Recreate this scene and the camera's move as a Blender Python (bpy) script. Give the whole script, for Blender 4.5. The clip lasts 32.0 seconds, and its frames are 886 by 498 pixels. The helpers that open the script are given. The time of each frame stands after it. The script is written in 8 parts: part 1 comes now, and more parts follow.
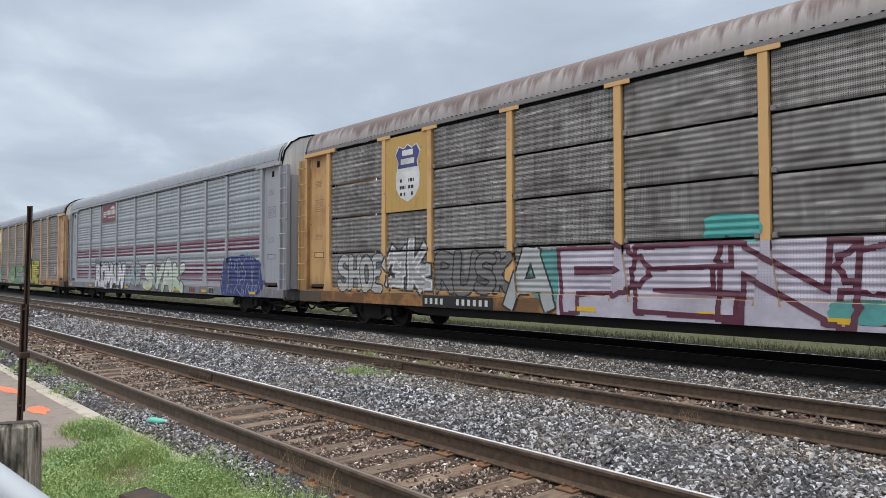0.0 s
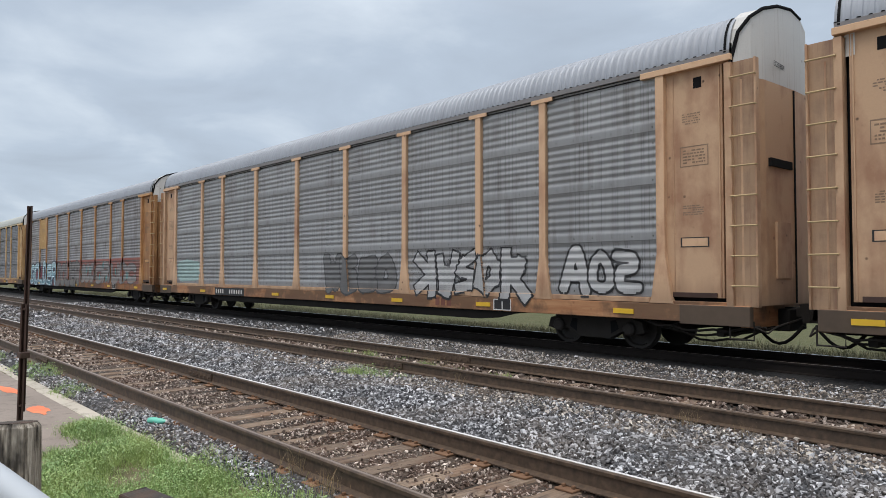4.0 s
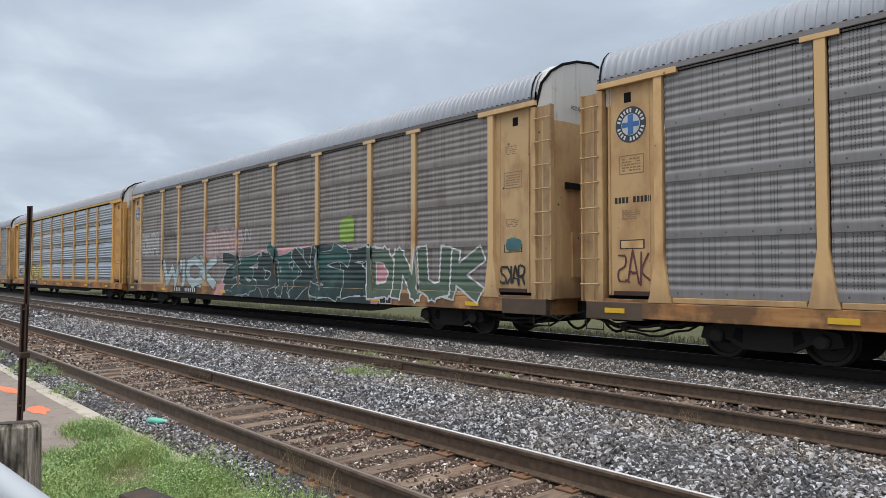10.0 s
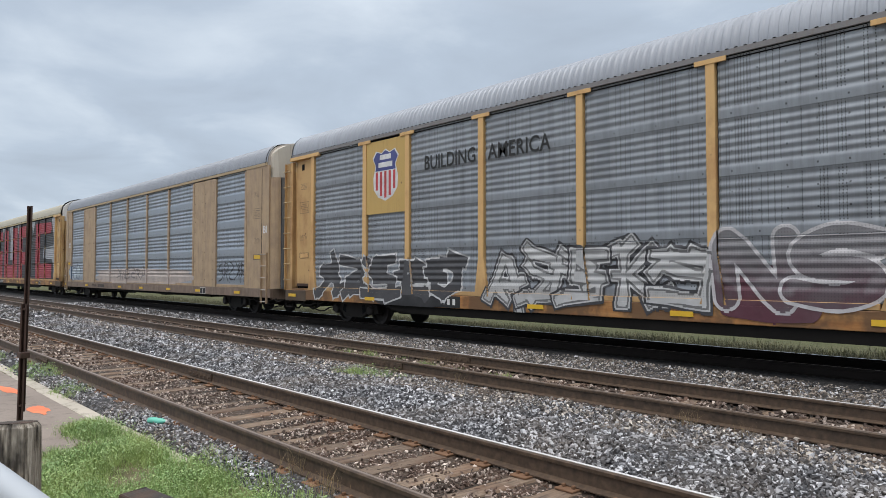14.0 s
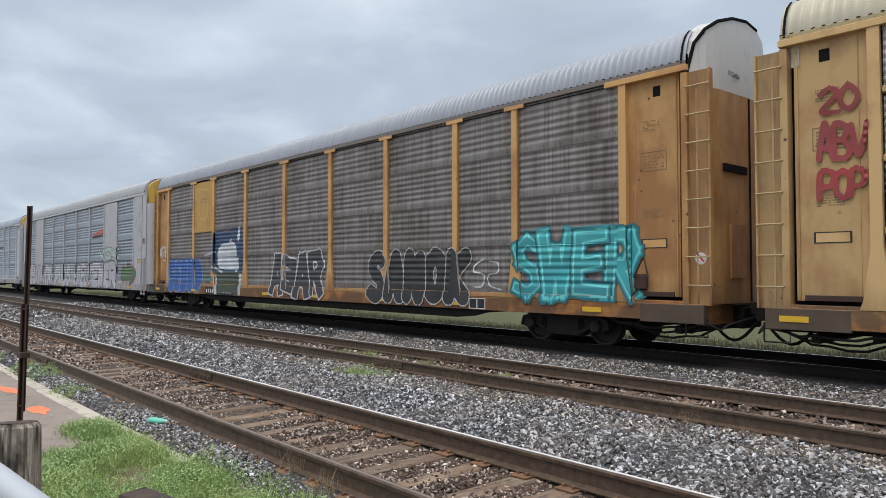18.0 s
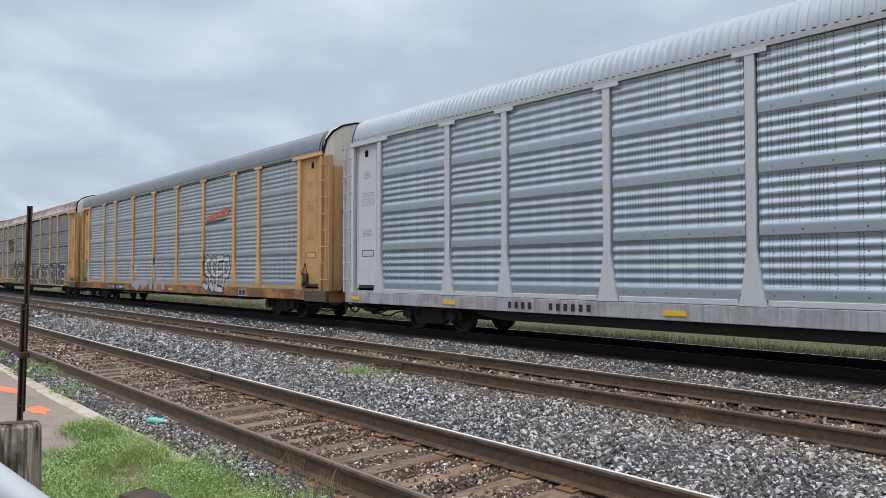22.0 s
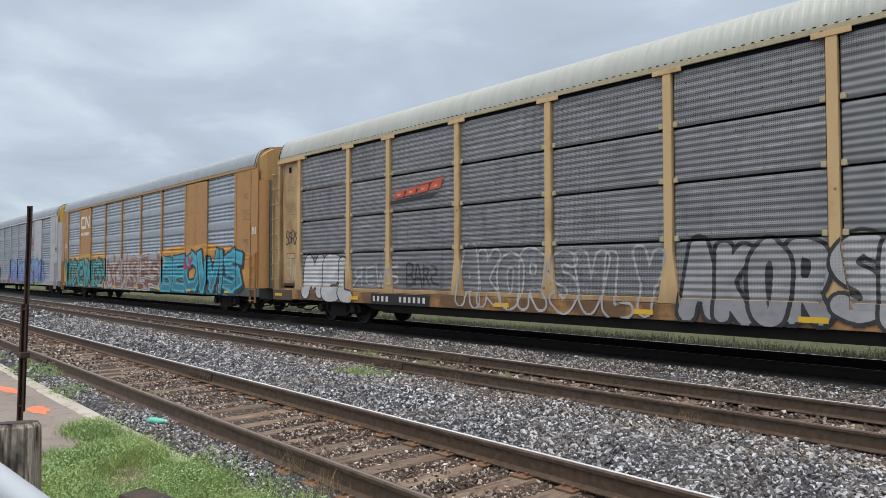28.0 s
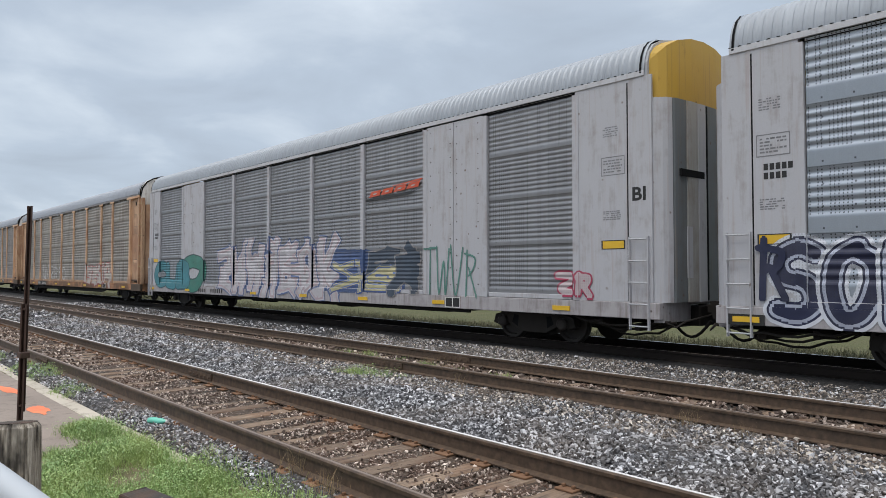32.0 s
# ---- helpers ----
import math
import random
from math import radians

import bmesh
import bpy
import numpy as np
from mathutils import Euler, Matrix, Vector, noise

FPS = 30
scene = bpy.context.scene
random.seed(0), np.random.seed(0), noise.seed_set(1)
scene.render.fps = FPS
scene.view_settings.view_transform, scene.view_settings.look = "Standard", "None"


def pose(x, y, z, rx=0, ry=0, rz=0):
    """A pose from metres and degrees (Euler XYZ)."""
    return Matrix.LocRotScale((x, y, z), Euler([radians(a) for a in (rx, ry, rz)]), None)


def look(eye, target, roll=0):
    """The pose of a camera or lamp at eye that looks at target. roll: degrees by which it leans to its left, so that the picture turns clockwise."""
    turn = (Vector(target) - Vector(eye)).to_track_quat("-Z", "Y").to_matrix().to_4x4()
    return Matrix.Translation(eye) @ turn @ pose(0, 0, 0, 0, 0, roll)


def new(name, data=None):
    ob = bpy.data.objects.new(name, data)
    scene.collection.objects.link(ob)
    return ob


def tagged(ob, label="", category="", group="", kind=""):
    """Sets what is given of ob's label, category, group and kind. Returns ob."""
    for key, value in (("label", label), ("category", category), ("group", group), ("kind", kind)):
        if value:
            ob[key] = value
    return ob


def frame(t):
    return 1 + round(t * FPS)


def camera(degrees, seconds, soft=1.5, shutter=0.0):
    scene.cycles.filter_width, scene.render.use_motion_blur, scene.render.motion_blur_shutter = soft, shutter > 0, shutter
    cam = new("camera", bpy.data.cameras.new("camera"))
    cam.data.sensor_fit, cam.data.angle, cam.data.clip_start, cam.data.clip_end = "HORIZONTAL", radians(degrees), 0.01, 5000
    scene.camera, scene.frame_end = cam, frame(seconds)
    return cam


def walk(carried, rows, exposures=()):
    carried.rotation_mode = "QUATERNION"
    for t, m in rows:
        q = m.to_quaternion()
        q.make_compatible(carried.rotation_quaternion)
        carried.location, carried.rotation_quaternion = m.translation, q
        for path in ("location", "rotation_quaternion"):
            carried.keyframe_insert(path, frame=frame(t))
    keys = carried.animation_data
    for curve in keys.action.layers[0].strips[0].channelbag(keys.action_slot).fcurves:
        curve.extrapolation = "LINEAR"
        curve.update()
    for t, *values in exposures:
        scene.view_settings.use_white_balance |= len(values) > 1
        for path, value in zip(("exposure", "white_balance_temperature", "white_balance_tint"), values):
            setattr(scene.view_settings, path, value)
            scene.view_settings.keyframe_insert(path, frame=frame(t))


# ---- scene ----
# ---------------------------------------------------------------- camera
TURN, TILT = 41.7, 1.9
EYE = Vector((0.0, 0.0, 1.60))
AIM = Vector((-math.cos(radians(TURN)) * math.cos(radians(TILT)), math.sin(radians(TURN)) * math.cos(radians(TILT)), math.sin(radians(TILT))))
cam = camera(64.65, 32.0, soft=0.4)
walk(cam, [(0.0, look(EYE, EYE + AIM * 20)), (32.0, look(EYE, EYE + AIM * 20))])

# ---------------------------------------------------------------- sky and sun (overcast)
world = bpy.data.worlds.new("overcast_sky")
scene.world = world
world.use_nodes = True
SUN_EL, SUN_ROT = 66.0, 195.0


def build_sky():
    nt = world.node_tree
    nt.nodes.clear()
    L = nt.links.new
    out = nt.nodes.new("ShaderNodeOutputWorld")
    sky = nt.nodes.new("ShaderNodeTexSky")
    sky.sky_type = "NISHITA"
    sky.sun_disc = False
    sky.sun_elevation, sky.sun_rotation = radians(SUN_EL), radians(SUN_ROT)
    bg1 = nt.nodes.new("ShaderNodeBackground")
    bg1.inputs["Strength"].default_value = 0.10
    L(sky.outputs[0], bg1.inputs["Color"])
    tc = nt.nodes.new("ShaderNodeTexCoord")
    sep = nt.nodes.new("ShaderNodeSeparateXYZ")
    L(tc.outputs["Generated"], sep.inputs[0])

    def m(op, a, b=None):
        n = nt.nodes.new("ShaderNodeMath")
        n.operation = op
        for i, v in enumerate((a, b)):
            if v is None:
                continue
            if isinstance(v, (int, float)):
                n.inputs[i].default_value = v
            else:
                L(v, n.inputs[i])
        return n.outputs[0]

    zz = m("ADD", m("MAXIMUM", sep.outputs[2], 0.0), 0.16)
    comb = nt.nodes.new("ShaderNodeCombineXYZ")
    L(m("DIVIDE", sep.outputs[0], zz), comb.inputs[0])
    L(m("DIVIDE", sep.outputs[1], zz), comb.inputs[1])
    noise1 = nt.nodes.new("ShaderNodeTexNoise")
    noise1.inputs["Scale"].default_value = 1.7
    noise1.inputs["Detail"].default_value = 6.0
    noise1.inputs["Roughness"].default_value = 0.52
    noise1.inputs["Distortion"].default_value = 0.35
    L(comb.outputs[0], noise1.inputs["Vector"])
    noise2 = nt.nodes.new("ShaderNodeTexNoise")
    noise2.inputs["Scale"].default_value = 0.8
    noise2.inputs["Detail"].default_value = 3.0
    L(comb.outputs[0], noise2.inputs["Vector"])
    mix = m("ADD", m("MULTIPLY", noise1.outputs[0], 0.62), m("MULTIPLY", noise2.outputs[0], 0.38))
    ramp = nt.nodes.new("ShaderNodeValToRGB")
    e = ramp.color_ramp.elements
    e[0].position, e[0].color = 0.35, (0.478, 0.552, 0.652, 1)
    e[1].position, e[1].color = 0.66, (0.76, 0.85, 0.95, 1)
    mid = ramp.color_ramp.elements.new(0.50)
    mid.color = (0.556, 0.647, 0.765, 1)
    L(mix, ramp.inputs[0])
    bg2 = nt.nodes.new("ShaderNodeBackground")
    # an overcast sky is about three times brighter overhead than near the horizon
    high = m("MAXIMUM", m("SUBTRACT", sep.outputs[2], 0.34), 0.0)
    L(m("ADD", 0.96, m("MULTIPLY", high, 2.6)), bg2.inputs["Strength"])
    # the thick cloud overhead is nearly white
    white = nt.nodes.new("ShaderNodeMix")
    white.data_type = "RGBA"
    L(m("MINIMUM", m("MULTIPLY", high, 3.2), 0.85), white.inputs[0])
    L(ramp.outputs[0], white.inputs[6])
    white.inputs[7].default_value = (0.635, 0.645, 0.675, 1)
    L(white.outputs[2], bg2.inputs["Color"])
    ms = nt.nodes.new("ShaderNodeMixShader")
    ms.inputs[0].default_value = 0.90
    L(bg1.outputs[0], ms.inputs[1])
    L(bg2.outputs[0], ms.inputs[2])
    L(ms.outputs[0], out.inputs["Surface"])


build_sky()
sun = new("sun", bpy.data.lights.new("sun", "SUN"))
sun.data.energy, sun.data.angle, sun.data.color = 1.5, radians(28), (1.0, 0.955, 0.90)
sun.matrix_world = look((-4, -9, 36), (-8, 6, 0))

# ---------------------------------------------------------------- materials


class Nodes:
    """A node material: short calls to place and link its nodes."""

    def __init__(self, name, rough=0.6, metal=0.0):
        self.mat = bpy.data.materials.new(name)
        self.mat.use_nodes = True
        self.nt = self.mat.node_tree
        self.bsdf = self.nt.nodes["Principled BSDF"]
        self.bsdf.inputs["Roughness"].default_value = rough
        self.bsdf.inputs["Metallic"].default_value = metal
        self.tc = self.nt.nodes.new("ShaderNodeTexCoord")
        info = self.nt.nodes.new("ShaderNodeObjectInfo")
        self.random = info.outputs["Random"]
        self.obj = self.tc.outputs["Object"]
        add = self.nt.nodes.new("ShaderNodeVectorMath")
        add.operation = "ADD"
        self.link(self.obj, add.inputs[0])
        big = self.m("MULTIPLY", self.random, 37.0)
        comb = self.nt.nodes.new("ShaderNodeCombineXYZ")
        for i in range(3):
            self.link(big, comb.inputs[i])
        self.link(comb.outputs[0], add.inputs[1])
        self.vec = add.outputs[0]
        sep = self.nt.nodes.new("ShaderNodeSeparateXYZ")
        self.link(self.obj, sep.inputs[0])
        self.x, self.y, self.z = sep.outputs

    def link(self, a, b):
        self.nt.links.new(a, b)

    def m(self, op, a, b=None, c=None):
        n = self.nt.nodes.new("ShaderNodeMath")
        n.operation = op
        for i, v in enumerate((a, b, c)):
            if v is None:
                continue
            if isinstance(v, (int, float)):
                n.inputs[i].default_value = v
            else:
                self.link(v, n.inputs[i])
        return n.outputs[0]

    def scaled(self, sx, sy, sz, vec=None):
        n = self.nt.nodes.new("ShaderNodeVectorMath")
        n.operation = "MULTIPLY"
        self.link(vec or self.vec, n.inputs[0])
        n.inputs[1].default_value = (sx, sy, sz)
        return n.outputs[0]

    def noise(self, scale, detail=4.0, rough=0.55, vec=None):
        n = self.nt.nodes.new("ShaderNodeTexNoise")
        n.inputs["Scale"].default_value = scale
        n.inputs["Detail"].default_value = detail
        n.inputs["Roughness"].default_value = rough
        self.link(vec or self.vec, n.inputs["Vector"])
        return n.outputs[0]

    def voronoi(self, scale, feature="F1", out="Distance", vec=None):
        n = self.nt.nodes.new("ShaderNodeTexVoronoi")
        n.feature = feature
        n.inputs["Scale"].default_value = scale
        self.link(vec or self.vec, n.inputs["Vector"])
        return n.outputs[out]

    def ramp(self, fac, stops):
        n = self.nt.nodes.new("ShaderNodeValToRGB")
        els = n.color_ramp.elements
        while len(els) < len(stops):
            els.new(0.5)
        for el, (p, c) in zip(els, stops):
            el.position = p
            el.color = (*c, 1) if len(c) == 3 else c
        self.link(fac, n.inputs[0])
        return n.outputs[0]

    def step(self, v, lo, hi):
        n = self.nt.nodes.new("ShaderNodeMapRange")
        n.inputs["From Min"].default_value, n.inputs["From Max"].default_value = lo, hi
        self.link(v, n.inputs["Value"])
        return n.outputs[0]

    def mix(self, fac, a, b, mode="MIX"):
        n = self.nt.nodes.new("ShaderNodeMix")
        n.data_type, n.blend_type = "RGBA", mode
        for sock, v in ((n.inputs[0], fac), (n.inputs[6], a), (n.inputs[7], b)):
            if isinstance(v, (int, float)):
                sock.default_value = v
            elif isinstance(v, tuple):
                sock.default_value = (*v, 1)
            else:
                self.link(v, sock)
        return n.outputs[2]

    def color(self, v):
        if isinstance(v, tuple):
            self.bsdf.inputs["Base Color"].default_value = (*v, 1)
        else:
            self.link(v, self.bsdf.inputs["Base Color"])

    def rough(self, v):
        self.link(v, self.bsdf.inputs["Roughness"])

    def bump(self, height, strength=0.3, dist=0.01):
        n = self.nt.nodes.new("ShaderNodeBump")
        n.inputs["Strength"].default_value = strength
        n.inputs["Distance"].default_value = dist
        self.link(height, n.inputs["Height"])
        self.link(n.outputs[0], self.bsdf.inputs["Normal"])


def dim(c, k):
    return tuple(min(1.0, v * k) for v in c)


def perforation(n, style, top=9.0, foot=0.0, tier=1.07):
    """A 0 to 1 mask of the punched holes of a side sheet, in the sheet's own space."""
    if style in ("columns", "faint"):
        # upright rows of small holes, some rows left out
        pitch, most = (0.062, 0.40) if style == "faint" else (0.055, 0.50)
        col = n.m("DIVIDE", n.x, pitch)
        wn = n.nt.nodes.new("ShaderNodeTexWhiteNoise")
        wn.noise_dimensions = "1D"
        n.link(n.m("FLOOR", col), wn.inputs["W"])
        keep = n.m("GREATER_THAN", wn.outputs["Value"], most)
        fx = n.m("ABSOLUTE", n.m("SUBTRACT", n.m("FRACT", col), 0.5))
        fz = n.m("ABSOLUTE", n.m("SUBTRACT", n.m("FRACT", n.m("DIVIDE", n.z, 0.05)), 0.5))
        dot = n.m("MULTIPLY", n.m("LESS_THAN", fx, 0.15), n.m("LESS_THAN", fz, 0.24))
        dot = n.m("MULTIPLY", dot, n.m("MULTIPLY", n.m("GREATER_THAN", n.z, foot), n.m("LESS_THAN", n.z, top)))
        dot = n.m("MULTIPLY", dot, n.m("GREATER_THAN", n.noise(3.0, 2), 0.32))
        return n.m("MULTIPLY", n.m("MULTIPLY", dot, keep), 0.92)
    if style == "mesh":
        fx = n.m("ABSOLUTE", n.m("SUBTRACT", n.m("FRACT", n.m("DIVIDE", n.x, 0.034)), 0.5))
        fz = n.m("ABSOLUTE", n.m("SUBTRACT", n.m("FRACT", n.m("DIVIDE", n.z, 0.034)), 0.5))
        return n.m("MULTIPLY", n.m("MULTIPLY", n.m("LESS_THAN", fx, 0.24), n.m("LESS_THAN", fz, 0.24)), 0.88)
    if style == "bands":
        row = n.m("FLOOR", n.m("DIVIDE", n.z, 0.066))
        shift = n.m("MULTIPLY", n.m("FRACT", n.m("MULTIPLY", row, 0.5)), 0.10)
        fx = n.m("ABSOLUTE", n.m("SUBTRACT", n.m("FRACT", n.m("DIVIDE", n.m("ADD", n.x, shift), 0.10)), 0.5))
        fz = n.m("ABSOLUTE", n.m("SUBTRACT", n.m("FRACT", n.m("DIVIDE", n.z, 0.066)), 0.5))
        r2 = n.m("ADD", n.m("POWER", n.m("MULTIPLY", fx, 0.10), 2.0), n.m("POWER", n.m("MULTIPLY", fz, 0.066), 2.0))
        edge = n.m("GREATER_THAN", n.m("ABSOLUTE", n.m("SUBTRACT", n.z, tier * 0.5)), tier * 0.325)
        return n.m("MULTIPLY", n.m("MULTIPLY", n.m("LESS_THAN", r2, 0.00042), edge), 0.93)
    return None


def sheet_metal(name, base, dirt, style="columns", grime=0.5, rough=0.5, metal=0.35, top=9.0, foot=0.0):
    n = Nodes(name, rough, metal)
    streak = n.noise(1.0, 5, 0.6, n.scaled(7.0, 1.0, 0.55))
    patch = n.noise(0.9, 5, 0.6)
    dirtmask = n.step(n.m("ADD", n.m("MULTIPLY", streak, 0.5), n.m("MULTIPLY", patch, 0.5)), 0.62 - 0.28 * grime, 0.78 - 0.20 * grime)
    col = n.mix(n.m("MULTIPLY", dirtmask, 0.85), base, dirt)
    tone = n.step(n.random, 0.0, 1.0)
    col = n.mix(n.m("MULTIPLY", tone, 0.22), col, dim(base, 0.55))
    fine = n.noise(60, 3)
    col = n.mix(n.m("MULTIPLY", fine, 0.3), col, dim(dirt, 0.6))
    soot = n.noise(1.0, 4, 0.6, n.scaled(14.0, 1.0, 0.35))
    col = n.mix(n.m("MULTIPLY", n.step(soot, 0.5, 0.72), 0.5 * grime), col, dim(dirt, 0.62))
    pale = n.noise(1.0, 4, 0.6, n.scaled(9.0, 1.0, 1.3))
    col = n.mix(n.m("MULTIPLY", n.step(pale, 0.55, 0.72), 0.06 + 0.3 * grime), col, dim(base, 1.35))
    if style == "mesh":
        smear = n.noise(1.0, 6, 0.7, n.scaled(1.3, 1.0, 9.0))
        col = n.mix(n.m("MULTIPLY", n.step(smear, 0.56, 0.66), 0.25 + 0.5 * grime), col, dim(base, 1.7))
        worn = n.noise(1.0, 5, 0.65, n.scaled(0.9, 1.0, 2.2))
        col = n.mix(n.m("MULTIPLY", n.step(worn, 0.52, 0.64), 0.75 * grime), col, dim(dirt, 0.55))
    rx = n.m("ABSOLUTE", n.m("SUBTRACT", n.m("FRACT", n.m("DIVIDE", n.x, 0.47)), 0.5))
    rz = n.m("ABSOLUTE", n.m("SUBTRACT", n.m("FRACT", n.m("DIVIDE", n.m("ADD", n.z, 0.09), 0.355)), 0.5))
    rivet = n.m("MULTIPLY", n.m("LESS_THAN", rx, 0.03), n.m("LESS_THAN", rz, 0.045))
    col = n.mix(n.m("MULTIPLY", rivet, 0.85), col, dim(dirt, 0.2))
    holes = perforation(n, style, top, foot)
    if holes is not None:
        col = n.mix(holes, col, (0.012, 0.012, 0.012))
    n.color(col)
    n.rough(n.m("ADD", rough - 0.1, n.m("MULTIPLY", patch, 0.25)))
    n.bump(fine, 0.12, 0.004)
    return n.mat


def painted_steel(name, base, wear=(0.10, 0.055, 0.03), amount=0.35, rough=0.55, streaks=True):
    n = Nodes(name, rough, 0.0)
    s = n.noise(1.0, 6, 0.65, n.scaled(6.0, 6.0, 0.7) if streaks else n.scaled(2.0, 2.0, 2.0))
    p = n.noise(2.3, 6, 0.65)
    k = n.step(n.m("ADD", n.m("MULTIPLY", s, 0.55), n.m("MULTIPLY", p, 0.45)), 0.66 - 0.25 * amount, 0.80 - 0.12 * amount)
    col = n.mix(n.m("MULTIPLY", k, 0.75), base, wear)
    f = n.noise(45, 4)
    col = n.mix(n.m("MULTIPLY", f, 0.28), col, dim(base, 0.5))
    runs = n.noise(1.0, 4, 0.6, n.scaled(16.0, 16.0, 0.45))
    col = n.mix(n.m("MULTIPLY", n.step(runs, 0.56, 0.72), 0.22 + 0.3 * amount), col, dim(wear, 1.6))
    spot = n.voronoi(3.1)
    keep = n.noise(2.2, 2)
    col = n.mix(n.m("MULTIPLY", n.step(spot, 0.12, 0.05), n.step(keep, 0.52, 0.6)), col, dim(wear, 0.8))
    n.color(col)
    n.rough(n.m("ADD", rough - 0.12, n.m("MULTIPLY", p, 0.3)))
    n.bump(f, 0.1, 0.004)
    return n.mat


def sill_steel(name, base, amount=0.4):
    """Sill paint with rust that runs along the beam, and sooty patches."""
    n = Nodes(name, 0.6, 0.0)
    along = n.noise(1.0, 6, 0.65, n.scaled(0.8, 1.0, 9.0))
    patch_ = n.noise(0.9, 5, 0.6)
    f = n.noise(38, 4)
    col = n.mix(n.m("MULTIPLY", n.step(along, 0.48 - 0.15 * amount, 0.66), 0.8), base, (base[0] * 0.62, base[1] * 0.42, base[2] * 0.32))
    col = n.mix(n.m("MULTIPLY", n.step(patch_, 0.50 - 0.10 * amount, 0.60 - 0.1 * amount), 0.8), col, (0.085, 0.05, 0.03))
    spot = n.voronoi(4.0)
    col = n.mix(n.m("MULTIPLY", n.step(spot, 0.14, 0.06), n.step(n.noise(2.0, 2), 0.46, 0.56)), col, (0.16, 0.055, 0.025))
    col = n.mix(n.m("MULTIPLY", f, 0.25), col, dim(base, 0.5))
    n.color(col)
    n.bump(f, 0.12, 0.004)
    return n.mat


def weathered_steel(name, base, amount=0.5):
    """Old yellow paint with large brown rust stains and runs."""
    n = Nodes(name, 0.6, 0.0)
    big = n.noise(1.1, 6, 0.62, n.scaled(1.0, 1.0, 0.7))
    runs = n.noise(1.0, 3, 0.5, n.scaled(4.5, 4.5, 0.5))
    f = n.noise(40, 4)
    k = n.step(n.m("ADD", n.m("MULTIPLY", big, 0.78), n.m("MULTIPLY", runs, 0.22)), 0.57 - 0.22 * amount, 0.74 - 0.22 * amount)
    col = n.mix(n.m("MULTIPLY", k, 0.75), base, (base[0] * 0.52, base[1] * 0.36, base[2] * 0.32))
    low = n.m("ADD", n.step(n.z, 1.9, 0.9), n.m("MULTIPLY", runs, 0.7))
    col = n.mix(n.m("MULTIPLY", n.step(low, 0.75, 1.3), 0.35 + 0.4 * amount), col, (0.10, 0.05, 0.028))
    col = n.mix(n.m("MULTIPLY", f, 0.25), col, dim(base, 0.5))
    spot = n.voronoi(3.5)
    keep = n.noise(2.0, 2)
    col = n.mix(n.m("MULTIPLY", n.step(spot, 0.13, 0.06), n.step(keep, 0.5, 0.6)), col, (0.07, 0.035, 0.02))
    n.color(col)
    n.bump(f, 0.12, 0.004)
    return n.mat


def roof_metal(name, base, rust=None, amount=0.4):
    n = Nodes(name, 0.5, 0.25 if rust is None else 0.0)
    low = n.step(n.z, 5.3, 6.15)
    s = n.noise(1.0, 5, 0.6, n.scaled(5.0, 0.5, 0.5))
    p = n.noise(0.35, 4, 0.6)
    col = n.mix(n.m("MULTIPLY", n.step(s, 0.35, 0.75), 0.45), base, dim(base, 0.62))
    if rust:
        k = n.step(n.m("ADD", n.m("MULTIPLY", s, 0.7), n.m("MULTIPLY", n.m("ADD", p, low), 0.42)), 0.86 - 0.25 * amount, 0.98 - 0.25 * amount)
        col = n.mix(k, col, rust)
    col = n.mix(n.m("MULTIPLY", p, 0.3), col, dim(base, 0.5))
    n.color(col)
    n.bump(n.noise(30, 3), 0.08, 0.004)
    return n.mat


def spray_paint(name, base, ribbed=True, low=None, z0=0.0, z1=1.0):
    """Spray paint on the ribbed and punched sheets; low: the colour that it fades to at its foot."""
    n = Nodes(name, 0.5)
    f = n.noise(8, 5, 0.6)
    g = n.noise(1.6, 4, 0.6)
    body = base
    if low:
        edge = n.m("ADD", n.step(n.z, z0 + 0.25 * (z1 - z0), z0 + 0.75 * (z1 - z0)), n.m("MULTIPLY", n.m("SUBTRACT", g, 0.5), 0.9))
        body = n.mix(n.step(edge, 0.0, 1.0), low, base)
    col = n.mix(n.m("MULTIPLY", n.step(f, 0.45, 0.8), 0.35), body, dim(base, 0.6))
    col = n.mix(n.m("MULTIPLY", n.step(g, 0.4, 0.75), 0.22), col, (0.16, 0.15, 0.15))
    fade = n.noise(1.0, 3, 0.5, n.scaled(1.6, 1.0, 2.4))
    col = n.mix(n.m("MULTIPLY", n.step(fade, 0.52, 0.62), 0.35), col, tuple(min(1.0, v * 1.3 + 0.02) for v in base))
    col = n.mix(n.m("MULTIPLY", n.step(fade, 0.44, 0.34), 0.35), col, dim(base, 0.55))
    if ribbed:
        fx = n.m("ABSOLUTE", n.m("SUBTRACT", n.m("FRACT", n.m("DIVIDE", n.x, 0.05)), 0.5))
        fz = n.m("ABSOLUTE", n.m("SUBTRACT", n.m("FRACT", n.m("DIVIDE", n.z, 0.05)), 0.5))
        dots = n.m("MULTIPLY", n.m("LESS_THAN", fx, 0.17), n.m("LESS_THAN", fz, 0.24))
        dots = n.m("MULTIPLY", dots, n.m("GREATER_THAN", n.z, 1.08))
        col = n.mix(n.m("MULTIPLY", dots, 0.28), col, (0.02, 0.02, 0.02))
    n.color(col)
    n.bump(f, 0.08, 0.003)
    return n.mat


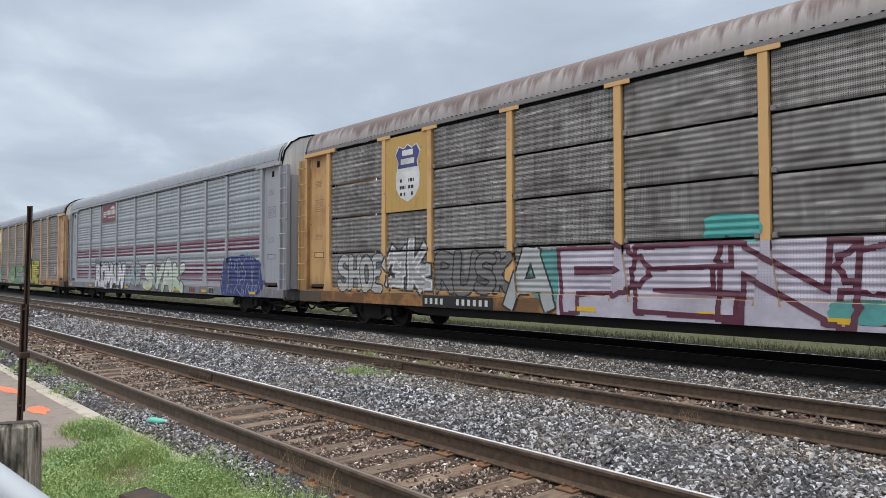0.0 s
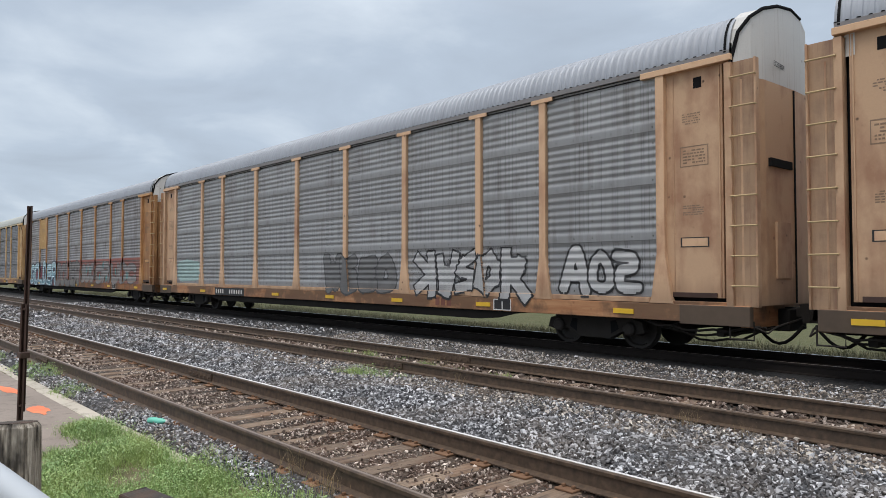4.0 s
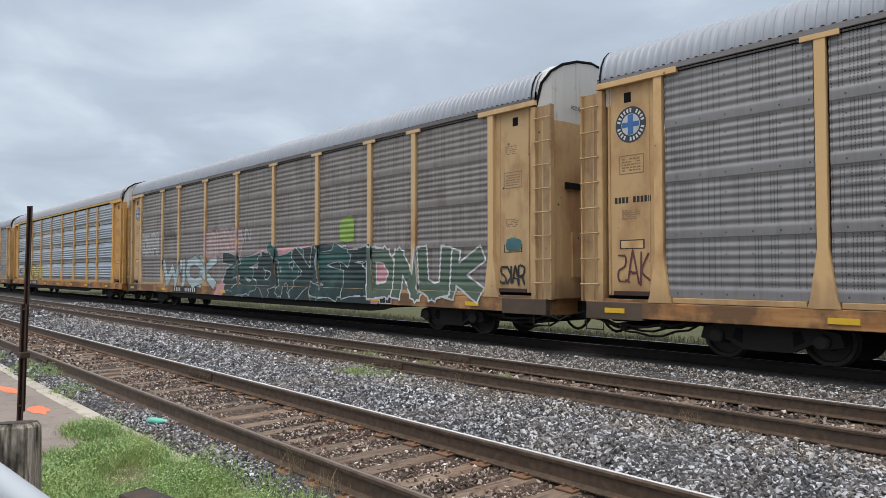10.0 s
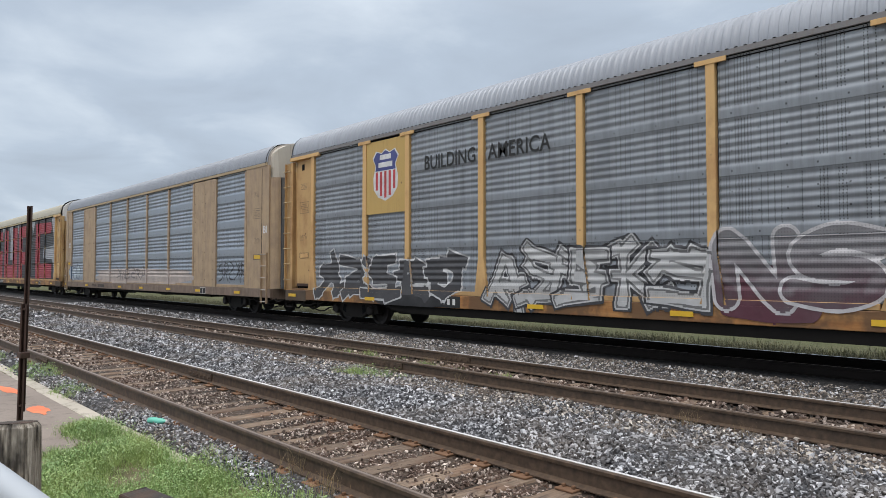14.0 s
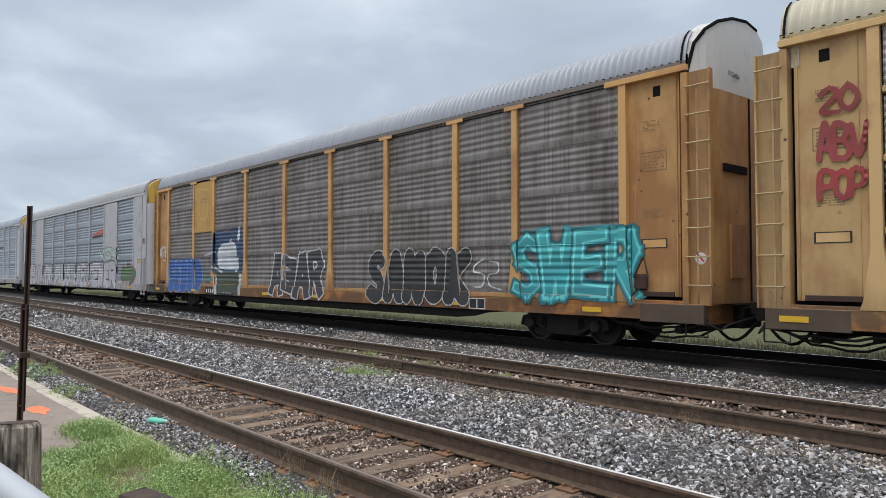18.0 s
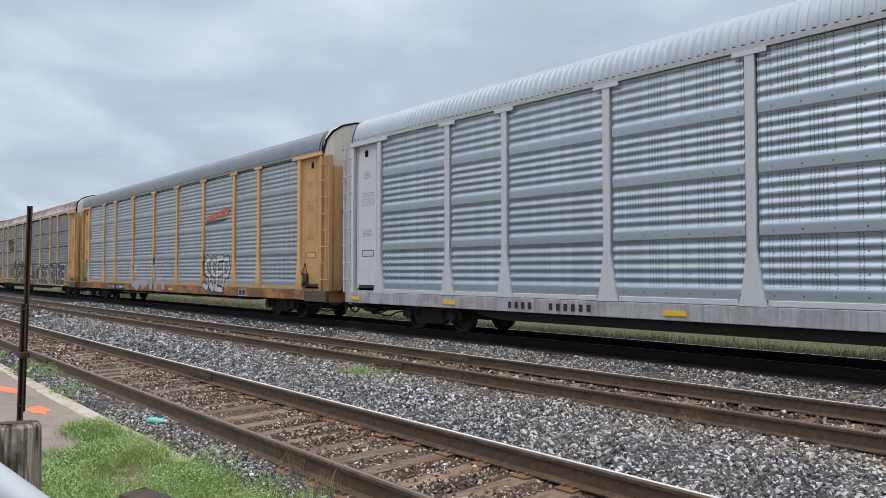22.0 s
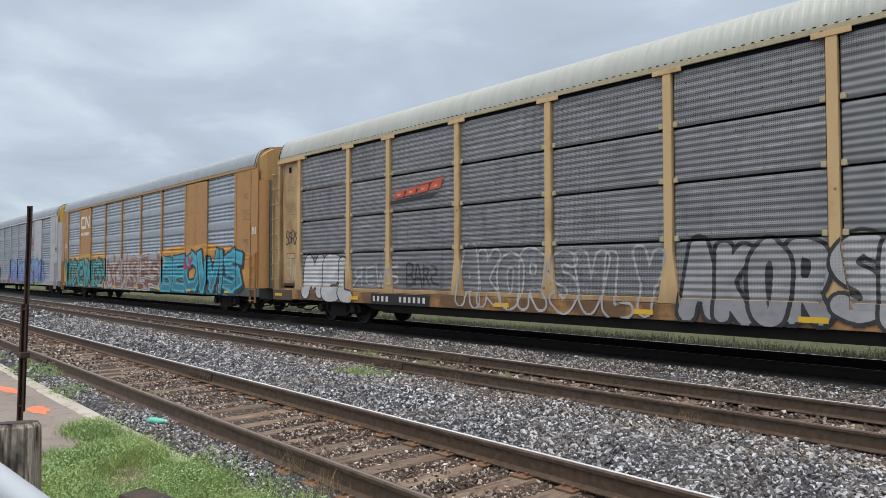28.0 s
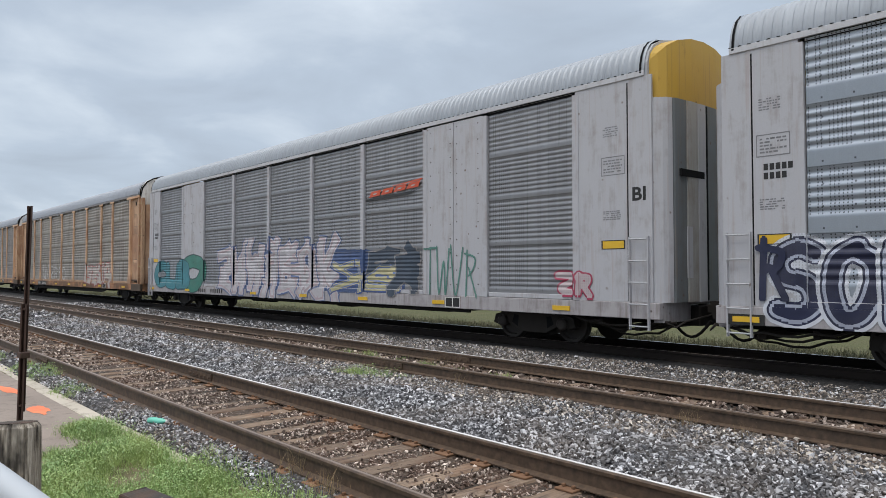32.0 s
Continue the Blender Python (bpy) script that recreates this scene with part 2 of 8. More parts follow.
def plain(name, base, rough=0.6, metal=0.0, scale=20.0, amount=0.3, bump=0.15, sheen=0.5):
    n = Nodes(name, rough, metal)
    n.bsdf.inputs["Specular IOR Level"].default_value = sheen
    f = n.noise(scale, 5, 0.6)
    g = n.noise(scale * 0.12, 4, 0.6)
    col = n.mix(n.m("MULTIPLY", f, amount), base, dim(base, 0.45))
    col = n.mix(n.m("MULTIPLY", n.step(g, 0.4, 0.7), amount), col, dim(base, 1.45))
    n.color(col)
    n.bump(f, bump, 0.006)
    return n.mat


def rail_steel():
    n = Nodes("rail_steel", 0.6)
    f = n.noise(14, 5)
    col = n.ramp(f, [(0.3, (0.045, 0.028, 0.018)), (0.7, (0.115, 0.075, 0.047))])
    n.color(col)
    n.bump(f, 0.2, 0.004)
    return n.mat


def rail_running_band():
    n = Nodes("rail_running_band", 0.38, 0.3)
    f = n.noise(2.0, 4, 0.6, n.scaled(0.3, 8, 8))
    # worn steel, its near-white base also carrying the glint on the rail head
    n.color(n.ramp(f, [(0.3, (0.70, 0.68, 0.66)), (0.7, (0.92, 0.91, 0.90))]))
    return n.mat


def timber(name, light, dark):
    n = Nodes(name, 0.85)
    g = n.noise(6.0, 6, 0.65, n.scaled(5.0, 0.6, 5.0))
    b = n.noise(3.0, 4)
    col = n.ramp(g, [(0.32, dark), (0.52, dim(light, 0.7)), (0.72, light)])
    col = n.mix(n.m("MULTIPLY", n.step(b, 0.45, 0.65), 0.55), col, (0.16, 0.075, 0.035))
    col = n.mix(n.m("MULTIPLY", n.random, 0.5), col, dim(dark, 1.2))
    n.color(col)
    n.bump(g, 0.6, 0.012)
    return n.mat


def post_timber():
    n = Nodes("weathered_post_timber", 0.85)
    g = n.noise(5.0, 7, 0.72, n.scaled(9.0, 9.0, 0.6))
    k = n.noise(3.0, 4, 0.6, n.scaled(2.0, 2.0, 0.8))
    col = n.ramp(g, [(0.36, (0.025, 0.02, 0.016)), (0.46, (0.25, 0.21, 0.165)), (0.60, (0.56, 0.50, 0.42))])
    col = n.mix(n.m("MULTIPLY", n.step(k, 0.54, 0.66), 0.85), col, (0.018, 0.015, 0.013))
    n.color(col)
    n.bump(g, 0.9, 0.014)
    return n.mat


def stone(name, dark, mid_, light, warm=(0.20, 0.15, 0.11), warmth=0.25):
    n = Nodes(name, 0.75)
    geo = n.nt.nodes.new("ShaderNodeNewGeometry")
    r = geo.outputs["Random Per Island"]
    col = n.ramp(r, [(0.0, dark), (0.5, mid_), (0.8, light), (1.0, dim(light, 2.0))])
    f = n.noise(40, 4)
    col = n.mix(n.m("MULTIPLY", f, 0.4), col, dim(dark, 0.8))
    g = n.noise(0.9, 4, 0.6)
    col = n.mix(n.m("MULTIPLY", n.step(g, 0.42, 0.7), warmth), col, warm)
    n.color(col)
    n.bump(f, 0.4, 0.006)
    return n.mat


def gravel_bed(name, dark, light, warm, warmth):
    n = Nodes(name, 0.9)
    v = n.voronoi(17.0, "F1", "Color")
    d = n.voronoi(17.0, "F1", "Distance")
    bw = n.nt.nodes.new("ShaderNodeRGBToBW")
    n.link(v, bw.inputs[0])
    col = n.ramp(bw.outputs[0], [(0.2, dark), (0.6, dim(light, 0.6)), (0.85, light)])
    # darkened cell edges put the shade between stones into the colour
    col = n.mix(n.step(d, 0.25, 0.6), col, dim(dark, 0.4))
    g = n.noise(0.7, 5, 0.6)
    col = n.mix(n.m("MULTIPLY", n.step(g, 0.35, 0.7), warmth), col, warm)
    n.color(col)
    n.bump(n.m("SUBTRACT", 1.0, d), 0.9, 0.03)
    return n.mat


def turf(name, a, b, c, soil=0.0):
    n = Nodes(name, 0.9)
    f = n.noise(9, 6, 0.7)
    g = n.noise(0.6, 5, 0.6)
    col = n.ramp(f, [(0.3, a), (0.55, b), (0.75, c)])
    col = n.mix(n.m("MULTIPLY", n.step(g, 0.45, 0.7), 0.5), col, dim(c, 0.8))
    col = n.mix(n.m("MULTIPLY", n.step(n.noise(1.7, 5, 0.65), 0.40, 0.56), soil), col, (0.20, 0.155, 0.105))
    n.color(col)
    n.bsdf.inputs["Specular IOR Level"].default_value = 0.1
    n.bump(f, 0.8, 0.05)
    return n.mat


def blades(name, a, b, c):
    n = Nodes(name, 0.6)
    geo = n.nt.nodes.new("ShaderNodeNewGeometry")
    col = n.ramp(geo.outputs["Random Per Island"], [(0.0, a), (0.6, b), (1.0, c)])
    g = n.noise(2.1, 4, 0.6)
    col = n.mix(n.m("MULTIPLY", n.step(g, 0.47, 0.66), 0.42), col, dim(a, 0.8))
    h = n.noise(1.3, 4, 0.6, n.scaled(1.0, 1.0, 1.0, n.obj))
    col = n.mix(n.m("MULTIPLY", n.step(h, 0.5, 0.64), 0.45), col, (b[0] * 1.3, b[1] * 1.02, b[2]))
    n.color(col)
    return n.mat


def concrete(name, base):
    n = Nodes(name, 0.85)
    f = n.noise(22, 6, 0.65)
    g = n.noise(1.3, 5, 0.6)
    col = n.mix(n.m("MULTIPLY", f, 0.45), base, dim(base, 0.55))
    col = n.mix(n.m("MULTIPLY", n.step(g, 0.4, 0.68), 0.45), col, dim(base, 0.5))
    h = n.noise(4.5, 6, 0.7)
    col = n.mix(n.m("MULTIPLY", n.step(h, 0.52, 0.62), 0.4), col, (0.11, 0.09, 0.07))
    n.color(col)
    n.bump(f, 0.4, 0.008)
    return n.mat


YELLOW = (0.56, 0.355, 0.11)
TAN = (0.55, 0.37, 0.165)
WHITE = (0.485, 0.485, 0.51)
M_RAIL, M_BAND = rail_steel(), rail_running_band()
M_MIRROR = plain("polished_rail_steel", (0.85, 0.85, 0.85), 0.12, 1.0, 5, 0.1, 0.02)
M_DULL = plain("dull_running_band", (0.24, 0.19, 0.155), 0.5, 0.3, 5, 0.4, 0.05)
M_TIE = timber("tie_timber", (0.36, 0.26, 0.18), (0.05, 0.034, 0.026))
M_PLATE = plain("rusty_tie_plate", (0.20, 0.105, 0.055), 0.8, 0.0, 25, 0.5)
M_STONE = stone("grey_ballast", (0.022, 0.022, 0.025), (0.142, 0.142, 0.15), (0.47, 0.47, 0.485), (0.27, 0.21, 0.155), 0.35)
M_STONE_DUST = stone("dusty_ballast", (0.045, 0.038, 0.033), (0.18, 0.155, 0.133), (0.52, 0.46, 0.405), (0.24, 0.18, 0.13), 0.5)
M_STONE_BROWN = stone("brown_ballast", (0.035, 0.024, 0.018), (0.14, 0.096, 0.073), (0.52, 0.43, 0.37), (0.17, 0.085, 0.05), 0.5)
# this bed is kept dark to stand for shade among the loose stones
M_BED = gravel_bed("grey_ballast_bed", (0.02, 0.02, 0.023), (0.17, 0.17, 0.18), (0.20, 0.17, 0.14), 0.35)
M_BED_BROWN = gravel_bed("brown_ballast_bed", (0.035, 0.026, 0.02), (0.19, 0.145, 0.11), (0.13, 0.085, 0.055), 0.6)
# the shade under the train is put into this bed's colour
M_BED_DARK = gravel_bed("shaded_ballast_bed", (0.012, 0.012, 0.013), (0.05, 0.05, 0.052), (0.03, 0.028, 0.026), 0.5)
M_TURF = turf("turf", (0.06, 0.065, 0.028), (0.11, 0.12, 0.05), (0.20, 0.17, 0.10), 0.85)
M_FIELD = turf("rough_meadow", (0.06, 0.066, 0.032), (0.105, 0.11, 0.055), (0.17, 0.155, 0.09))
M_BLADE = blades("grass_blades", (0.15, 0.25, 0.07), (0.29, 0.42, 0.13), (0.46, 0.52, 0.23))
M_LEAF = blades("weed_leaves", (0.13, 0.23, 0.07), (0.26, 0.40, 0.13), (0.42, 0.51, 0.23))
M_MEADOW = blades("meadow_blades", (0.085, 0.09, 0.05), (0.155, 0.158, 0.085), (0.26, 0.24, 0.14))
M_DRY = blades("dry_stalks", (0.22, 0.15, 0.08), (0.35, 0.26, 0.14), (0.20, 0.17, 0.07))
M_PAVE = concrete("worn_pavement", (0.305, 0.25, 0.21))
M_KERB = concrete("kerb_concrete", (0.56, 0.50, 0.41))
M_ORANGE = plain("orange_marking_paint", (0.84, 0.22, 0.10), 0.8, 0, 14, 0.5)
M_RUSTPOLE = plain("rusty_brown_steel", (0.062, 0.034, 0.026), 0.65, 0.2, 18, 0.4)
M_POSTWOOD = post_timber()
M_GALV = plain("galvanised_pipe", (0.44, 0.47, 0.50), 0.6, 0.1, 12, 0.12, 0.05)
M_BLACK = plain("black_undergear", (0.014, 0.013, 0.012), 0.9, 0, 12, 0.5, sheen=0.08)
M_TRUCK = plain("sooty_cast_steel", (0.03, 0.026, 0.023), 0.8, 0.0, 14, 0.5, sheen=0.2)
M_WHEEL = plain("wheel_steel", (0.028, 0.023, 0.02), 0.7, 0.1, 14, 0.4)
M_BEARING = plain("greasy_bearing_steel", (0.033, 0.028, 0.025), 0.7, 0.0, 14, 0.4, sheen=0.25)
# darker copy of the rail steel, with the train's shade in its colour
M_RAIL_DARK = plain("shaded_rail_steel", (0.02, 0.016, 0.014), 0.8, 0.0, 14, 0.4, sheen=0.15)
# black of rubber seals, and of shade put into gaps, notches and openings
M_DARKGAP = plain("seal_and_shaded_gap", (0.012, 0.012, 0.013), 0.9, sheen=0.1)
M_REFLECT = plain("yellow_reflective_tape", (0.72, 0.44, 0.03), 0.45, 0, 6, 0.25, 0.03)
M_MARK_W = plain("white_stencil", (0.64, 0.62, 0.60), 0.6, 0, 14, 0.3, 0.02)
M_MARK_K = plain("black_stencil", (0.02, 0.02, 0.02), 0.6, 0, 14, 0.3, 0.02)
M_TIMBER_DARK = timber("dark_baulk_timber", (0.08, 0.068, 0.058), (0.022, 0.018, 0.016))
M_BOTTLE = plain("teal_plastic", (0.16, 0.55, 0.42), 0.25, 0, 10, 0.2, 0.05)
M_ENDSILL = plain("sooty_brown_sill", (0.09, 0.062, 0.042), 0.75, 0.0, 9, 0.6)
M_RUNG = plain("ladder_rung_steel", (0.46, 0.34, 0.18), 0.6, 0.1, 14, 0.35)
_PAINTS = {}


def paint(c, ribbed=True):
    key = (tuple(round(v, 3) for v in c), ribbed)
    if key not in _PAINTS:
        _PAINTS[key] = spray_paint("spray_paint", tuple(c), ribbed)
    return _PAINTS[key]


def faded_paint(c, low, z0, z1):
    key = (c, low, round(z0, 1), round(z1, 1))
    if key not in _PAINTS:
        _PAINTS[key] = spray_paint("faded_spray_paint", c, True, low, z0, z1)
    return _PAINTS[key]


# ---------------------------------------------------------------- mesh tools


class Shape:
    """Collects vertices and faces of one mesh."""

    def __init__(self):
        self.v, self.f = [], []

    def add(self, verts, faces):
        o = len(self.v)
        self.v.extend([tuple(p) for p in verts])
        self.f.extend([tuple(i + o for i in fc) for fc in faces])
        return self

    def box(self, x0, x1, y0, y1, z0, z1, cham=0.0):
        if cham <= 0:
            vs = [(x, y, z) for x in (x0, x1) for y in (y0, y1) for z in (z0, z1)]
            return self.add(vs, [(0, 1, 3, 2), (4, 6, 7, 5), (0, 4, 5, 1), (2, 3, 7, 6), (0, 2, 6, 4), (1, 5, 7, 3)])
        c = cham
        vs, fs = [], []
        ring = lambda z, k: [(x0 + k + c, y0 + k, z), (x1 - k - c, y0 + k, z), (x1 - k, y0 + k + c, z), (x1 - k, y1 - k - c, z), (x1 - k - c, y1 - k, z), (x0 + k + c, y1 - k, z), (x0 + k, y1 - k - c, z), (x0 + k, y0 + k + c, z)]
        for z, k in ((z0, c), (z0 + c, 0), (z1 - c, 0), (z1, c)):
            vs += ring(z, k)
        for r in range(3):
            for i in range(8):
                j = (i + 1) % 8
                fs.append((r * 8 + i, r * 8 + j, r * 8 + 8 + j, r * 8 + 8 + i))
        fs += [tuple(range(7, -1, -1)), tuple(range(24, 32))]
        return self.add(vs, fs)

    def prism(self, outline, y0, y1):
        """An outline in x and z, counter-clockwise seen from -y, pushed from y0 to y1."""
        k = len(outline)
        vs = [(x, y0, z) for x, z in outline] + [(x, y1, z) for x, z in outline]
        fs = [tuple(range(k)), tuple(range(2 * k - 1, k - 1, -1))]
        fs += [(i, i + k, (i + 1) % k + k, (i + 1) % k) for i in range(k)]
        return self.add(vs, fs)

    def tube(self, a, b, r, n=8):
        a, b = Vector(a), Vector(b)
        d = (b - a).normalized()
        u = d.orthogonal().normalized()
        w = d.cross(u)
        vs = []
        for p in (a, b):
            vs += [tuple(p + (u * math.cos(2 * math.pi * i / n) + w * math.sin(2 * math.pi * i / n)) * r) for i in range(n)]
        fs = [(i, (i + 1) % n, (i + 1) % n + n, i + n) for i in range(n)] + [tuple(range(n - 1, -1, -1)), tuple(range(n, 2 * n))]
        return self.add(vs, fs)

    def bent(self, pts, r, n=6):
        """One pipe along a bent line."""
        pts = [Vector(p) for p in pts]
        ring = []
        for i, p in enumerate(pts):
            d = (pts[min(i + 1, len(pts) - 1)] - pts[max(i - 1, 0)]).normalized()
            u = d.cross(Vector((0.31, 0.12, 0.94))).normalized()
            w = d.cross(u)
            ring += [tuple(p + (u * math.cos(2 * math.pi * k / n) + w * math.sin(2 * math.pi * k / n)) * r) for k in range(n)]
        fs = [(j * n + k, j * n + (k + 1) % n, j * n + n + (k + 1) % n, j * n + n + k) for j in range(len(pts) - 1) for k in range(n)]
        fs += [tuple(range(n - 1, -1, -1)), tuple(range((len(pts) - 1) * n, len(pts) * n))]
        return self.add(ring, fs)

    def lathe(self, profile, n=24, axis="y"):
        """A profile of (along, radius) turned round the axis."""
        vs, fs = [], []
        for s, r in profile:
            for i in range(n):
                a = 2 * math.pi * i / n
                vs.append((r * math.cos(a), s, r * math.sin(a)) if axis == "y" else (r * math.cos(a), r * math.sin(a), s))
        k = len(profile)
        for j in range(k - 1):
            for i in range(n):
                q = (i + 1) % n
                fs.append((j * n + i, j * n + q, j * n + n + q, j * n + n + i))
        fs.append(tuple(range(n)))
        fs.append(tuple(range(k * n - 1, (k - 1) * n - 1, -1)))
        return self.add(vs, fs)

    def mesh(self, name, smooth=False):
        me = bpy.data.meshes.new(name)
        me.from_pydata(self.v, [], self.f)
        if smooth:
            me.polygons.foreach_set("use_smooth", [True] * len(me.polygons))
        me.materials.append(M_BLACK)
        me.update()
        return me


def part(name, data, material, parent=None, label="", at=None):
    """One mesh object; data is a Shape or a mesh that may be shared."""
    me = data.mesh(name) if isinstance(data, Shape) else data
    ob = new(name, me)
    ob.material_slots[0].link = "OBJECT"
    ob.material_slots[0].material = material
    if parent is not None:
        ob.parent = parent
    if at is not None:
        ob.location = at
    if label:
        tagged(ob, label)
    return ob


def fix_normals(me):
    bm = bmesh.new()
    bm.from_mesh(me)
    bmesh.ops.recalc_face_normals(bm, faces=bm.faces)
    bm.to_mesh(me)
    bm.free()
    return me
# ---------------------------------------------------------------- ground and ballast
BED = [(-2500, -0.30, 0), (2.79, -0.265, 1), (2.90, -0.20, 1), (3.22, -0.19, 2), (3.32, -0.218, 2), (4.72, -0.218, 2), (4.84, -0.185, 1), (5.4, -0.185, 1), (6.2, -0.14, 1), (7.3, -0.195, 2),
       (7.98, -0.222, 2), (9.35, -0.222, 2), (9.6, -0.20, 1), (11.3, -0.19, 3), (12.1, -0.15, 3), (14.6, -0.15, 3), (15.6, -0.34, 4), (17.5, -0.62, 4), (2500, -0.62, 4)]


def ground_height(y):
    for (ya, za, _), (yb, zb, _) in zip(BED, BED[1:]):
        if ya <= y <= yb:
            return za + (zb - za) * (y - ya) / (yb - ya)
    return -0.3


def build_ground():
    me = bpy.data.meshes.new("ground")
    xs = [-2500, -400, -120, -60, -30, -15, -5, 5, 30, 120, 2500]
    vs = [(x, y, z) for y, z, _ in BED for x in xs]
    k = len(xs)
    fs, mats = [], []
    for j in range(len(BED) - 1):
        for i in range(k - 1):
            fs.append((j * k + i, j * k + i + 1, j * k + k + i + 1, j * k + k + i))
            mats.append(BED[j][2])
    me.from_pydata(vs, [], fs)
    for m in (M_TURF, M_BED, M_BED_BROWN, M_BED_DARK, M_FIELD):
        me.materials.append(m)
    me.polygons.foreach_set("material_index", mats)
    ob = new("ground", me)
    tagged(ob, "flat trackside ground with grass, ballast beds and meadow", "ground", kind="structure")


build_ground()


def fast_mesh(name, verts, tris, material):
    me = bpy.data.meshes.new(name)
    nv, nf = len(verts), len(tris)
    me.vertices.add(nv)
    me.vertices.foreach_set("co", np.asarray(verts, np.float32).ravel())
    me.loops.add(nf * 3)
    me.loops.foreach_set("vertex_index", np.asarray(tris, np.int32).ravel())
    me.polygons.add(nf)
    me.polygons.foreach_set("loop_start", np.arange(0, nf * 3, 3, dtype=np.int32))
    me.materials.append(material)
    me.update(calc_edges=True)
    me.validate()
    me.shade_flat()
    return me


RNG = np.random.default_rng(7)


def rock_shapes(k=24):
    base = np.array([(x, y, z) for x in (-1, 1) for y in (-1, 1) for z in (-1, 1)]) * 0.72
    quads = [(0, 1, 3, 2), (4, 6, 7, 5), (0, 4, 5, 1), (2, 3, 7, 6), (0, 2, 6, 4), (1, 5, 7, 3)]
    tris = np.array([t for a, b, c, d in quads for t in ((a, b, c), (a, c, d))])
    out = []
    for _ in range(k):
        s = RNG.uniform(0.5, 1.7, 3)
        s[2] *= 0.5
        p = base * s * RNG.uniform(0.62, 1.25, (len(base), 3))
        # chop the rock with a few planes to give it facets
        for _ in range(3):
            d = RNG.normal(size=3)
            d /= np.linalg.norm(d)
            over = p @ d - 0.55
            p = p - np.outer(np.maximum(over, 0), d)
        out.append(p)
    return np.array(out), tris


ROCKS, ROCK_TRIS = rock_shapes()


def scatter_stones(centres, radii):
    n = len(centres)
    q = RNG.normal(size=(n, 4)) * np.array([1.0, 0.55, 0.55, 1.0])
    q /= np.linalg.norm(q, axis=1)[:, None]
    w, x, y, z = q.T
    R = np.stack([np.stack([1 - 2 * (y * y + z * z), 2 * (x * y - z * w), 2 * (x * z + y * w)], 1),
                  np.stack([2 * (x * y + z * w), 1 - 2 * (x * x + z * z), 2 * (y * z - x * w)], 1),
                  np.stack([2 * (x * z - y * w), 2 * (y * z + x * w), 1 - 2 * (x * x + y * y)], 1)], 1)
    pts = ROCKS[RNG.integers(0, len(ROCKS), n)] * radii[:, None, None]
    pts = np.einsum("nij,nkj->nki", R, pts) + centres[:, None, :]
    k = pts.shape[1]
    tris = ROCK_TRIS[None] + (np.arange(n) * k)[:, None, None]
    return pts.reshape(-1, 3), tris.reshape(-1, 3)


def stone_zone(zones, lift=0.0, avoid=None):
    cs, rs = [], []
    for x0, x1, y0, y1, density, r0, r1 in zones:
        n = int((x1 - x0) * (y1 - y0) * density)
        x, y = RNG.uniform(x0, x1, n), RNG.uniform(y0, y1, n)
        r = RNG.uniform(r0, r1, n)
        if avoid is not None:
            off = np.abs((x - avoid + 0.255) % 0.51 - 0.255)
            keep = (off > 0.105) | (RNG.random(n) < 0.16)
            x, y, r = x[keep], y[keep], r[keep]
        z = np.array([ground_height(v) for v in y]) + r * RNG.uniform(0.0, 0.5, len(r)) + lift
        z += 0.02 * np.sin(x * 1.7 + y * 2.3) * np.cos(x * 0.6 - y * 1.1)
        cs.append(np.stack([x, y, z], 1))
        rs.append(r)
    return scatter_stones(np.concatenate(cs), np.concatenate(rs))


def build_ballast():
    v, t = stone_zone([(-13, 0.5, 4.84, 6.9, 1300, 0.010, 0.033), (-13, 0.5, 6.9, 7.85, 700, 0.009, 0.029), (-30, -13, 4.9, 7.8, 260, 0.02, 0.044), (-75, -30, 4.95, 7.7, 28, 0.05, 0.085)])
    tagged(new("ballast", fast_mesh("ballast", v, t, M_STONE)), "loose dark grey crushed-stone ballast between two tracks", "ballast", kind="stuff")
    v, t = stone_zone([(-13, 3, 6.7, 7.88, 260, 0.014, 0.038), (-30, -13, 6.8, 7.8, 60, 0.026, 0.045), (-13, 3, 4.8, 5.1, 120, 0.014, 0.034), (-14, -2.5, 2.78, 3.22, 420, 0.008, 0.020), (-17, 1, 9.4, 11.9, 430, 0.010, 0.029)])
    tagged(new("ballast", fast_mesh("ballast", v, t, M_STONE_DUST)), "dusty brown-grey ballast beside the middle track", "ballast", kind="stuff")
    v, t = stone_zone([(-17, 3, 9.5, 11.85, 150, 0.016, 0.036), (-45, -17, 9.5, 11.75, 55, 0.03, 0.055), (-30, -14, 2.7, 3.22, 100, 0.026, 0.045), (-14, -2.5, 2.80, 3.21, 1100, 0.010, 0.026)])
    tagged(new("ballast", fast_mesh("ballast", v, t, M_STONE)), "grey crushed-stone ballast along the track shoulders", "ballast", kind="stuff")
    v, t = stone_zone([(-15, 0.5, 3.3, 4.76, 1000, 0.007, 0.024), (-36, -15, 3.25, 4.85, 120, 0.02, 0.045)], avoid=-3.69)
    tagged(new("ballast", fast_mesh("ballast", v, t, M_STONE_BROWN)), "rust-brown fine ballast between weathered ties", "ballast", kind="stuff")
    v, t = stone_zone([(-18, 2, 7.7, 9.5, 260, 0.018, 0.04), (-45, -18, 7.6, 9.6, 40, 0.03, 0.05)], avoid=-3.5)
    tagged(new("ballast", fast_mesh("ballast", v, t, M_STONE_BROWN)), "dusty brown ballast of the middle track", "ballast", kind="stuff")


build_ballast()

# ---------------------------------------------------------------- tracks
NEAR_Y, MID_Y, TRAIN_Y, TRAIN_Z = 4.03, 8.655, 13.34, 0.04


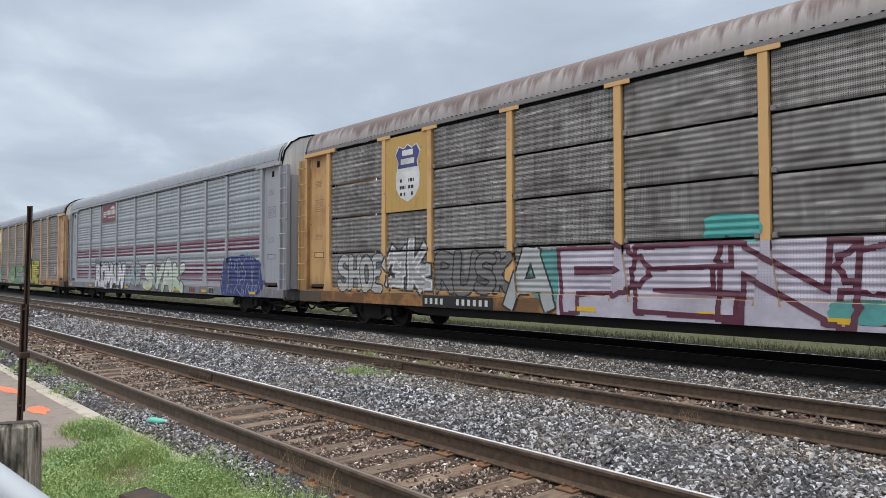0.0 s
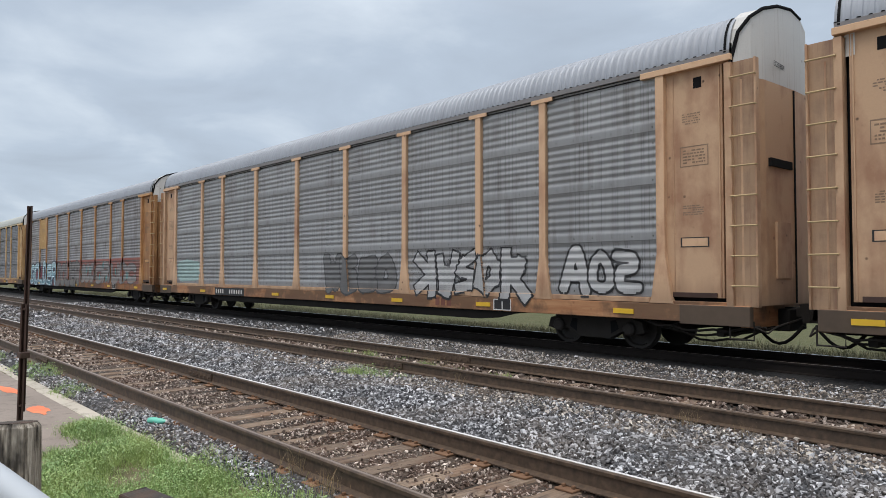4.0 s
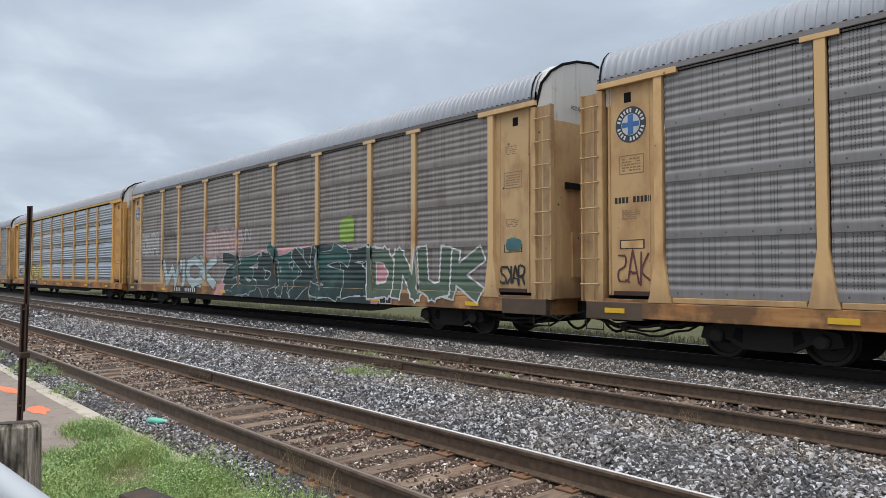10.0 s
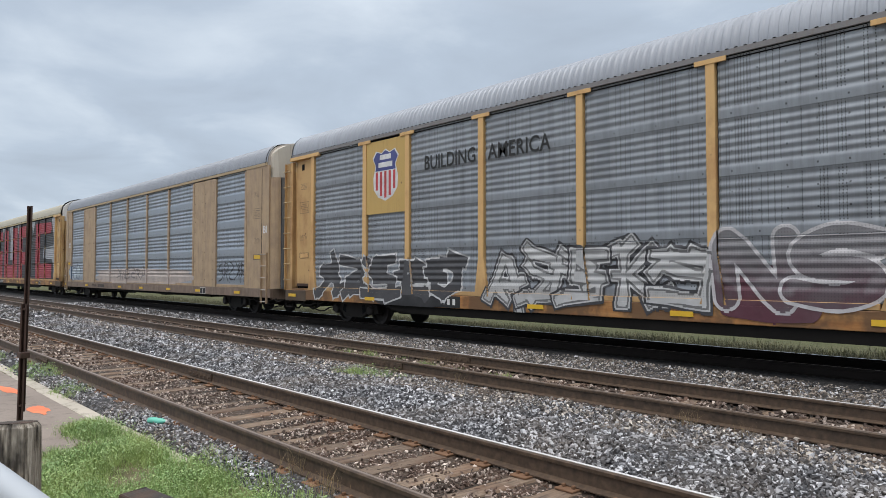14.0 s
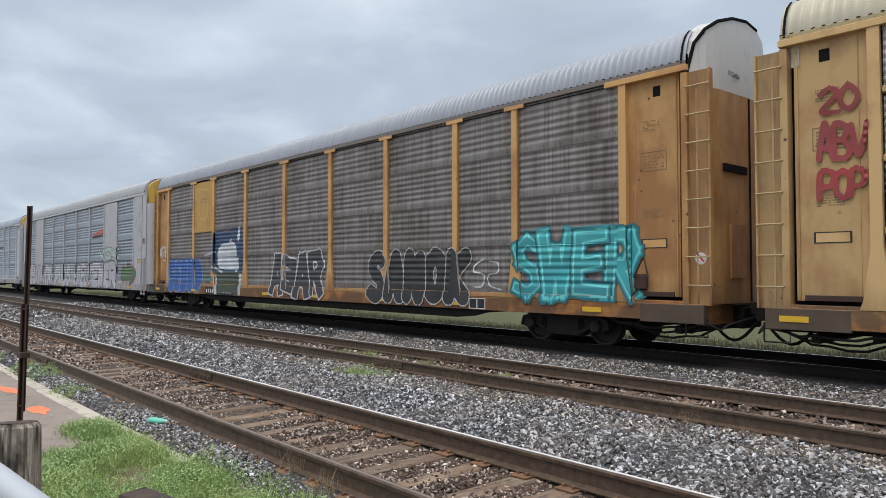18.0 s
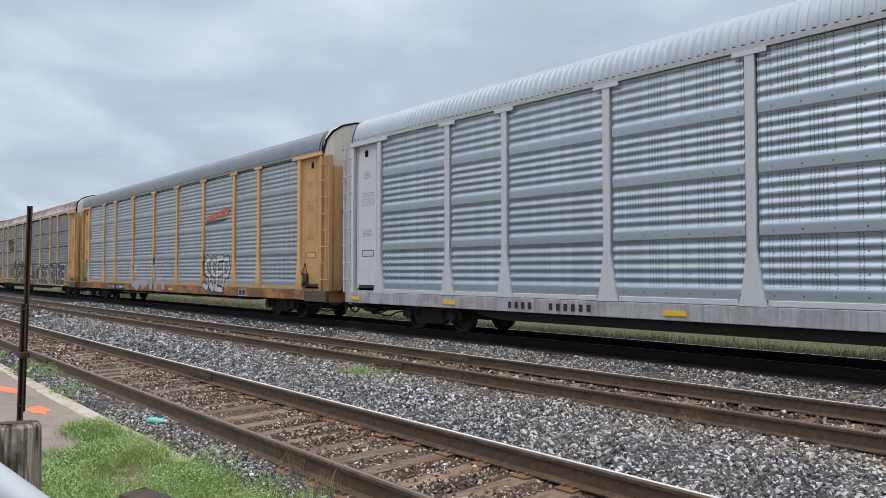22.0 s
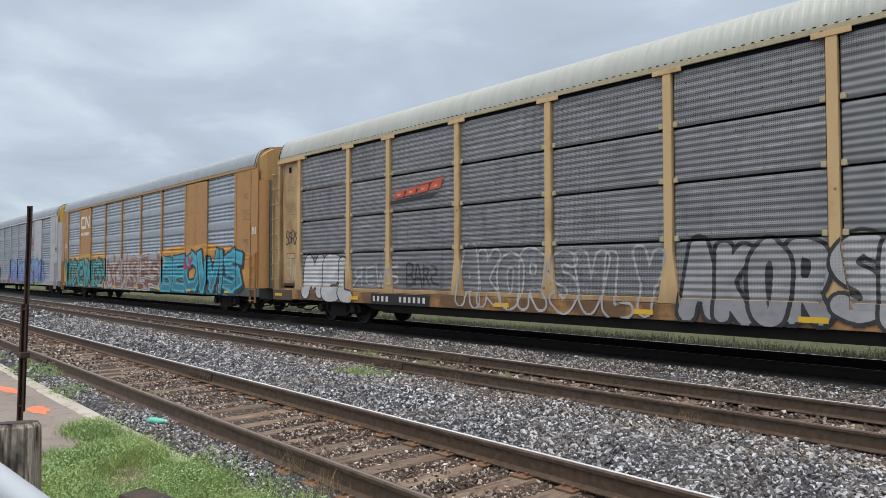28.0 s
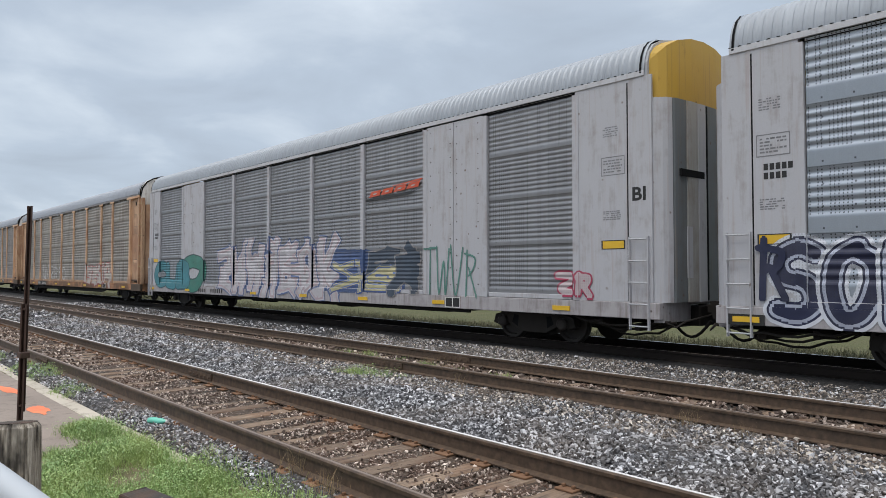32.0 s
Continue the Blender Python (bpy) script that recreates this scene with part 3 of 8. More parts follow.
def rail_mesh():
    prof = [(-0.076, -0.186), (0.076, -0.186), (0.076, -0.176), (0.012, -0.155), (0.009, -0.045), (0.034, -0.036), (0.036, -0.008), (0.027, 0.0),
            (-0.027, 0.0), (-0.036, -0.008), (-0.034, -0.036), (-0.009, -0.045), (-0.012, -0.155), (-0.076, -0.176)]
    s = Shape()
    k = len(prof)
    xs = [-430, -100, -30, 0, 40]
    vs = [(x, y, z) for x in xs for y, z in prof]
    fs = [(i * k + j, i * k + (j + 1) % k, i * k + k + (j + 1) % k, i * k + k + j) for i in range(len(xs) - 1) for j in range(k)]
    fs += [tuple(range(k - 1, -1, -1)), tuple(range((len(xs) - 1) * k, len(xs) * k))]
    return fix_normals(s.add(vs, fs).mesh("rail"))


def tie_mesh(seed):
    rnd = random.Random(seed)
    s = Shape().box(-0.115, 0.115, -1.08, 1.3, -0.17, 0.0, 0.012)
    s.v = [(x + rnd.uniform(-0.008, 0.008), y + rnd.uniform(-0.02, 0.02), z + rnd.uniform(-0.006, 0.004)) for x, y, z in s.v]
    return fix_normals(s.mesh("tie"))


def plate_mesh():
    s = Shape().box(-0.095, 0.095, -0.17, 0.17, 0.0, 0.018, 0.004)
    for px, py in ((-0.05, 0.10), (0.05, 0.10), (-0.05, -0.10), (0.05, -0.10), (0.0, 0.13)):
        s.box(px - 0.014, px + 0.014, py - 0.016, py + 0.016, 0.018, 0.045, 0.004)
    return s.mesh("tie_plate")


def joint_mesh():
    s = Shape()
    for side in (-1, 1):
        y0, y1 = sorted((side * 0.012, side * 0.034))
        s.box(-0.45, 0.45, y0, y1, -0.15, -0.045, 0.004)
        for i in range(6):
            s.tube((-0.38 + 0.152 * i, side * 0.03, -0.1), (-0.38 + 0.152 * i, side * 0.055, -0.1), 0.018, 6)
    return s.mesh("joint_bar")


RAIL_ME, PLATE_ME, JOINT_ME = rail_mesh(), plate_mesh(), joint_mesh()
TIE_ME = [tie_mesh(i) for i in range(5)]


def track(name, cy, cz, first, count, plates, joints, label, sink=0.0, steel=None):
    t = tagged(new(name), label, "railway track", kind="structure")
    t.location = (0, cy, cz)
    rnd = random.Random(name)
    for side in (-1, 1):
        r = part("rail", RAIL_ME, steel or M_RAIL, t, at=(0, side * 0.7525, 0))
        if side > 0:
            part("running_band", Shape().box(-430, 40, -0.004, 0.031, 0.0005, 0.003), M_MIRROR if steel else M_BAND, r, "shiny worn running surface")
        else:
            part("running_band", Shape().box(-430, 40, -0.016, 0.012, 0.0005, 0.0025), M_DULL, r, "dull rusty running surface")
        for jx, js in joints:
            if js == side:
                part("joint_bar", JOINT_ME, M_RAIL, r, at=(jx, 0, 0))
    for i in range(count):
        x = first - 0.51 * i
        ob = part("tie", TIE_ME[i % 5], M_TIE, t, at=(x + rnd.uniform(-0.03, 0.03), rnd.uniform(-0.05, 0.05), -0.206 - sink - max(0.0, rnd.uniform(-0.03, 0.022))))
        ob.rotation_euler = (0, 0, radians(rnd.uniform(-1.3, 1.3)))
        if i < plates:
            for side in (-1, 1):
                part("tie_plate", PLATE_ME, M_PLATE, t, at=(x, side * 0.7525, -0.204))
    far = Shape()
    for i in range(count, count + 420):
        x = first - 0.51 * i
        far.box(x - 0.115, x + 0.115, -1.3, 1.3, -0.37, -0.207)
    tagged(part("far_ties", far, M_TIE, t), kind="stuff")
    return t


track("track_near", NEAR_Y, 0.0, 2.43, 150, 80, [(-15.3, -1), (-11.4, 1)], "rusty rails on weathered wooden ties in brown ballast")
track("track_middle", MID_Y, 0.0, 3.13, 170, 0, [(-10.4, -1), (-10.2, 1)], "rusty siding rails half sunk in dusty weedy ballast", 0.012)
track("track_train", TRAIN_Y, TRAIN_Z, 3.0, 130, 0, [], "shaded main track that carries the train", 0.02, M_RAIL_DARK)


# ---------------------------------------------------------------- trackside things
def build_edge():
    s = Shape()
    x = -60.0
    rnd = random.Random(3)
    kerb = tagged(new("kerb"), "pale broken concrete edging strip beside the ballast", "kerb", kind="structure")
    while x < -8.6:
        ln = rnd.uniform(1.6, 2.6)
        k = Shape().box(0.0, ln - 0.008, -0.10, 0.10, -0.2, 0.0, 0.012)
        k.v = [(a + rnd.uniform(-0.015, 0.015), b + rnd.uniform(-0.015, 0.015), c + rnd.uniform(-0.008, 0.004)) for a, b, c in k.v]
        part("kerb_stone", k, M_KERB, kerb, at=(x, 2.70, -0.252))
        x += ln
    pave = Shape()
    xs = [-60, -30, -16, -13, -11, -9.9, -8.0]
    ys = [-6, -1, 1.0, 1.7, 2.1, 2.59]
    edge = {-8.0: (0.9, 0.8, 0.6, 0.45, -0.3, -1.2), -9.9: (0, 0.1, -0.1, 0.08, 0.0, -0.2)}
    vs = [(a + (edge[a][j] if a in edge else 0), b, -0.262) for j, b in enumerate(ys) for a in xs]
    vs += [(p[0], p[1], -0.36) for p in vs]
    k, n = len(xs), len(xs) * len(ys)
    fs = [(j * k + i, j * k + i + 1, j * k + k + i + 1, j * k + k + i) for j in range(len(ys) - 1) for i in range(k - 1)]
    rim = [i for i in range(k)] + [j * k + k - 1 for j in range(1, len(ys))] + [(len(ys) - 1) * k + i for i in range(k - 2, -1, -1)] + [j * k for j in range(len(ys) - 2, 0, -1)]
    fs += [(rim[i], rim[i] + n, rim[(i + 1) % len(rim)] + n, rim[(i + 1) % len(rim)]) for i in range(len(rim))]
    pv = tagged(new("pavement", fix_normals(pave.add(vs, fs).mesh("pavement"))), "worn grey-brown pavement with orange survey marks", "pavement", kind="structure")
    pv.material_slots[0].link = "OBJECT"
    pv.material_slots[0].material = M_PAVE
    for cx, cy, ln, wd, a, seed in ((-12.9, 2.28, 1.3, 0.20, 6, 1), (-10.75, 2.26, 0.75, 0.24, -4, 2)):
        rnd = random.Random(seed)
        pts = []
        for i in range(22):
            t = 2 * math.pi * i / 22
            r = 1 + rnd.uniform(-0.25, 0.15)
            pts.append((0.5 * ln * math.cos(t) * r, 0.5 * wd * math.sin(t) * r, 0.0))
        mk = part("orange_mark", Shape().add(pts, [tuple(range(22))]), M_ORANGE, pv, "bright orange sprayed survey mark", at=(cx, cy, -0.258))
        mk.rotation_euler = (0, 0, radians(a))


build_edge()


def spot(px, depth):
    """A place by its direction: sideways and down in units of the depth."""
    right = Vector((math.sin(radians(TURN)), math.cos(radians(TURN)), 0))
    up = right.cross(AIM)
    return EYE + (AIM + right * px[0] + up * px[1]) * depth


def build_foreground():
    # timber bollard
    rnd = random.Random(11)
    s = Shape()
    n, rings = 64, [(-0.35, 0.112), (0.2, 0.108), (0.6, 0.103), (0.80, 0.101), (0.865, 0.099), (0.885, 0.086)]
    vs = []
    wob = [1 + 0.03 * math.sin(i * 0.35 + 1) + rnd.uniform(-0.015, 0.015) - (0.13 if rnd.random() < 0.14 else 0.0) for i in range(n)]
    for z, r in rings:
        for i in range(n):
            a = 2 * math.pi * i / n
            tilt = -0.009 * math.cos(a + 0.6) if z > 0.8 else 0
            vs.append((r * wob[i] * math.cos(a), r * wob[i] * math.sin(a), z - tilt))
    fs = [(j * n + i, j * n + (i + 1) % n, j * n + n + (i + 1) % n, j * n + n + i) for j in range(len(rings) - 1) for i in range(n)]
    vs.append((0, 0, 0.888))
    c = len(vs) - 1
    grain = Shape().add([(x, y, z + 0.002) for x, y, z in vs[-n - 1:]], [(i, (i + 1) % n, n) for i in range(n)])
    p = spot((-0.6025, 0), 3.36)
    b = part("bollard", fix_normals(s.add(vs, fs).mesh("bollard")), M_POSTWOOD)
    b.location = (p.x, p.y, 0)
    part("end_grain", grain, M_TIMBER_DARK, b, "dark cracked end grain")
    tagged(b, "weathered grey timber bollard with black stains", "bollard")
    # steel channel post, bolted to a stub
    base, top = spot((-0.6036, -0.30), 7.0), spot((-0.5897, 0.0615), 7.0)
    post = tagged(new("sign_post"), "rusty brown steel channel post without a sign", "post")
    post.location = (base.x, base.y, -0.34)
    lean = Vector((top.x - base.x, top.y - base.y, top.z + 0.34))
    ln = lean.length
    post.rotation_mode = "QUATERNION"
    post.rotation_quaternion = lean.to_track_quat("Z", "Y")

    def channel(z0, z1, w, d):
        hat = [(-w, 0), (-w * 0.55, 0), (-w * 0.4, d), (w * 0.4, d), (w * 0.55, 0), (w, 0), (w, -0.006), (w * 0.5, -0.006), (w * 0.34, d - 0.007), (-w * 0.34, d - 0.007), (-w * 0.5, -0.006), (-w, -0.006)]
        sh = Shape()
        k = len(hat)
        q = [(x, y, z) for z in (z0, z1) for x, y in hat]
        sh.add(q, [(i, (i + 1) % k, (i + 1) % k + k, i + k) for i in range(k)] + [tuple(range(k - 1, -1, -1)), tuple(range(k, 2 * k))])
        return fix_normals(sh.mesh("channel"))

    rot = Euler((0, 0, radians(-48)))
    a = part("channel", channel(0.55, ln, 0.026, 0.03), M_RUSTPOLE, post)
    a.rotation_euler = rot
    st = part("stub", channel(0.0, 1.63, 0.03, 0.034), M_RUSTPOLE, post, at=(-0.032, -0.036, 0))
    st.rotation_euler = rot
    for z in (0.62, 1.12, 1.58):
        part("bolt", Shape().tube((-0.04, -0.05, z), (0.03, 0.03, z), 0.012, 6), M_RUSTPOLE, post)
    part("clamp", Shape().box(-0.062, 0.03, -0.07, 0.03, 1.09, 1.15, 0.006), M_RUSTPOLE, post)
    # handrail pipe beside the camera
    pa, pb = spot((-0.70, -0.283), 1.72), spot((-0.55, -0.398), 1.32)
    rail = tagged(new("handrail"), "pale galvanised steel handrail pipe", "handrail")
    d = (pb - pa)
    rail_pipe = Shape().tube(pa - d * 1.2, pb + d * 0.5, 0.032, 20).mesh("pipe", True)
    part("pipe", rail_pipe, M_GALV, rail)
    e = pb + d * 0.45
    part("upright", Shape().tube((e.x, e.y, e.z), (e.x, e.y, -0.32), 0.028, 16).mesh("upright", True), M_GALV, rail)
    # old timber lying in the grass
    lg = Shape().box(-0.75, 0.75, -0.12, 0.12, 0.0, 0.2, 0.015)
    lg.v = [(x + rnd.uniform(-0.015, 0.015), y + rnd.uniform(-0.012, 0.012), z + rnd.uniform(-0.012, 0.01)) for x, y, z in lg.v]
    t = part("timber", fix_normals(lg.mesh("timber")), M_TIMBER_DARK)
    t.location, t.rotation_euler = (-5.02, 2.0, -0.305), (0, 0, radians(10))
    tagged(t, "dark weathered timber baulk lying in the grass", "timber")
    # crushed bottle
    bt = Shape().lathe([(-0.125, 0.03), (-0.115, 0.042), (-0.03, 0.045), (0.0, 0.036), (0.03, 0.044), (0.07, 0.04), (0.10, 0.018), (0.13, 0.016)], 14)
    bt.v = [(x * 0.95 + 0.006 * math.sin(40 * y), y, z * 0.8) for x, y, z in bt.v]
    bo = tagged(new("bottle"), "crushed teal plastic bottle lying on the ballast", "bottle")
    bo.location, bo.rotation_euler = (-8.45, 3.02, -0.15), (0, radians(8), radians(-62))
    part("body", fix_normals(bt.mesh("body", True)), M_BOTTLE, bo)
    part("cap", Shape().lathe([(0.128, 0.018), (0.15, 0.018)], 12), M_MARK_W, bo)


build_foreground()


# ---------------------------------------------------------------- grass and weeds
def blade_mesh(name, pos, height, width, lean, material):
    n = len(pos)
    a = RNG.uniform(0, 2 * math.pi, n)
    b = RNG.uniform(0, 2 * math.pi, n)
    side = np.stack([np.cos(a), np.sin(a), np.zeros(n)], 1) * width[:, None]
    tip = np.stack([np.cos(b) * lean, np.sin(b) * lean, np.ones(n)], 1) * height[:, None]
    tip[:, 2] *= np.sqrt(np.maximum(0.1, 1 - np.minimum(lean, 0.9) ** 2))
    mid = tip * np.array([0.35, 0.35, 0.6])
    v = np.stack([pos - side, pos + side, pos + mid - side * 0.8, pos + mid + side * 0.8, pos + tip], 1)
    t = np.array([[0, 1, 3], [0, 3, 2], [2, 3, 4]])[None] + (np.arange(n) * 5)[:, None, None]
    return fast_mesh(name, v.reshape(-1, 3), t.reshape(-1, 3), material)


def lush(x, y):
    """Where the grass grows well, from 0 to 1; bare soil shows between."""
    return min(1.0, max(0.0, 0.74 + 1.3 * noise.noise(Vector((x * 1.4, y * 1.7, 3.0))) + 0.5 * noise.noise(Vector((x * 4.1, y * 4.6, 8.0)))))


def patch(name, boxes, h0, h1, w, label, material, spread=0.6, clump=0.0):
    ps, hs = [], []
    for x0, x1, y0, y1, n in boxes:
        k = max(1, int(n * 0.03))
        cx, cy = RNG.uniform(x0, x1, k), RNG.uniform(y0, y1, k)
        good = np.array([lush(a, b) for a, b in zip(cx, cy)]) + 0.03
        ch = RNG.uniform(0.35, 0.7, k) + 0.45 * good
        pick = RNG.choice(k, n, p=good / good.sum())
        x = cx[pick] + RNG.normal(0, 0.07 + clump, n)
        y = cy[pick] + RNG.normal(0, 0.07 + clump, n)
        ps.append(np.stack([x, y, np.array([ground_height(v) for v in y]) - 0.005], 1))
        hs.append(ch[pick] * RNG.uniform(h0, h1, n))
    p, h = np.concatenate(ps), np.concatenate(hs)
    ob = new(name, blade_mesh(name, p, h, RNG.uniform(0.5, 1.0, len(p)) * w, RNG.uniform(0.1, spread, len(p)), material))
    tagged(ob, label, "grass", kind="stuff")


GRASS = [(-7.6, -6.6, 0.9, 1.9, 3200), (-8.0, -7.3, 1.7, 2.3, 1500), (-9.4, -7.3, 2.2, 2.66, 3400), (-7.4, -4.6, 1.0, 2.70, 10000), (-6.8, -4.4, 2.4, 2.92, 1700)]


patch("grass", [(a, b, c, d, int(n * 3.4)) for a, b, c, d, n in GRASS], 0.03, 0.15, 0.0034, "green grass blades beside the pavement", M_BLADE, 0.95)


def leaf_patch(name, boxes, label):
    """Low broad-leaved weeds: small leaves in loose clumps."""
    ps, hs = [], []
    for x0, x1, y0, y1, n in boxes:
        k = max(1, n // 45)
        cx, cy = RNG.uniform(x0, x1, k), RNG.uniform(y0, y1, k)
        good = np.array([lush(a, b) for a, b in zip(cx, cy)]) + 0.03
        ch = RNG.uniform(0.02, 0.09, k) + 0.09 * good
        pick = RNG.choice(k, n, p=good / good.sum())
        x, y = cx[pick] + RNG.normal(0, 0.085, n), cy[pick] + RNG.normal(0, 0.085, n)
        z = np.array([ground_height(v) for v in y]) + ch[pick] * RNG.random(n)
        ps.append(np.stack([x, y, z], 1))
    p = np.concatenate(ps)
    n = len(p)
    a, tilt, r = RNG.uniform(0, 6.283, n), RNG.uniform(-0.4, 0.55, n), RNG.uniform(0.006, 0.016, n)
    u = np.stack([np.cos(a) * np.cos(tilt), np.sin(a) * np.cos(tilt), np.sin(tilt)], 1) * r[:, None]
    w = np.stack([-np.sin(a), np.cos(a), RNG.uniform(-0.3, 0.3, n)], 1) * (r * 0.55)[:, None]
    v = np.stack([p - u, p + w - u * 0.1, p + u, p - w - u * 0.1], 1)
    t = np.array([[0, 3, 1], [1, 3, 2]])[None] + (np.arange(n) * 4)[:, None, None]
    tagged(new(name, fast_mesh(name, v.reshape(-1, 3), t.reshape(-1, 3), M_LEAF)), label, "weeds", kind="stuff")


leaf_patch("leafy_weeds", [(a, b, c, d, int(n * 1.0)) for a, b, c, d, n in GRASS] + [(-15.6, -13.4, 2.8, 3.15, 1500), (-12.3, -11.3, 2.8, 3.0, 500), (-10.8, -9.6, 6.9, 7.6, 700)], "low bright green broad-leaved weeds")
patch("weeds", [(-15.6, -13.6, 2.75, 3.2, 700), (-12.2, -11.4, 2.78, 3.0, 320), (-22, -17, 2.6, 3.0, 900), (-10.5, -10.0, 6.9, 7.6, 320), (-10.9, -9.3, 7.0, 7.5, 380), (-13.5, -7.5, 8.2, 9.2, 900), (-12, -9, 9.5, 9.9, 300)], 0.05, 0.15, 0.005, "small green weeds sprouting from the ballast", M_BLADE, 0.9)
patch("dry_weeds", [(-5.6, -4.7, 3.02, 3.2, 110), (-4.4, -4.0, 7.6, 7.75, 40), (-11, -8, 8.0, 9.3, 160), (-8.2, -8.0, 7.5, 7.7, 24), (-3.6, -3.4, 7.55, 7.7, 24)], 0.12, 0.34, 0.0022, "dry brown weed stalks beside the rail", M_DRY, 0.8)
patch("meadow_grass", [(-30, 6, 15.7, 19.5, 42000), (-80, -30, 15.7, 21, 22000)], 0.2, 0.5, 0.011, "tall yellow-green meadow grass behind the train", M_MEADOW, 0.6, 0.3)
# ---------------------------------------------------------------- the train: covered car carriers
PITCH, SPEED, START = 28.6, 18.33, -21.05
SIDE = -1.52
POSTS = [2.22, 5.11, 7.09, 9.92, 12.85, 15.74, 18.61, 21.48, 23.49, 26.38]
POSTS_C = [2.0, 4.78, 6.97, 9.78, 12.6, 15.5, 18.35, 21.2, 23.4, 26.1]
TIERS = [(1.08, 2.15), (2.17, 3.22), (3.24, 4.24), (4.26, 5.335)]
ROOF = [(-1.50, 5.40), (-1.49, 5.56), (-1.44, 5.76), (-1.34, 5.95), (-1.18, 6.09), (-0.95, 6.18), (-0.5, 6.24), (0.0, 6.26)]
ROOF = ROOF + [(-y, z) for y, z in ROOF[-2::-1]]
# the end doors stand a little higher than the roof
CROWN = [(-1.45, 5.30), (-1.44, 5.62), (-1.36, 5.90), (-1.20, 6.13), (-0.92, 6.30), (-0.50, 6.42), (0.0, 6.47)]
CROWN = CROWN + [(-y, z) for y, z in CROWN[-2::-1]]
MESHES = {}


def shared(key, make):
    if key not in MESHES:
        MESHES[key] = make()
    return MESHES[key]


def ribbed_sheet(w, h, waves, flat, depth=0.034, low=0.0):
    """A side sheet with rolled ribs, its lower left corner at the origin, its face towards -y."""
    prof = rib_profile(h, waves, flat, depth, low)
    s = Shape()
    vs = [(x, -d, z) for x in (0.0, w) for z, d in prof]
    k = len(prof)
    fs = [(i, k + i, k + i + 1, i + 1) for i in range(k - 1)]
    s.add(vs, fs)
    return s.mesh("side_panel", True)


def post_mesh(flare):
    s = Shape()
    if flare:
        out = [(-0.25, 0.98), (0.25, 0.98), (0.20, 1.12), (0.085, 1.92), (0.085, 5.30), (-0.085, 5.30), (-0.085, 1.92), (-0.20, 1.12)]
    else:
        out = [(-0.08, 0.98), (0.08, 0.98), (0.08, 5.30), (-0.08, 5.30)]
    s.prism(out, SIDE, SIDE + 0.10)
    return fix_normals(s.mesh("side_post"))


def roof_mesh(x0, x1, period=0.165, high=0.017):
    n = int((x1 - x0) / period)
    st = []
    for i in range(n):
        a = x0 + (x1 - x0) * i / n
        p = (x1 - x0) / n
        st += [(a, 0.0), (a + p * 0.38, 0.0), (a + p * 0.55, high), (a + p * 0.83, high)]
    st.append((x1, 0.0))
    line = [q for q in curved(ROOF, 4) if q[0] < 0.0] + [q for q in ROOF if q[0] >= 0.0]
    k = len(line)
    vs, fs = [], []
    for x, d in st:
        for y, z in line:
            ang = math.atan2(z - 4.9, y)
            vs.append((x, y + d * math.cos(ang), z + d * math.sin(ang)))
    for i in range(len(st) - 1):
        for j in range(k - 1):
            fs.append((i * k + j, i * k + k + j, i * k + k + j + 1, i * k + j + 1))
    return fix_normals(Shape().add(vs, fs).mesh("roof"))


def scallop_strip(x0, x1):
    # black teeth stand for the shade below each corrugation of the roof
    s = Shape()
    n = int((x1 - x0) / 0.165)
    for i in range(n):
        x = x0 + 0.165 * i
        s.box(x, x + 0.05, -1.529, -1.49, 5.47, 5.483)
    return s.mesh("roof_lip")


def crown_rim(front, drop=0.0):
    """The rubber rim round the end door's top, thick in section."""
    vs, fs = [], []
    k = len(CROWN)
    for x, sc, dz in ((0.92, 1.015, 0.02), (0.80, 1.015, 0.02), (0.80, 0.955, -0.075), (0.92, 0.955, -0.075)):
        vs += [(PITCH - x if front else x, y * sc, z + dz - drop * max(0.0, z - 5.6)) for y, z in CROWN]
    for i in range(4):
        for j in range(k - 1):
            a, b = i * k + j, (i + 1) % 4 * k + j
            fs.append((a, b, b + 1, a + 1))
    return fix_normals(Shape().add(vs, fs).mesh("end_rim"))


def crown_mesh(flush, drop=0.0):
    """The top of the front end doors, with its lid: flush with the long roof, or bulging out of the rim."""
    plan = [(0.80, -1.40), (0.64, -1.36), (0.52, -1.22), (0.45, -0.95), (0.41, -0.5), (0.40, 0.0)]
    if flush:
        plan = [(0.84, -1.43), (0.74, -1.36), (0.60, -1.20), (0.50, -0.92), (0.43, -0.5), (0.40, 0.0)]
    plan = plan + [(x, -y) for x, y in plan[-2::-1]]
    k = len(plan)
    top = [float(np.interp(y, [c[0] for c in CROWN], [c[1] for c in CROWN])) - 0.06 for _, y in plan]
    top = [z - drop * max(0.0, z - 5.6) for z in top]
    vs = [(x, y, 4.93) for x, y in plan] + [(x, y, z) for (x, y), z in zip(plan, top)] + [(0.90, y, z + 0.03) for (_, y), z in zip(plan, top)]
    vs = [(PITCH - x, y, z) for x, y, z in vs]
    fs = [(r * k + i, r * k + i + 1, r * k + k + i + 1, r * k + k + i) for r in range(2) for i in range(k - 1)]
    return fix_normals(Shape().add(vs, fs).mesh("door_top"))


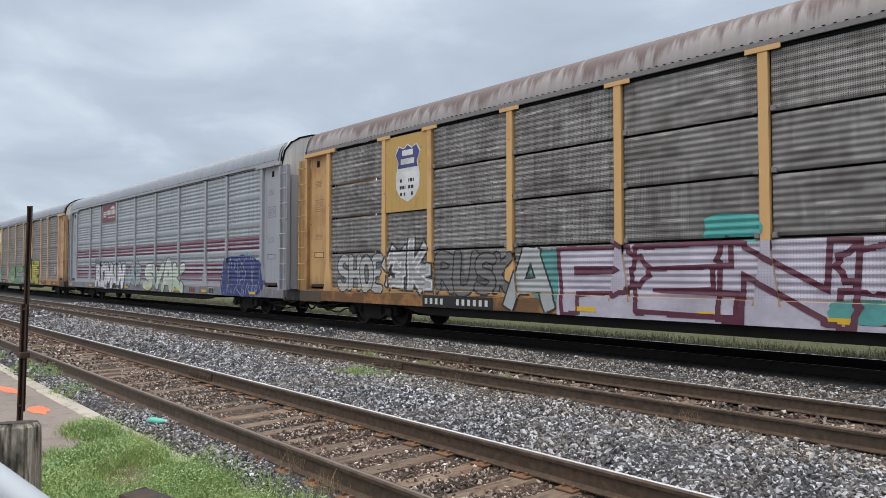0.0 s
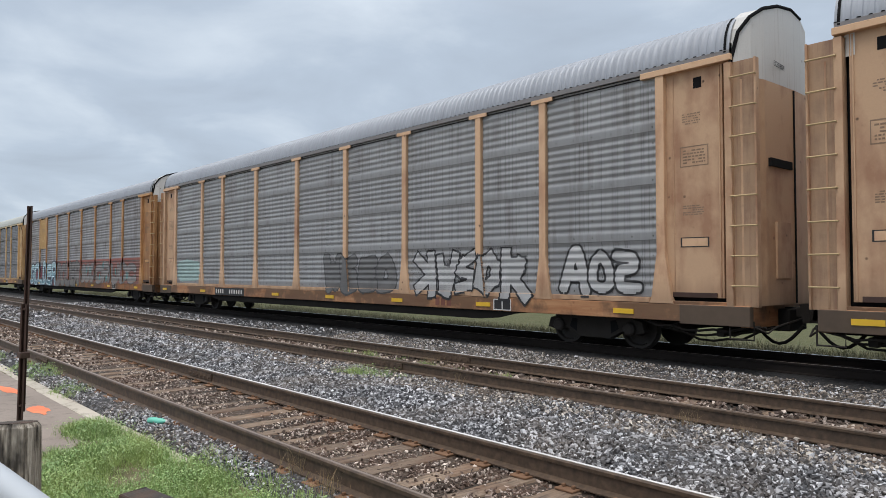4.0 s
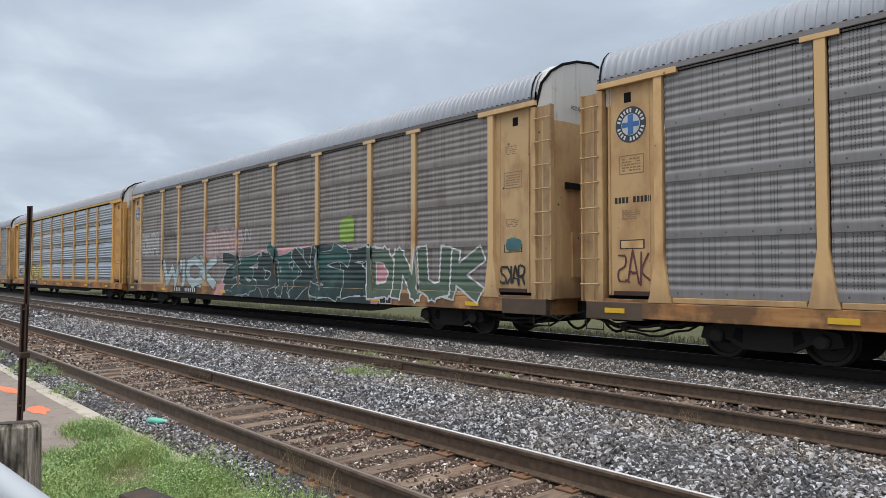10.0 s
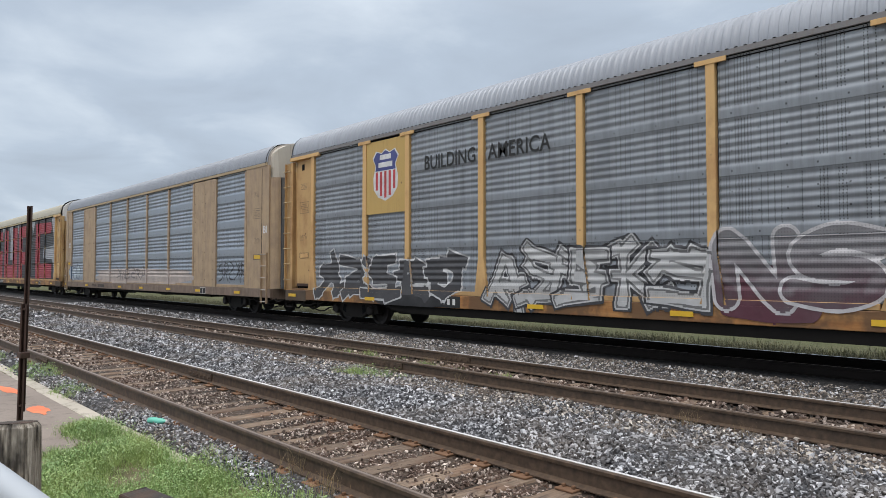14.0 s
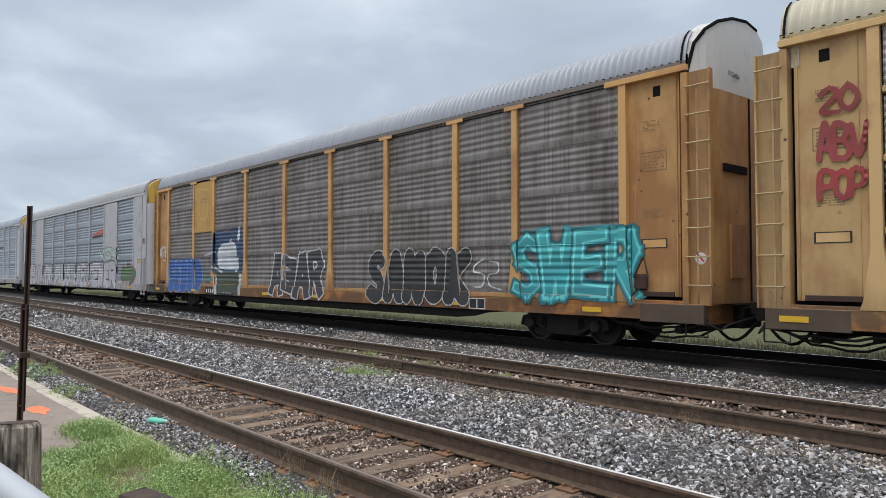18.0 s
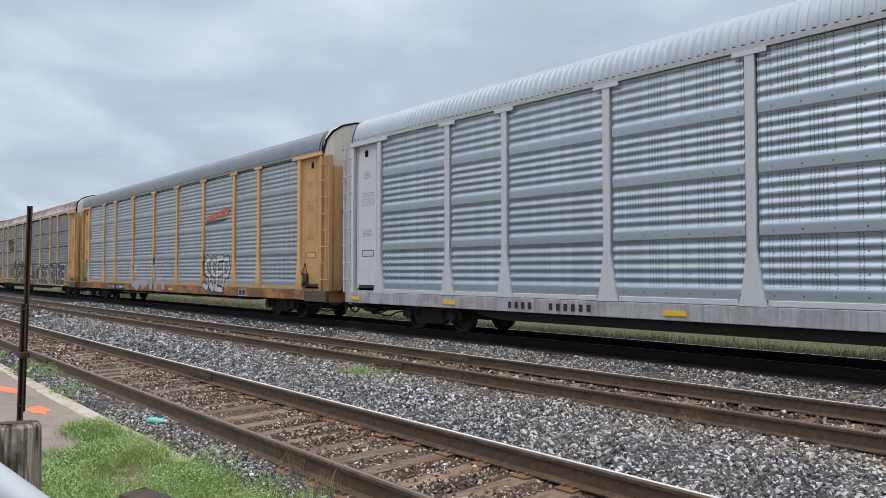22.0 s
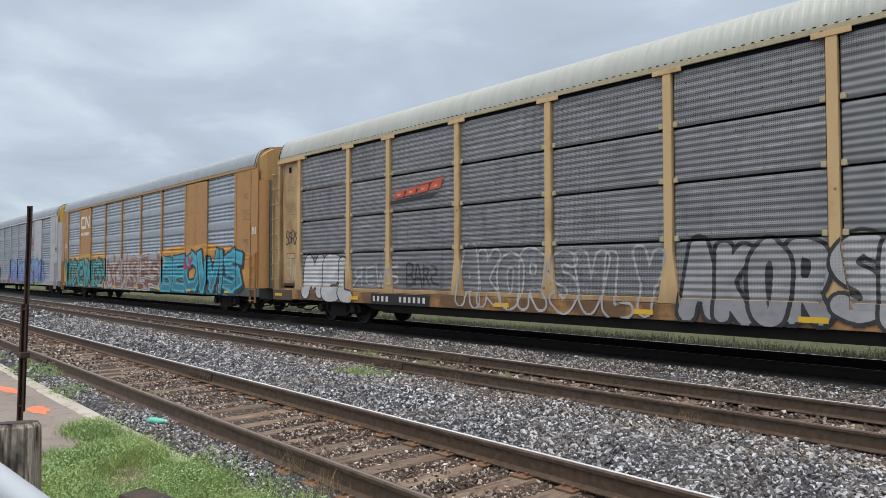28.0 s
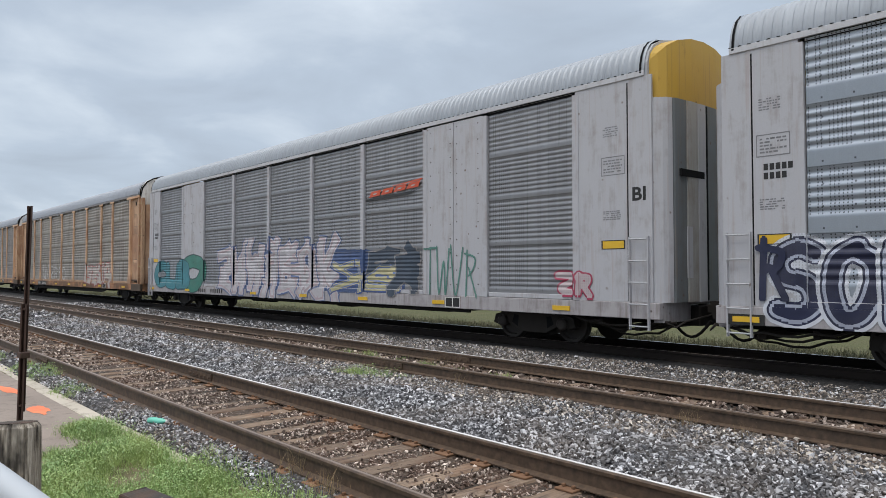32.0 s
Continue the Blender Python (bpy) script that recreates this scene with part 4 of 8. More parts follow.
def door_rubber():
    """The rubber edge that runs up the near corner of the door top and over it."""
    plan = [(0.86, -1.45), (0.75, -1.38), (0.61, -1.22), (0.51, -0.94), (0.44, -0.5), (0.41, 0.0), (0.44, 0.5)]
    line = [(PITCH - 0.87, -1.45, 5.30)] + [(PITCH - x, y, float(np.interp(y, [c[0] for c in CROWN], [c[1] for c in CROWN])) - 0.05) for x, y in plan]
    return Shape().bent(line, 0.034, 8).mesh("door_rubber")


def door_leaf(front, y0, y1):
    """One upright leaf of a folding end door, with a turned-in edge on both sides."""
    ys = [y0, y0 + 0.012] + list(np.linspace(y0 + 0.03, y1 - 0.03, 4)) + [y1 - 0.012, y1]
    xs = [float(np.interp(abs(y), [0.0, 0.6, 1.1, 1.3, 1.40, 1.46], [0.36, 0.37, 0.42, 0.50, 0.60, 0.72])) for y in ys]
    xs = [x + (0.05 if i in (0, len(xs) - 1) else 0.0) for i, x in enumerate(xs)]
    vs = [(PITCH - x if front else x, y, z) for z in (0.98, 4.92) for x, y in zip(xs, ys)]
    k = len(ys)
    return fix_normals(Shape().add(vs, [(i, i + 1, k + i + 1, k + i) for i in range(k - 1)]).mesh("door_leaf"))


def end_plate(front, z0, z1, roofed, back=0.0):
    """The door wall across the car's end, with rounded corners in plan."""
    plan = [(0.70, -1.44), (0.56, -1.40), (0.46, -1.28), (0.42, -1.1), (0.38, 0.0), (0.42, 1.1), (0.46, 1.28), (0.56, 1.40), (0.70, 1.44)]
    vs, fs = [], []
    k = len(plan)
    for z in (z0, z1):
        for x, y in plan:
            zz = z
            if roofed and z == z1:
                zz = np.interp(abs(y), [-v[0] for v in ROOF[7::-1]], [v[1] for v in ROOF[7::-1]]) - 0.035
            x = x + back
            vs.append((PITCH - x if front else x, y, zz))
    fs = [(i, i + 1, k + i + 1, k + i) for i in range(k - 1)]
    return fix_normals(Shape().add(vs, fs).mesh("end_door"))


def sill_mesh():
    s = Shape()
    s.box(0.55, PITCH - 0.55, -1.515, -1.40, 0.66, 0.975, 0.01)
    s.box(0.55, PITCH - 0.55, 1.40, 1.515, 0.66, 0.975, 0.01)
    s.box(0.55, PITCH - 0.55, -1.40, 1.40, 0.90, 0.972)
    s.box(0.55, 0.75, -1.40, 1.40, 0.60, 0.90)
    s.box(PITCH - 0.75, PITCH - 0.55, -1.40, 1.40, 0.60, 0.90)
    return s.mesh("side_sill")


def belly_mesh(deep):
    """Centre sill, tanks and, where it is deep, the black fish-bellied sill behind the painted one."""
    s = Shape()
    s.prism([(6.1, 0.62), (7.3, 0.50), (21.3, 0.50), (22.5, 0.62), (22.5, 0.90), (6.1, 0.90)], -0.75, 0.75)
    if deep:
        s.prism([(5.75, 0.66), (6.05, 0.60), (6.5, 0.50), (7.1, 0.45), (21.5, 0.45), (22.1, 0.50), (22.55, 0.60), (22.85, 0.66), (22.85, 0.90), (5.75, 0.90)], -1.47, -1.41)
        s.prism([(6.2, 0.66), (7.1, 0.45), (21.5, 0.45), (22.4, 0.66), (22.4, 0.90), (6.2, 0.90)], 1.40, 1.46)
    else:
        s.box(5.8, 22.8, -1.44, -1.38, 0.57, 0.90)
    s.box(1.0, PITCH - 1.0, -0.3, 0.3, 0.62, 0.9)
    s.tube((10.5, -0.95, 0.62), (12.2, -0.95, 0.62), 0.15, 12)
    s.box(16.5, 17.3, -1.15, -0.8, 0.50, 0.75, 0.02)
    return fix_normals(s.mesh("underframe"))


def wheelset_mesh():
    s = Shape()
    for side in (-1, 1):
        y0 = side * 0.68
        o = side
        prof = [(y0, 0.10), (y0, 0.34), (y0, 0.447), (y0 + o * 0.03, 0.445), (y0 + o * 0.045, 0.424), (y0 + o * 0.135, 0.416), (y0 + o * 0.138, 0.355), (y0 + o * 0.075, 0.33), (y0 + o * 0.07, 0.16), (y0 + o * 0.15, 0.13), (y0 + o * 0.15, 0.09)]
        s.lathe(prof, 28)
    s.lathe([(-1.06, 0.07), (-0.6, 0.085), (0.6, 0.085), (1.06, 0.07)], 12)
    return fix_normals(s.mesh("wheelset"))


def frame_mesh(side):
    y0, y1 = (-1.12, -0.93) if side < 0 else (0.93, 1.12)
    s = Shape()
    s.prism([(-1.22, 0.36), (-0.98, 0.30), (-0.72, 0.36), (-0.40, 0.20), (0.40, 0.20), (0.72, 0.36), (0.98, 0.30), (1.22, 0.36), (1.16, 0.56), (0.60, 0.70), (-0.60, 0.70), (-1.16, 0.56)], y0, y1)
    for c in (-0.89, 0.89):
        s.tube((c, y0 - 0.05 if side < 0 else y1 + 0.05, 0.42), (c, 0.95 * side, 0.42), 0.12, 12)
    return fix_normals(s.mesh("side_frame"))


def spring_mesh(side):
    s = Shape()
    y = 1.06 * side
    for i in range(5):
        for j in range(5):
            s.tube((-0.24 + 0.12 * i, y, 0.26 + j * 0.07), (-0.24 + 0.12 * i, y, 0.295 + j * 0.07), 0.052, 8)
    s.box(-0.34, 0.34, y - 0.06 if side > 0 else y - 0.09, y + 0.09 if side > 0 else y + 0.06, 0.61, 0.68)
    return s.mesh("spring_nest")


def rung_mesh(w):
    s = Shape()
    s.bent([(0, 0.05, 0), (0, 0, 0), (w, 0, 0), (w, 0.05, 0)], 0.016, 6)
    return s.mesh("rung")


def coupler_mesh():
    s = Shape()
    s.box(0.16, 0.95, -0.09, 0.09, 0.74, 0.92, 0.02)
    s.prism([(-0.06, 0.66), (0.22, 0.64), (0.28, 0.98), (0.0, 1.0)], -0.16, 0.13)
    s.box(-0.1, 0.05, -0.16, -0.06, 0.68, 0.96, 0.02)
    return fix_normals(s.mesh("coupler"))


def hose_mesh(front):
    s = Shape()
    pts = []
    for i in range(9):
        t = i / 8
        x = 0.1 + 0.85 * t
        pts.append(((PITCH - x) if front else x, -0.42, 0.62 - 0.34 * math.sin(math.pi * t)))
    return s.bent(pts, 0.03, 6).mesh("air_hose")


def bars(cells, gap=0.28):
    """Character-sized plain bars in a unit box; a 0 in cells leaves a space."""
    s = Shape()
    n = len(cells)
    for i, c in enumerate(cells):
        if c:
            a, b = (i + gap / 2) / n, (i + 1 - gap / 2) / n
            s.add([(a, 0, 0), (b, 0, 0), (b, 0, 1), (a, 0, 1)], [(0, 1, 2, 3)])
    return s


def blocks(rows, seed):
    """Lines of unreadable small lettering as plain bars, in a unit box."""
    rnd = random.Random(seed)
    s = Shape()
    for i in range(rows):
        z = 1 - (i + 0.8) / rows
        x = 0.0
        while x < 0.96:
            w = rnd.uniform(0.06, 0.2)
            if rnd.random() < 0.82:
                s.add([(x, 0, z), (min(1, x + w), 0, z), (min(1, x + w), 0, z + 0.5 / rows), (x, 0, z + 0.5 / rows)], [(0, 1, 2, 3)])
            x += w + 0.04
    return s


def outline_box(t=0.08):
    s = Shape()
    for a, b, c, d in ((0, 1, 0, t), (0, 1, 1 - t, 1), (0, t * 0.6, t, 1 - t), (1 - t * 0.6, 1, t, 1 - t)):
        s.add([(a, 0, c), (b, 0, c), (b, 0, d), (a, 0, d)], [(0, 1, 2, 3)])
    return s


def shield_outline():
    pts = [(0.5, -0.02), (0.78, 0.06), (0.95, 0.22), (0.97, 0.45), (0.88, 0.68), (1.0, 0.84), (0.86, 0.98), (0.66, 0.93), (0.5, 1.0), (0.34, 0.93), (0.14, 0.98), (0.0, 0.84), (0.12, 0.68), (0.03, 0.45), (0.05, 0.22), (0.22, 0.06)]
    return pts


def clip_rows(pts, z0, z1):
    """The part of an outline between two heights."""
    def cut(p, z, above):
        res = []
        for i in range(len(p)):
            a, b = p[i], p[(i + 1) % len(p)]
            ina, inb = (a[1] >= z) == above, (b[1] >= z) == above
            if ina:
                res.append(a)
            if ina != inb:
                t = (z - a[1]) / (b[1] - a[1])
                res.append((a[0] + (b[0] - a[0]) * t, z))
        return res
    return cut(cut(pts, z0, True), z1, False)


def flat(pts):
    return Shape().add([(x, 0, z) for x, z in pts], [tuple(range(len(pts)))])


# ------------------------------------------------ spray-painted pieces, shaped in a unit box
def lettering(text, grow, slant=0.0, seed=0):
    cu = bpy.data.curves.new("lettering", "FONT")
    cu.body, cu.size, cu.offset, cu.resolution_u = text, 1.0, grow, 3
    cu.space_character = 1.02
    ob = bpy.data.objects.new("lettering", cu)
    me = bpy.data.meshes.new_from_object(ob)
    v = np.array([p.co[:2] for p in me.vertices])
    f = [tuple(p.vertices) for p in me.polygons]
    bpy.data.objects.remove(ob)
    bpy.data.curves.remove(cu)
    bpy.data.meshes.remove(me)
    return v, f


def face_y(spec):
    """How far out the crests of the side sheets stand."""
    if spec["holes"] == "bands":
        return SIDE + 0.014
    if spec["kind"] == "C" or spec.get("deep"):
        return SIDE + 0.022
    return SIDE + 0.044


def decal(name, shape, box, y, material, parent, label=""):
    x0, x1, z0, z1 = box
    sh = Shape()
    sh.v = [(x0 + (x1 - x0) * p[0], y, z0 + (z1 - z0) * p[2]) for p in shape.v]
    sh.f = list(shape.f)
    return part(name, sh, material, parent, label)


def bar_row(name, cells, box, y, material, parent, label=""):
    x0, x1, z0, z1 = box
    step = (x1 - x0) / len(cells)
    for i, c in enumerate(cells):
        if c:
            decal(name, flat([(0, 0), (1, 0), (1, 1), (0, 1)]), (x0 + step * (i + 0.14), x0 + step * (i + 0.86), z0, z1), y, material, parent, label)


# ------------------------------------------------ spray paint that lies on ribs, posts and sill
GLYPHS = {
    "A": (((0.0, 0.0), (0.40, 1.0), (0.60, 1.0), (1.0, 0.0)), ((0.22, 0.34), (0.78, 0.34))),
    "B": (((0.02, 0.0), (0.0, 1.0), (0.70, 0.98), (0.86, 0.76), (0.60, 0.54), (0.08, 0.52)), ((0.55, 0.53), (1.0, 0.28), (0.76, 0.0), (0.02, 0.0))),
    "C": (((0.96, 0.84), (0.58, 1.0), (0.14, 0.86), (0.0, 0.5), (0.14, 0.14), (0.58, 0.0), (1.0, 0.14)),),
    "D": (((0.02, 0.0), (0.0, 1.0), (0.62, 0.96), (1.0, 0.55), (0.74, 0.06), (0.02, 0.0)),),
    "E": (((0.95, 1.0), (0.06, 0.96), (0.0, 0.5), (0.05, 0.03), (1.0, 0.0)), ((0.02, 0.5), (0.78, 0.53))),
    "G": (((0.95, 0.86), (0.5, 1.0), (0.06, 0.78), (0.03, 0.26), (0.38, 0.0), (0.96, 0.08), (0.97, 0.44), (0.56, 0.44)),),
    "H": (((0.0, 0.0), (0.03, 1.0)), ((1.0, 0.0), (0.95, 1.0)), ((0.0, 0.5), (1.0, 0.52))),
    "I": (((0.5, 0.0), (0.5, 1.0)),),
    "K": (((0.0, 0.0), (0.02, 1.0)), ((0.96, 1.0), (0.10, 0.48), (1.0, 0.0))),
    "L": (((0.03, 1.0), (0.0, 0.03), (0.96, 0.0)),),
    "M": (((0.0, 0.0), (0.10, 1.0), (0.5, 0.34), (0.90, 1.0), (1.0, 0.0)),),
    "N": (((0.0, 0.0), (0.03, 1.0), (0.96, 0.02), (1.0, 1.0)),),
    "O": (((0.5, 1.0), (0.07, 0.82), (0.0, 0.40), (0.28, 0.02), (0.74, 0.02), (1.0, 0.44), (0.91, 0.84), (0.5, 1.0)),),
    "P": (((0.02, 0.0), (0.0, 1.0), (0.80, 0.98), (0.98, 0.72), (0.76, 0.46), (0.05, 0.42)),),
    "R": (((0.02, 0.0), (0.0, 1.0), (0.78, 0.98), (0.95, 0.74), (0.72, 0.48), (0.05, 0.46)), ((0.45, 0.46), (1.0, 0.0))),
    "S": (((0.95, 0.90), (0.5, 1.0), (0.05, 0.82), (0.20, 0.56), (0.80, 0.44), (0.98, 0.18), (0.55, 0.0), (0.0, 0.10)),),
    "T": (((0.0, 0.95), (1.0, 1.0)), ((0.5, 0.97), (0.46, 0.0))),
    "U": (((0.0, 1.0), (0.03, 0.20), (0.42, 0.0), (0.86, 0.12), (1.0, 1.0)),),
    "V": (((0.0, 1.0), (0.5, 0.0), (1.0, 1.0)),),
    "W": (((0.0, 1.0), (0.25, 0.0), (0.5, 0.70), (0.75, 0.0), (1.0, 1.0)),),
    "X": (((0.0, 1.0), (1.0, 0.0)), ((0.96, 1.0), (0.04, 0.0))),
    "Y": (((0.0, 1.0), (0.5, 0.48), (1.0, 1.0)), ((0.5, 0.5), (0.46, 0.0))),
    "Z": (((0.0, 1.0), (1.0, 0.97), (0.03, 0.04), (1.0, 0.0)),),
    "2": (((0.05, 0.80), (0.5, 1.0), (0.95, 0.72), (0.05, 0.02), (1.0, 0.0)),),
    "0": (((0.5, 1.0), (0.05, 0.70), (0.05, 0.30), (0.5, 0.0), (0.95, 0.30), (0.95, 0.70), (0.5, 1.0)),),
    "!": (((0.5, 0.38), (0.52, 1.0)), ((0.5, 0.0), (0.5, 0.02))),
}
NARROW = {"I": 0.45, "!": 0.4, "L": 0.85, "M": 1.25, "W": 1.25}
WILD = (
    (((0.16, 0.02), (0.20, 0.98)), ((0.10, 0.86), (0.78, 0.80), (0.70, 0.52), (0.30, 0.46)), ((0.42, 0.50), (0.98, 0.02))),
    (((0.92, 0.92), (0.26, 0.84), (0.18, 0.56), (0.80, 0.44), (0.74, 0.14), (0.02, 0.08)),),
    (((0.02, 0.94), (0.24, 0.06), (0.52, 0.66), (0.72, 0.06), (1.0, 1.02)),),
    (((0.10, 0.90), (0.24, 0.10), (0.90, 0.16)), ((0.24, 0.84), (0.86, 0.92)), ((0.18, 0.48), (0.74, 0.54))),
    (((0.04, 0.04), (0.42, 1.0), (0.62, 0.92), (0.96, 0.0)), ((0.24, 0.36), (0.80, 0.34))),
    (((0.14, 0.0), (0.22, 0.96)), ((0.92, 1.0), (0.24, 0.46), (0.98, 0.06))),
    (((0.50, 0.90), (0.16, 0.74), (0.14, 0.28), (0.50, 0.10), (0.86, 0.28), (0.84, 0.74), (0.50, 0.90)),),
)


def curved(pts, k=4):
    """A smooth line through the points."""
    p = [pts[0]] + list(pts) + [pts[-1]]
    out = [pts[0]]
    for i in range(1, len(p) - 2):
        a, b, c, d = (np.array(q) for q in p[i - 1:i + 3])
        for j in range(1, k + 1):
            t = j / k
            out.append(tuple(0.5 * (2 * b + (c - a) * t + (2 * a - 5 * b + 4 * c - d) * t * t + (3 * b - a - 3 * c + d) * t ** 3)))
    return out


def sheet_form(spec):
    """Extra height, ribs, flat top, depth and flat foot of the side sheets."""
    if spec["kind"] == "B":
        return -0.03, 8, 0.0, 0.017, 0.0
    if spec["holes"] == "bands":
        return -0.03, 5, 0.17, 0.05, 0.17
    if spec.get("deep"):
        return 0.02, 5, 0.0, 0.036, 0.19
    if spec.get("fine"):
        return 0.02, 9, 0.0, 0.017, 0.10
    if spec["kind"] == "C":
        return 0.02, 5, 0.0, 0.028, 0.28
    return 0.02, 6, 0.0, 0.023, 0.16


def rib_profile(h, waves, flat, depth, low):
    step = (h - flat - low) / waves
    if low and not flat:
        # a plain foot that leans out to the first crest
        prof = [(0.0, 0.0), (0.002, depth * 0.55), (0.02, depth * 0.6), (low - 0.03, depth * 0.94), (low, depth)]
        for i in range(waves):
            prof += [(low + (i + q) * step, depth * (0.5 + 0.5 * math.cos(2 * math.pi * q))) for q in (0.17, 0.33, 0.5, 0.67, 0.83, 1.0)]
        return prof
    prof = [(0.0, 0.0), (low, 0.0)] if low else [(0.0, 0.0)]
    for i in range(waves):
        z = low + i * step
        prof += [(z + step * q, depth * (0.5 - 0.5 * math.cos(2 * math.pi * q))) for q in (0.17, 0.33, 0.5, 0.67, 0.83, 1.0)]
    if flat > 0:
        prof.append((h, 0.0))
    return prof


def side_rows(spec, z0, z1):
    """Heights at which the side changes its form, each strip with the depth of the sheets at its foot and head; None in an open gap."""
    more, *form = sheet_form(spec)
    strips = []
    z = 0.655
    while z < 0.98:
        strips.append((z, min(z + 0.033, 0.985), -0.001, -0.001, True))
        z += 0.033
    strips.append((0.985, 1.035, -0.022, -0.022, False))
    strips.append((1.035, 1.08, -0.022, -0.022, False))
    for ti, (t0, t1) in enumerate(TIERS):
        prof = rib_profile(t1 - t0 + more, *form)
        if ti < 3:
            end = TIERS[ti + 1][0] - t0
            if more > 0:
                prof = [q for q in prof if q[0] < end] + [(end, 0.0)]
            else:
                prof.append((end, None))
        for (a, da), (b, db) in zip(prof, prof[1:]):
            n = max(1, math.ceil((b - a) / 0.045))
            for i in range(n):
                if db is None:
                    strips.append((t0 + a + (b - a) * i / n, t0 + a + (b - a) * (i + 1) / n, None, None, False))
                else:
                    u, w = i / n, (i + 1) / n
                    strips.append((t0 + a + (b - a) * u, t0 + a + (b - a) * w, da + (db - da) * u - 0.075, da + (db - da) * w - 0.075, False))
    return [s for s in strips if s[1] > z0 and s[0] < z1]


def spans(v, xs):
    """Where the sampled values are below zero."""
    inside = v < 0
    if not inside.any():
        return []
    e = np.flatnonzero(inside[1:] != inside[:-1])
    cut = [float(xs[i] + (xs[i + 1] - xs[i]) * v[i] / (v[i] - v[i + 1])) for i in e]
    if inside[0]:
        cut.insert(0, float(xs[0]))
    if inside[-1]:
        cut.append(float(xs[-1]))
    return [(cut[i], cut[i + 1]) for i in range(0, len(cut) - 1, 2)]


def stroke_field(lines, xs, zs, square=False):
    """How far each place is from the nearest of the lines; square: with sharp ends and corners."""
    best = np.full((len(zs), len(xs)), 99.0)
    X, Z = np.meshgrid(xs, zs)
    for ln in lines:
        for (ax, az), (bx, bz) in zip(ln, ln[1:]):
            dx, dz = bx - ax, bz - az
            if square:
                ln_ = max(math.hypot(dx, dz), 1e-6)
                along = ((X - ax) * dx + (Z - az) * dz) / ln_
                aside = np.abs((Z - az) * dx - (X - ax) * dz) / ln_
                over = np.maximum(np.maximum(-along, along - ln_), 0)
                np.minimum(best, np.maximum(aside, over) ** 2, out=best)
                continue
            t = np.clip(((X - ax) * dx + (Z - az) * dz) / max(dx * dx + dz * dz, 1e-9), 0, 1)
            np.minimum(best, (X - ax - dx * t) ** 2 + (Z - az - dz * t) ** 2, out=best)
    return np.sqrt(best)


def polygon_field(pts, xs, zs):
    """Signed distance to an outline, negative inside."""
    p = list(pts) + [pts[0]]
    d = stroke_field([p], xs, zs)
    X, Z = np.meshgrid(xs, zs)
    odd = np.zeros(X.shape, bool)
    for (ax, az), (bx, bz) in zip(p, p[1:]):
        if az != bz:
            odd ^= ((az > Z) != (bz > Z)) & (X < (bx - ax) * (Z - az) / (bz - az) + ax)
    return np.where(odd, -d, d)


def coat(field, xs, strips, spec, lift, flanks=True):
    """A coat of paint where the field is below zero, following the car's side. field: a row for the foot of every strip and one for the last head."""
    verts, index, faces = [], {}, []

    def vert(x, y, z):
        key = (round(x, 3), round(y, 4), round(z, 4))
        if key not in index:
            index[key] = len(verts)
            verts.append(key)
        return index[key]

    flare, bay = spec["flare"], spec.get("placard")
    for k, (z0, z1, d0, d1, sill) in enumerate(strips):
        lo, hi = spans(field[k], xs), spans(field[k + 1], xs)
        if len(lo) != len(hi) or any(a[1] < b[0] or b[1] < a[0] for a, b in zip(lo, hi)):
            lo = hi = spans(0.5 * (field[k] + field[k + 1]), xs)
        if not lo:
            continue
        zm = 0.5 * (z0 + z1)
        zones = []
        if not sill:
            for p in spec["posts"]:
                half = 0.085 + (max(0.0, min(1.92, 1.12 + 0.8) - max(zm, 1.12)) * 0.144 if flare else 0.0)
                zones.append((p - half, p + half, 0.0, 0.0))
            for a, b, yy in spec["plain"]:
                zones.append((a, b, SIDE - yy, SIDE - yy))
            if bay and zm > 3.22:
                zones.append((spec["posts"][bay[0]] + 0.085, spec["posts"][bay[0] + 1] - 0.085, -0.02, -0.02))
        cuts = sorted({c for q in zones for c in q[:2]})

        def out(x):
            for a, b, e0, e1 in zones:
                if a < x < b:
                    return e0, e1
            return (None, None) if d0 is None else (d0, d1)

        for (a0, a1), (b0, b1) in zip(lo, hi):
            edges = [min(a0, b0)] + [c for c in cuts if min(a0, b0) < c < max(a1, b1)] + [max(a1, b1)]
            last = None
            for L, R in zip(edges, edges[1:]):
                e0, e1 = out(0.5 * (L + R))
                if e0 is None:
                    last = None
                    continue
                p0, p1 = min(max(a0, L), R), min(max(a1, L), R)
                q0, q1 = min(max(b0, L), R), min(max(b1, L), R)
                y0, y1 = SIDE - e0 - lift, SIDE - e1 - lift
                ids = [vert(p0, y0, z0), vert(p1, y0, z0), vert(q1, y1, z1), vert(q0, y1, z1)]
                ids = [v for i, v in enumerate(ids) if v != ids[i - 1]]
                if len(ids) > 2:
                    faces.append(tuple(ids))
                if flanks and last is not None and a0 < L < a1 and b0 < L < b1 and abs(last[0] - y0) > 0.003:
                    faces.append((vert(L, last[0], z0), vert(L, y0, z0), vert(L, y1, z1), vert(L, last[1], z1)))
                last = (y0, y1)
    me = bpy.data.meshes.new("spray_piece")
    me.from_pydata(verts, [], faces)
    me.materials.append(M_BLACK)
    me.update()
    return me if faces else None


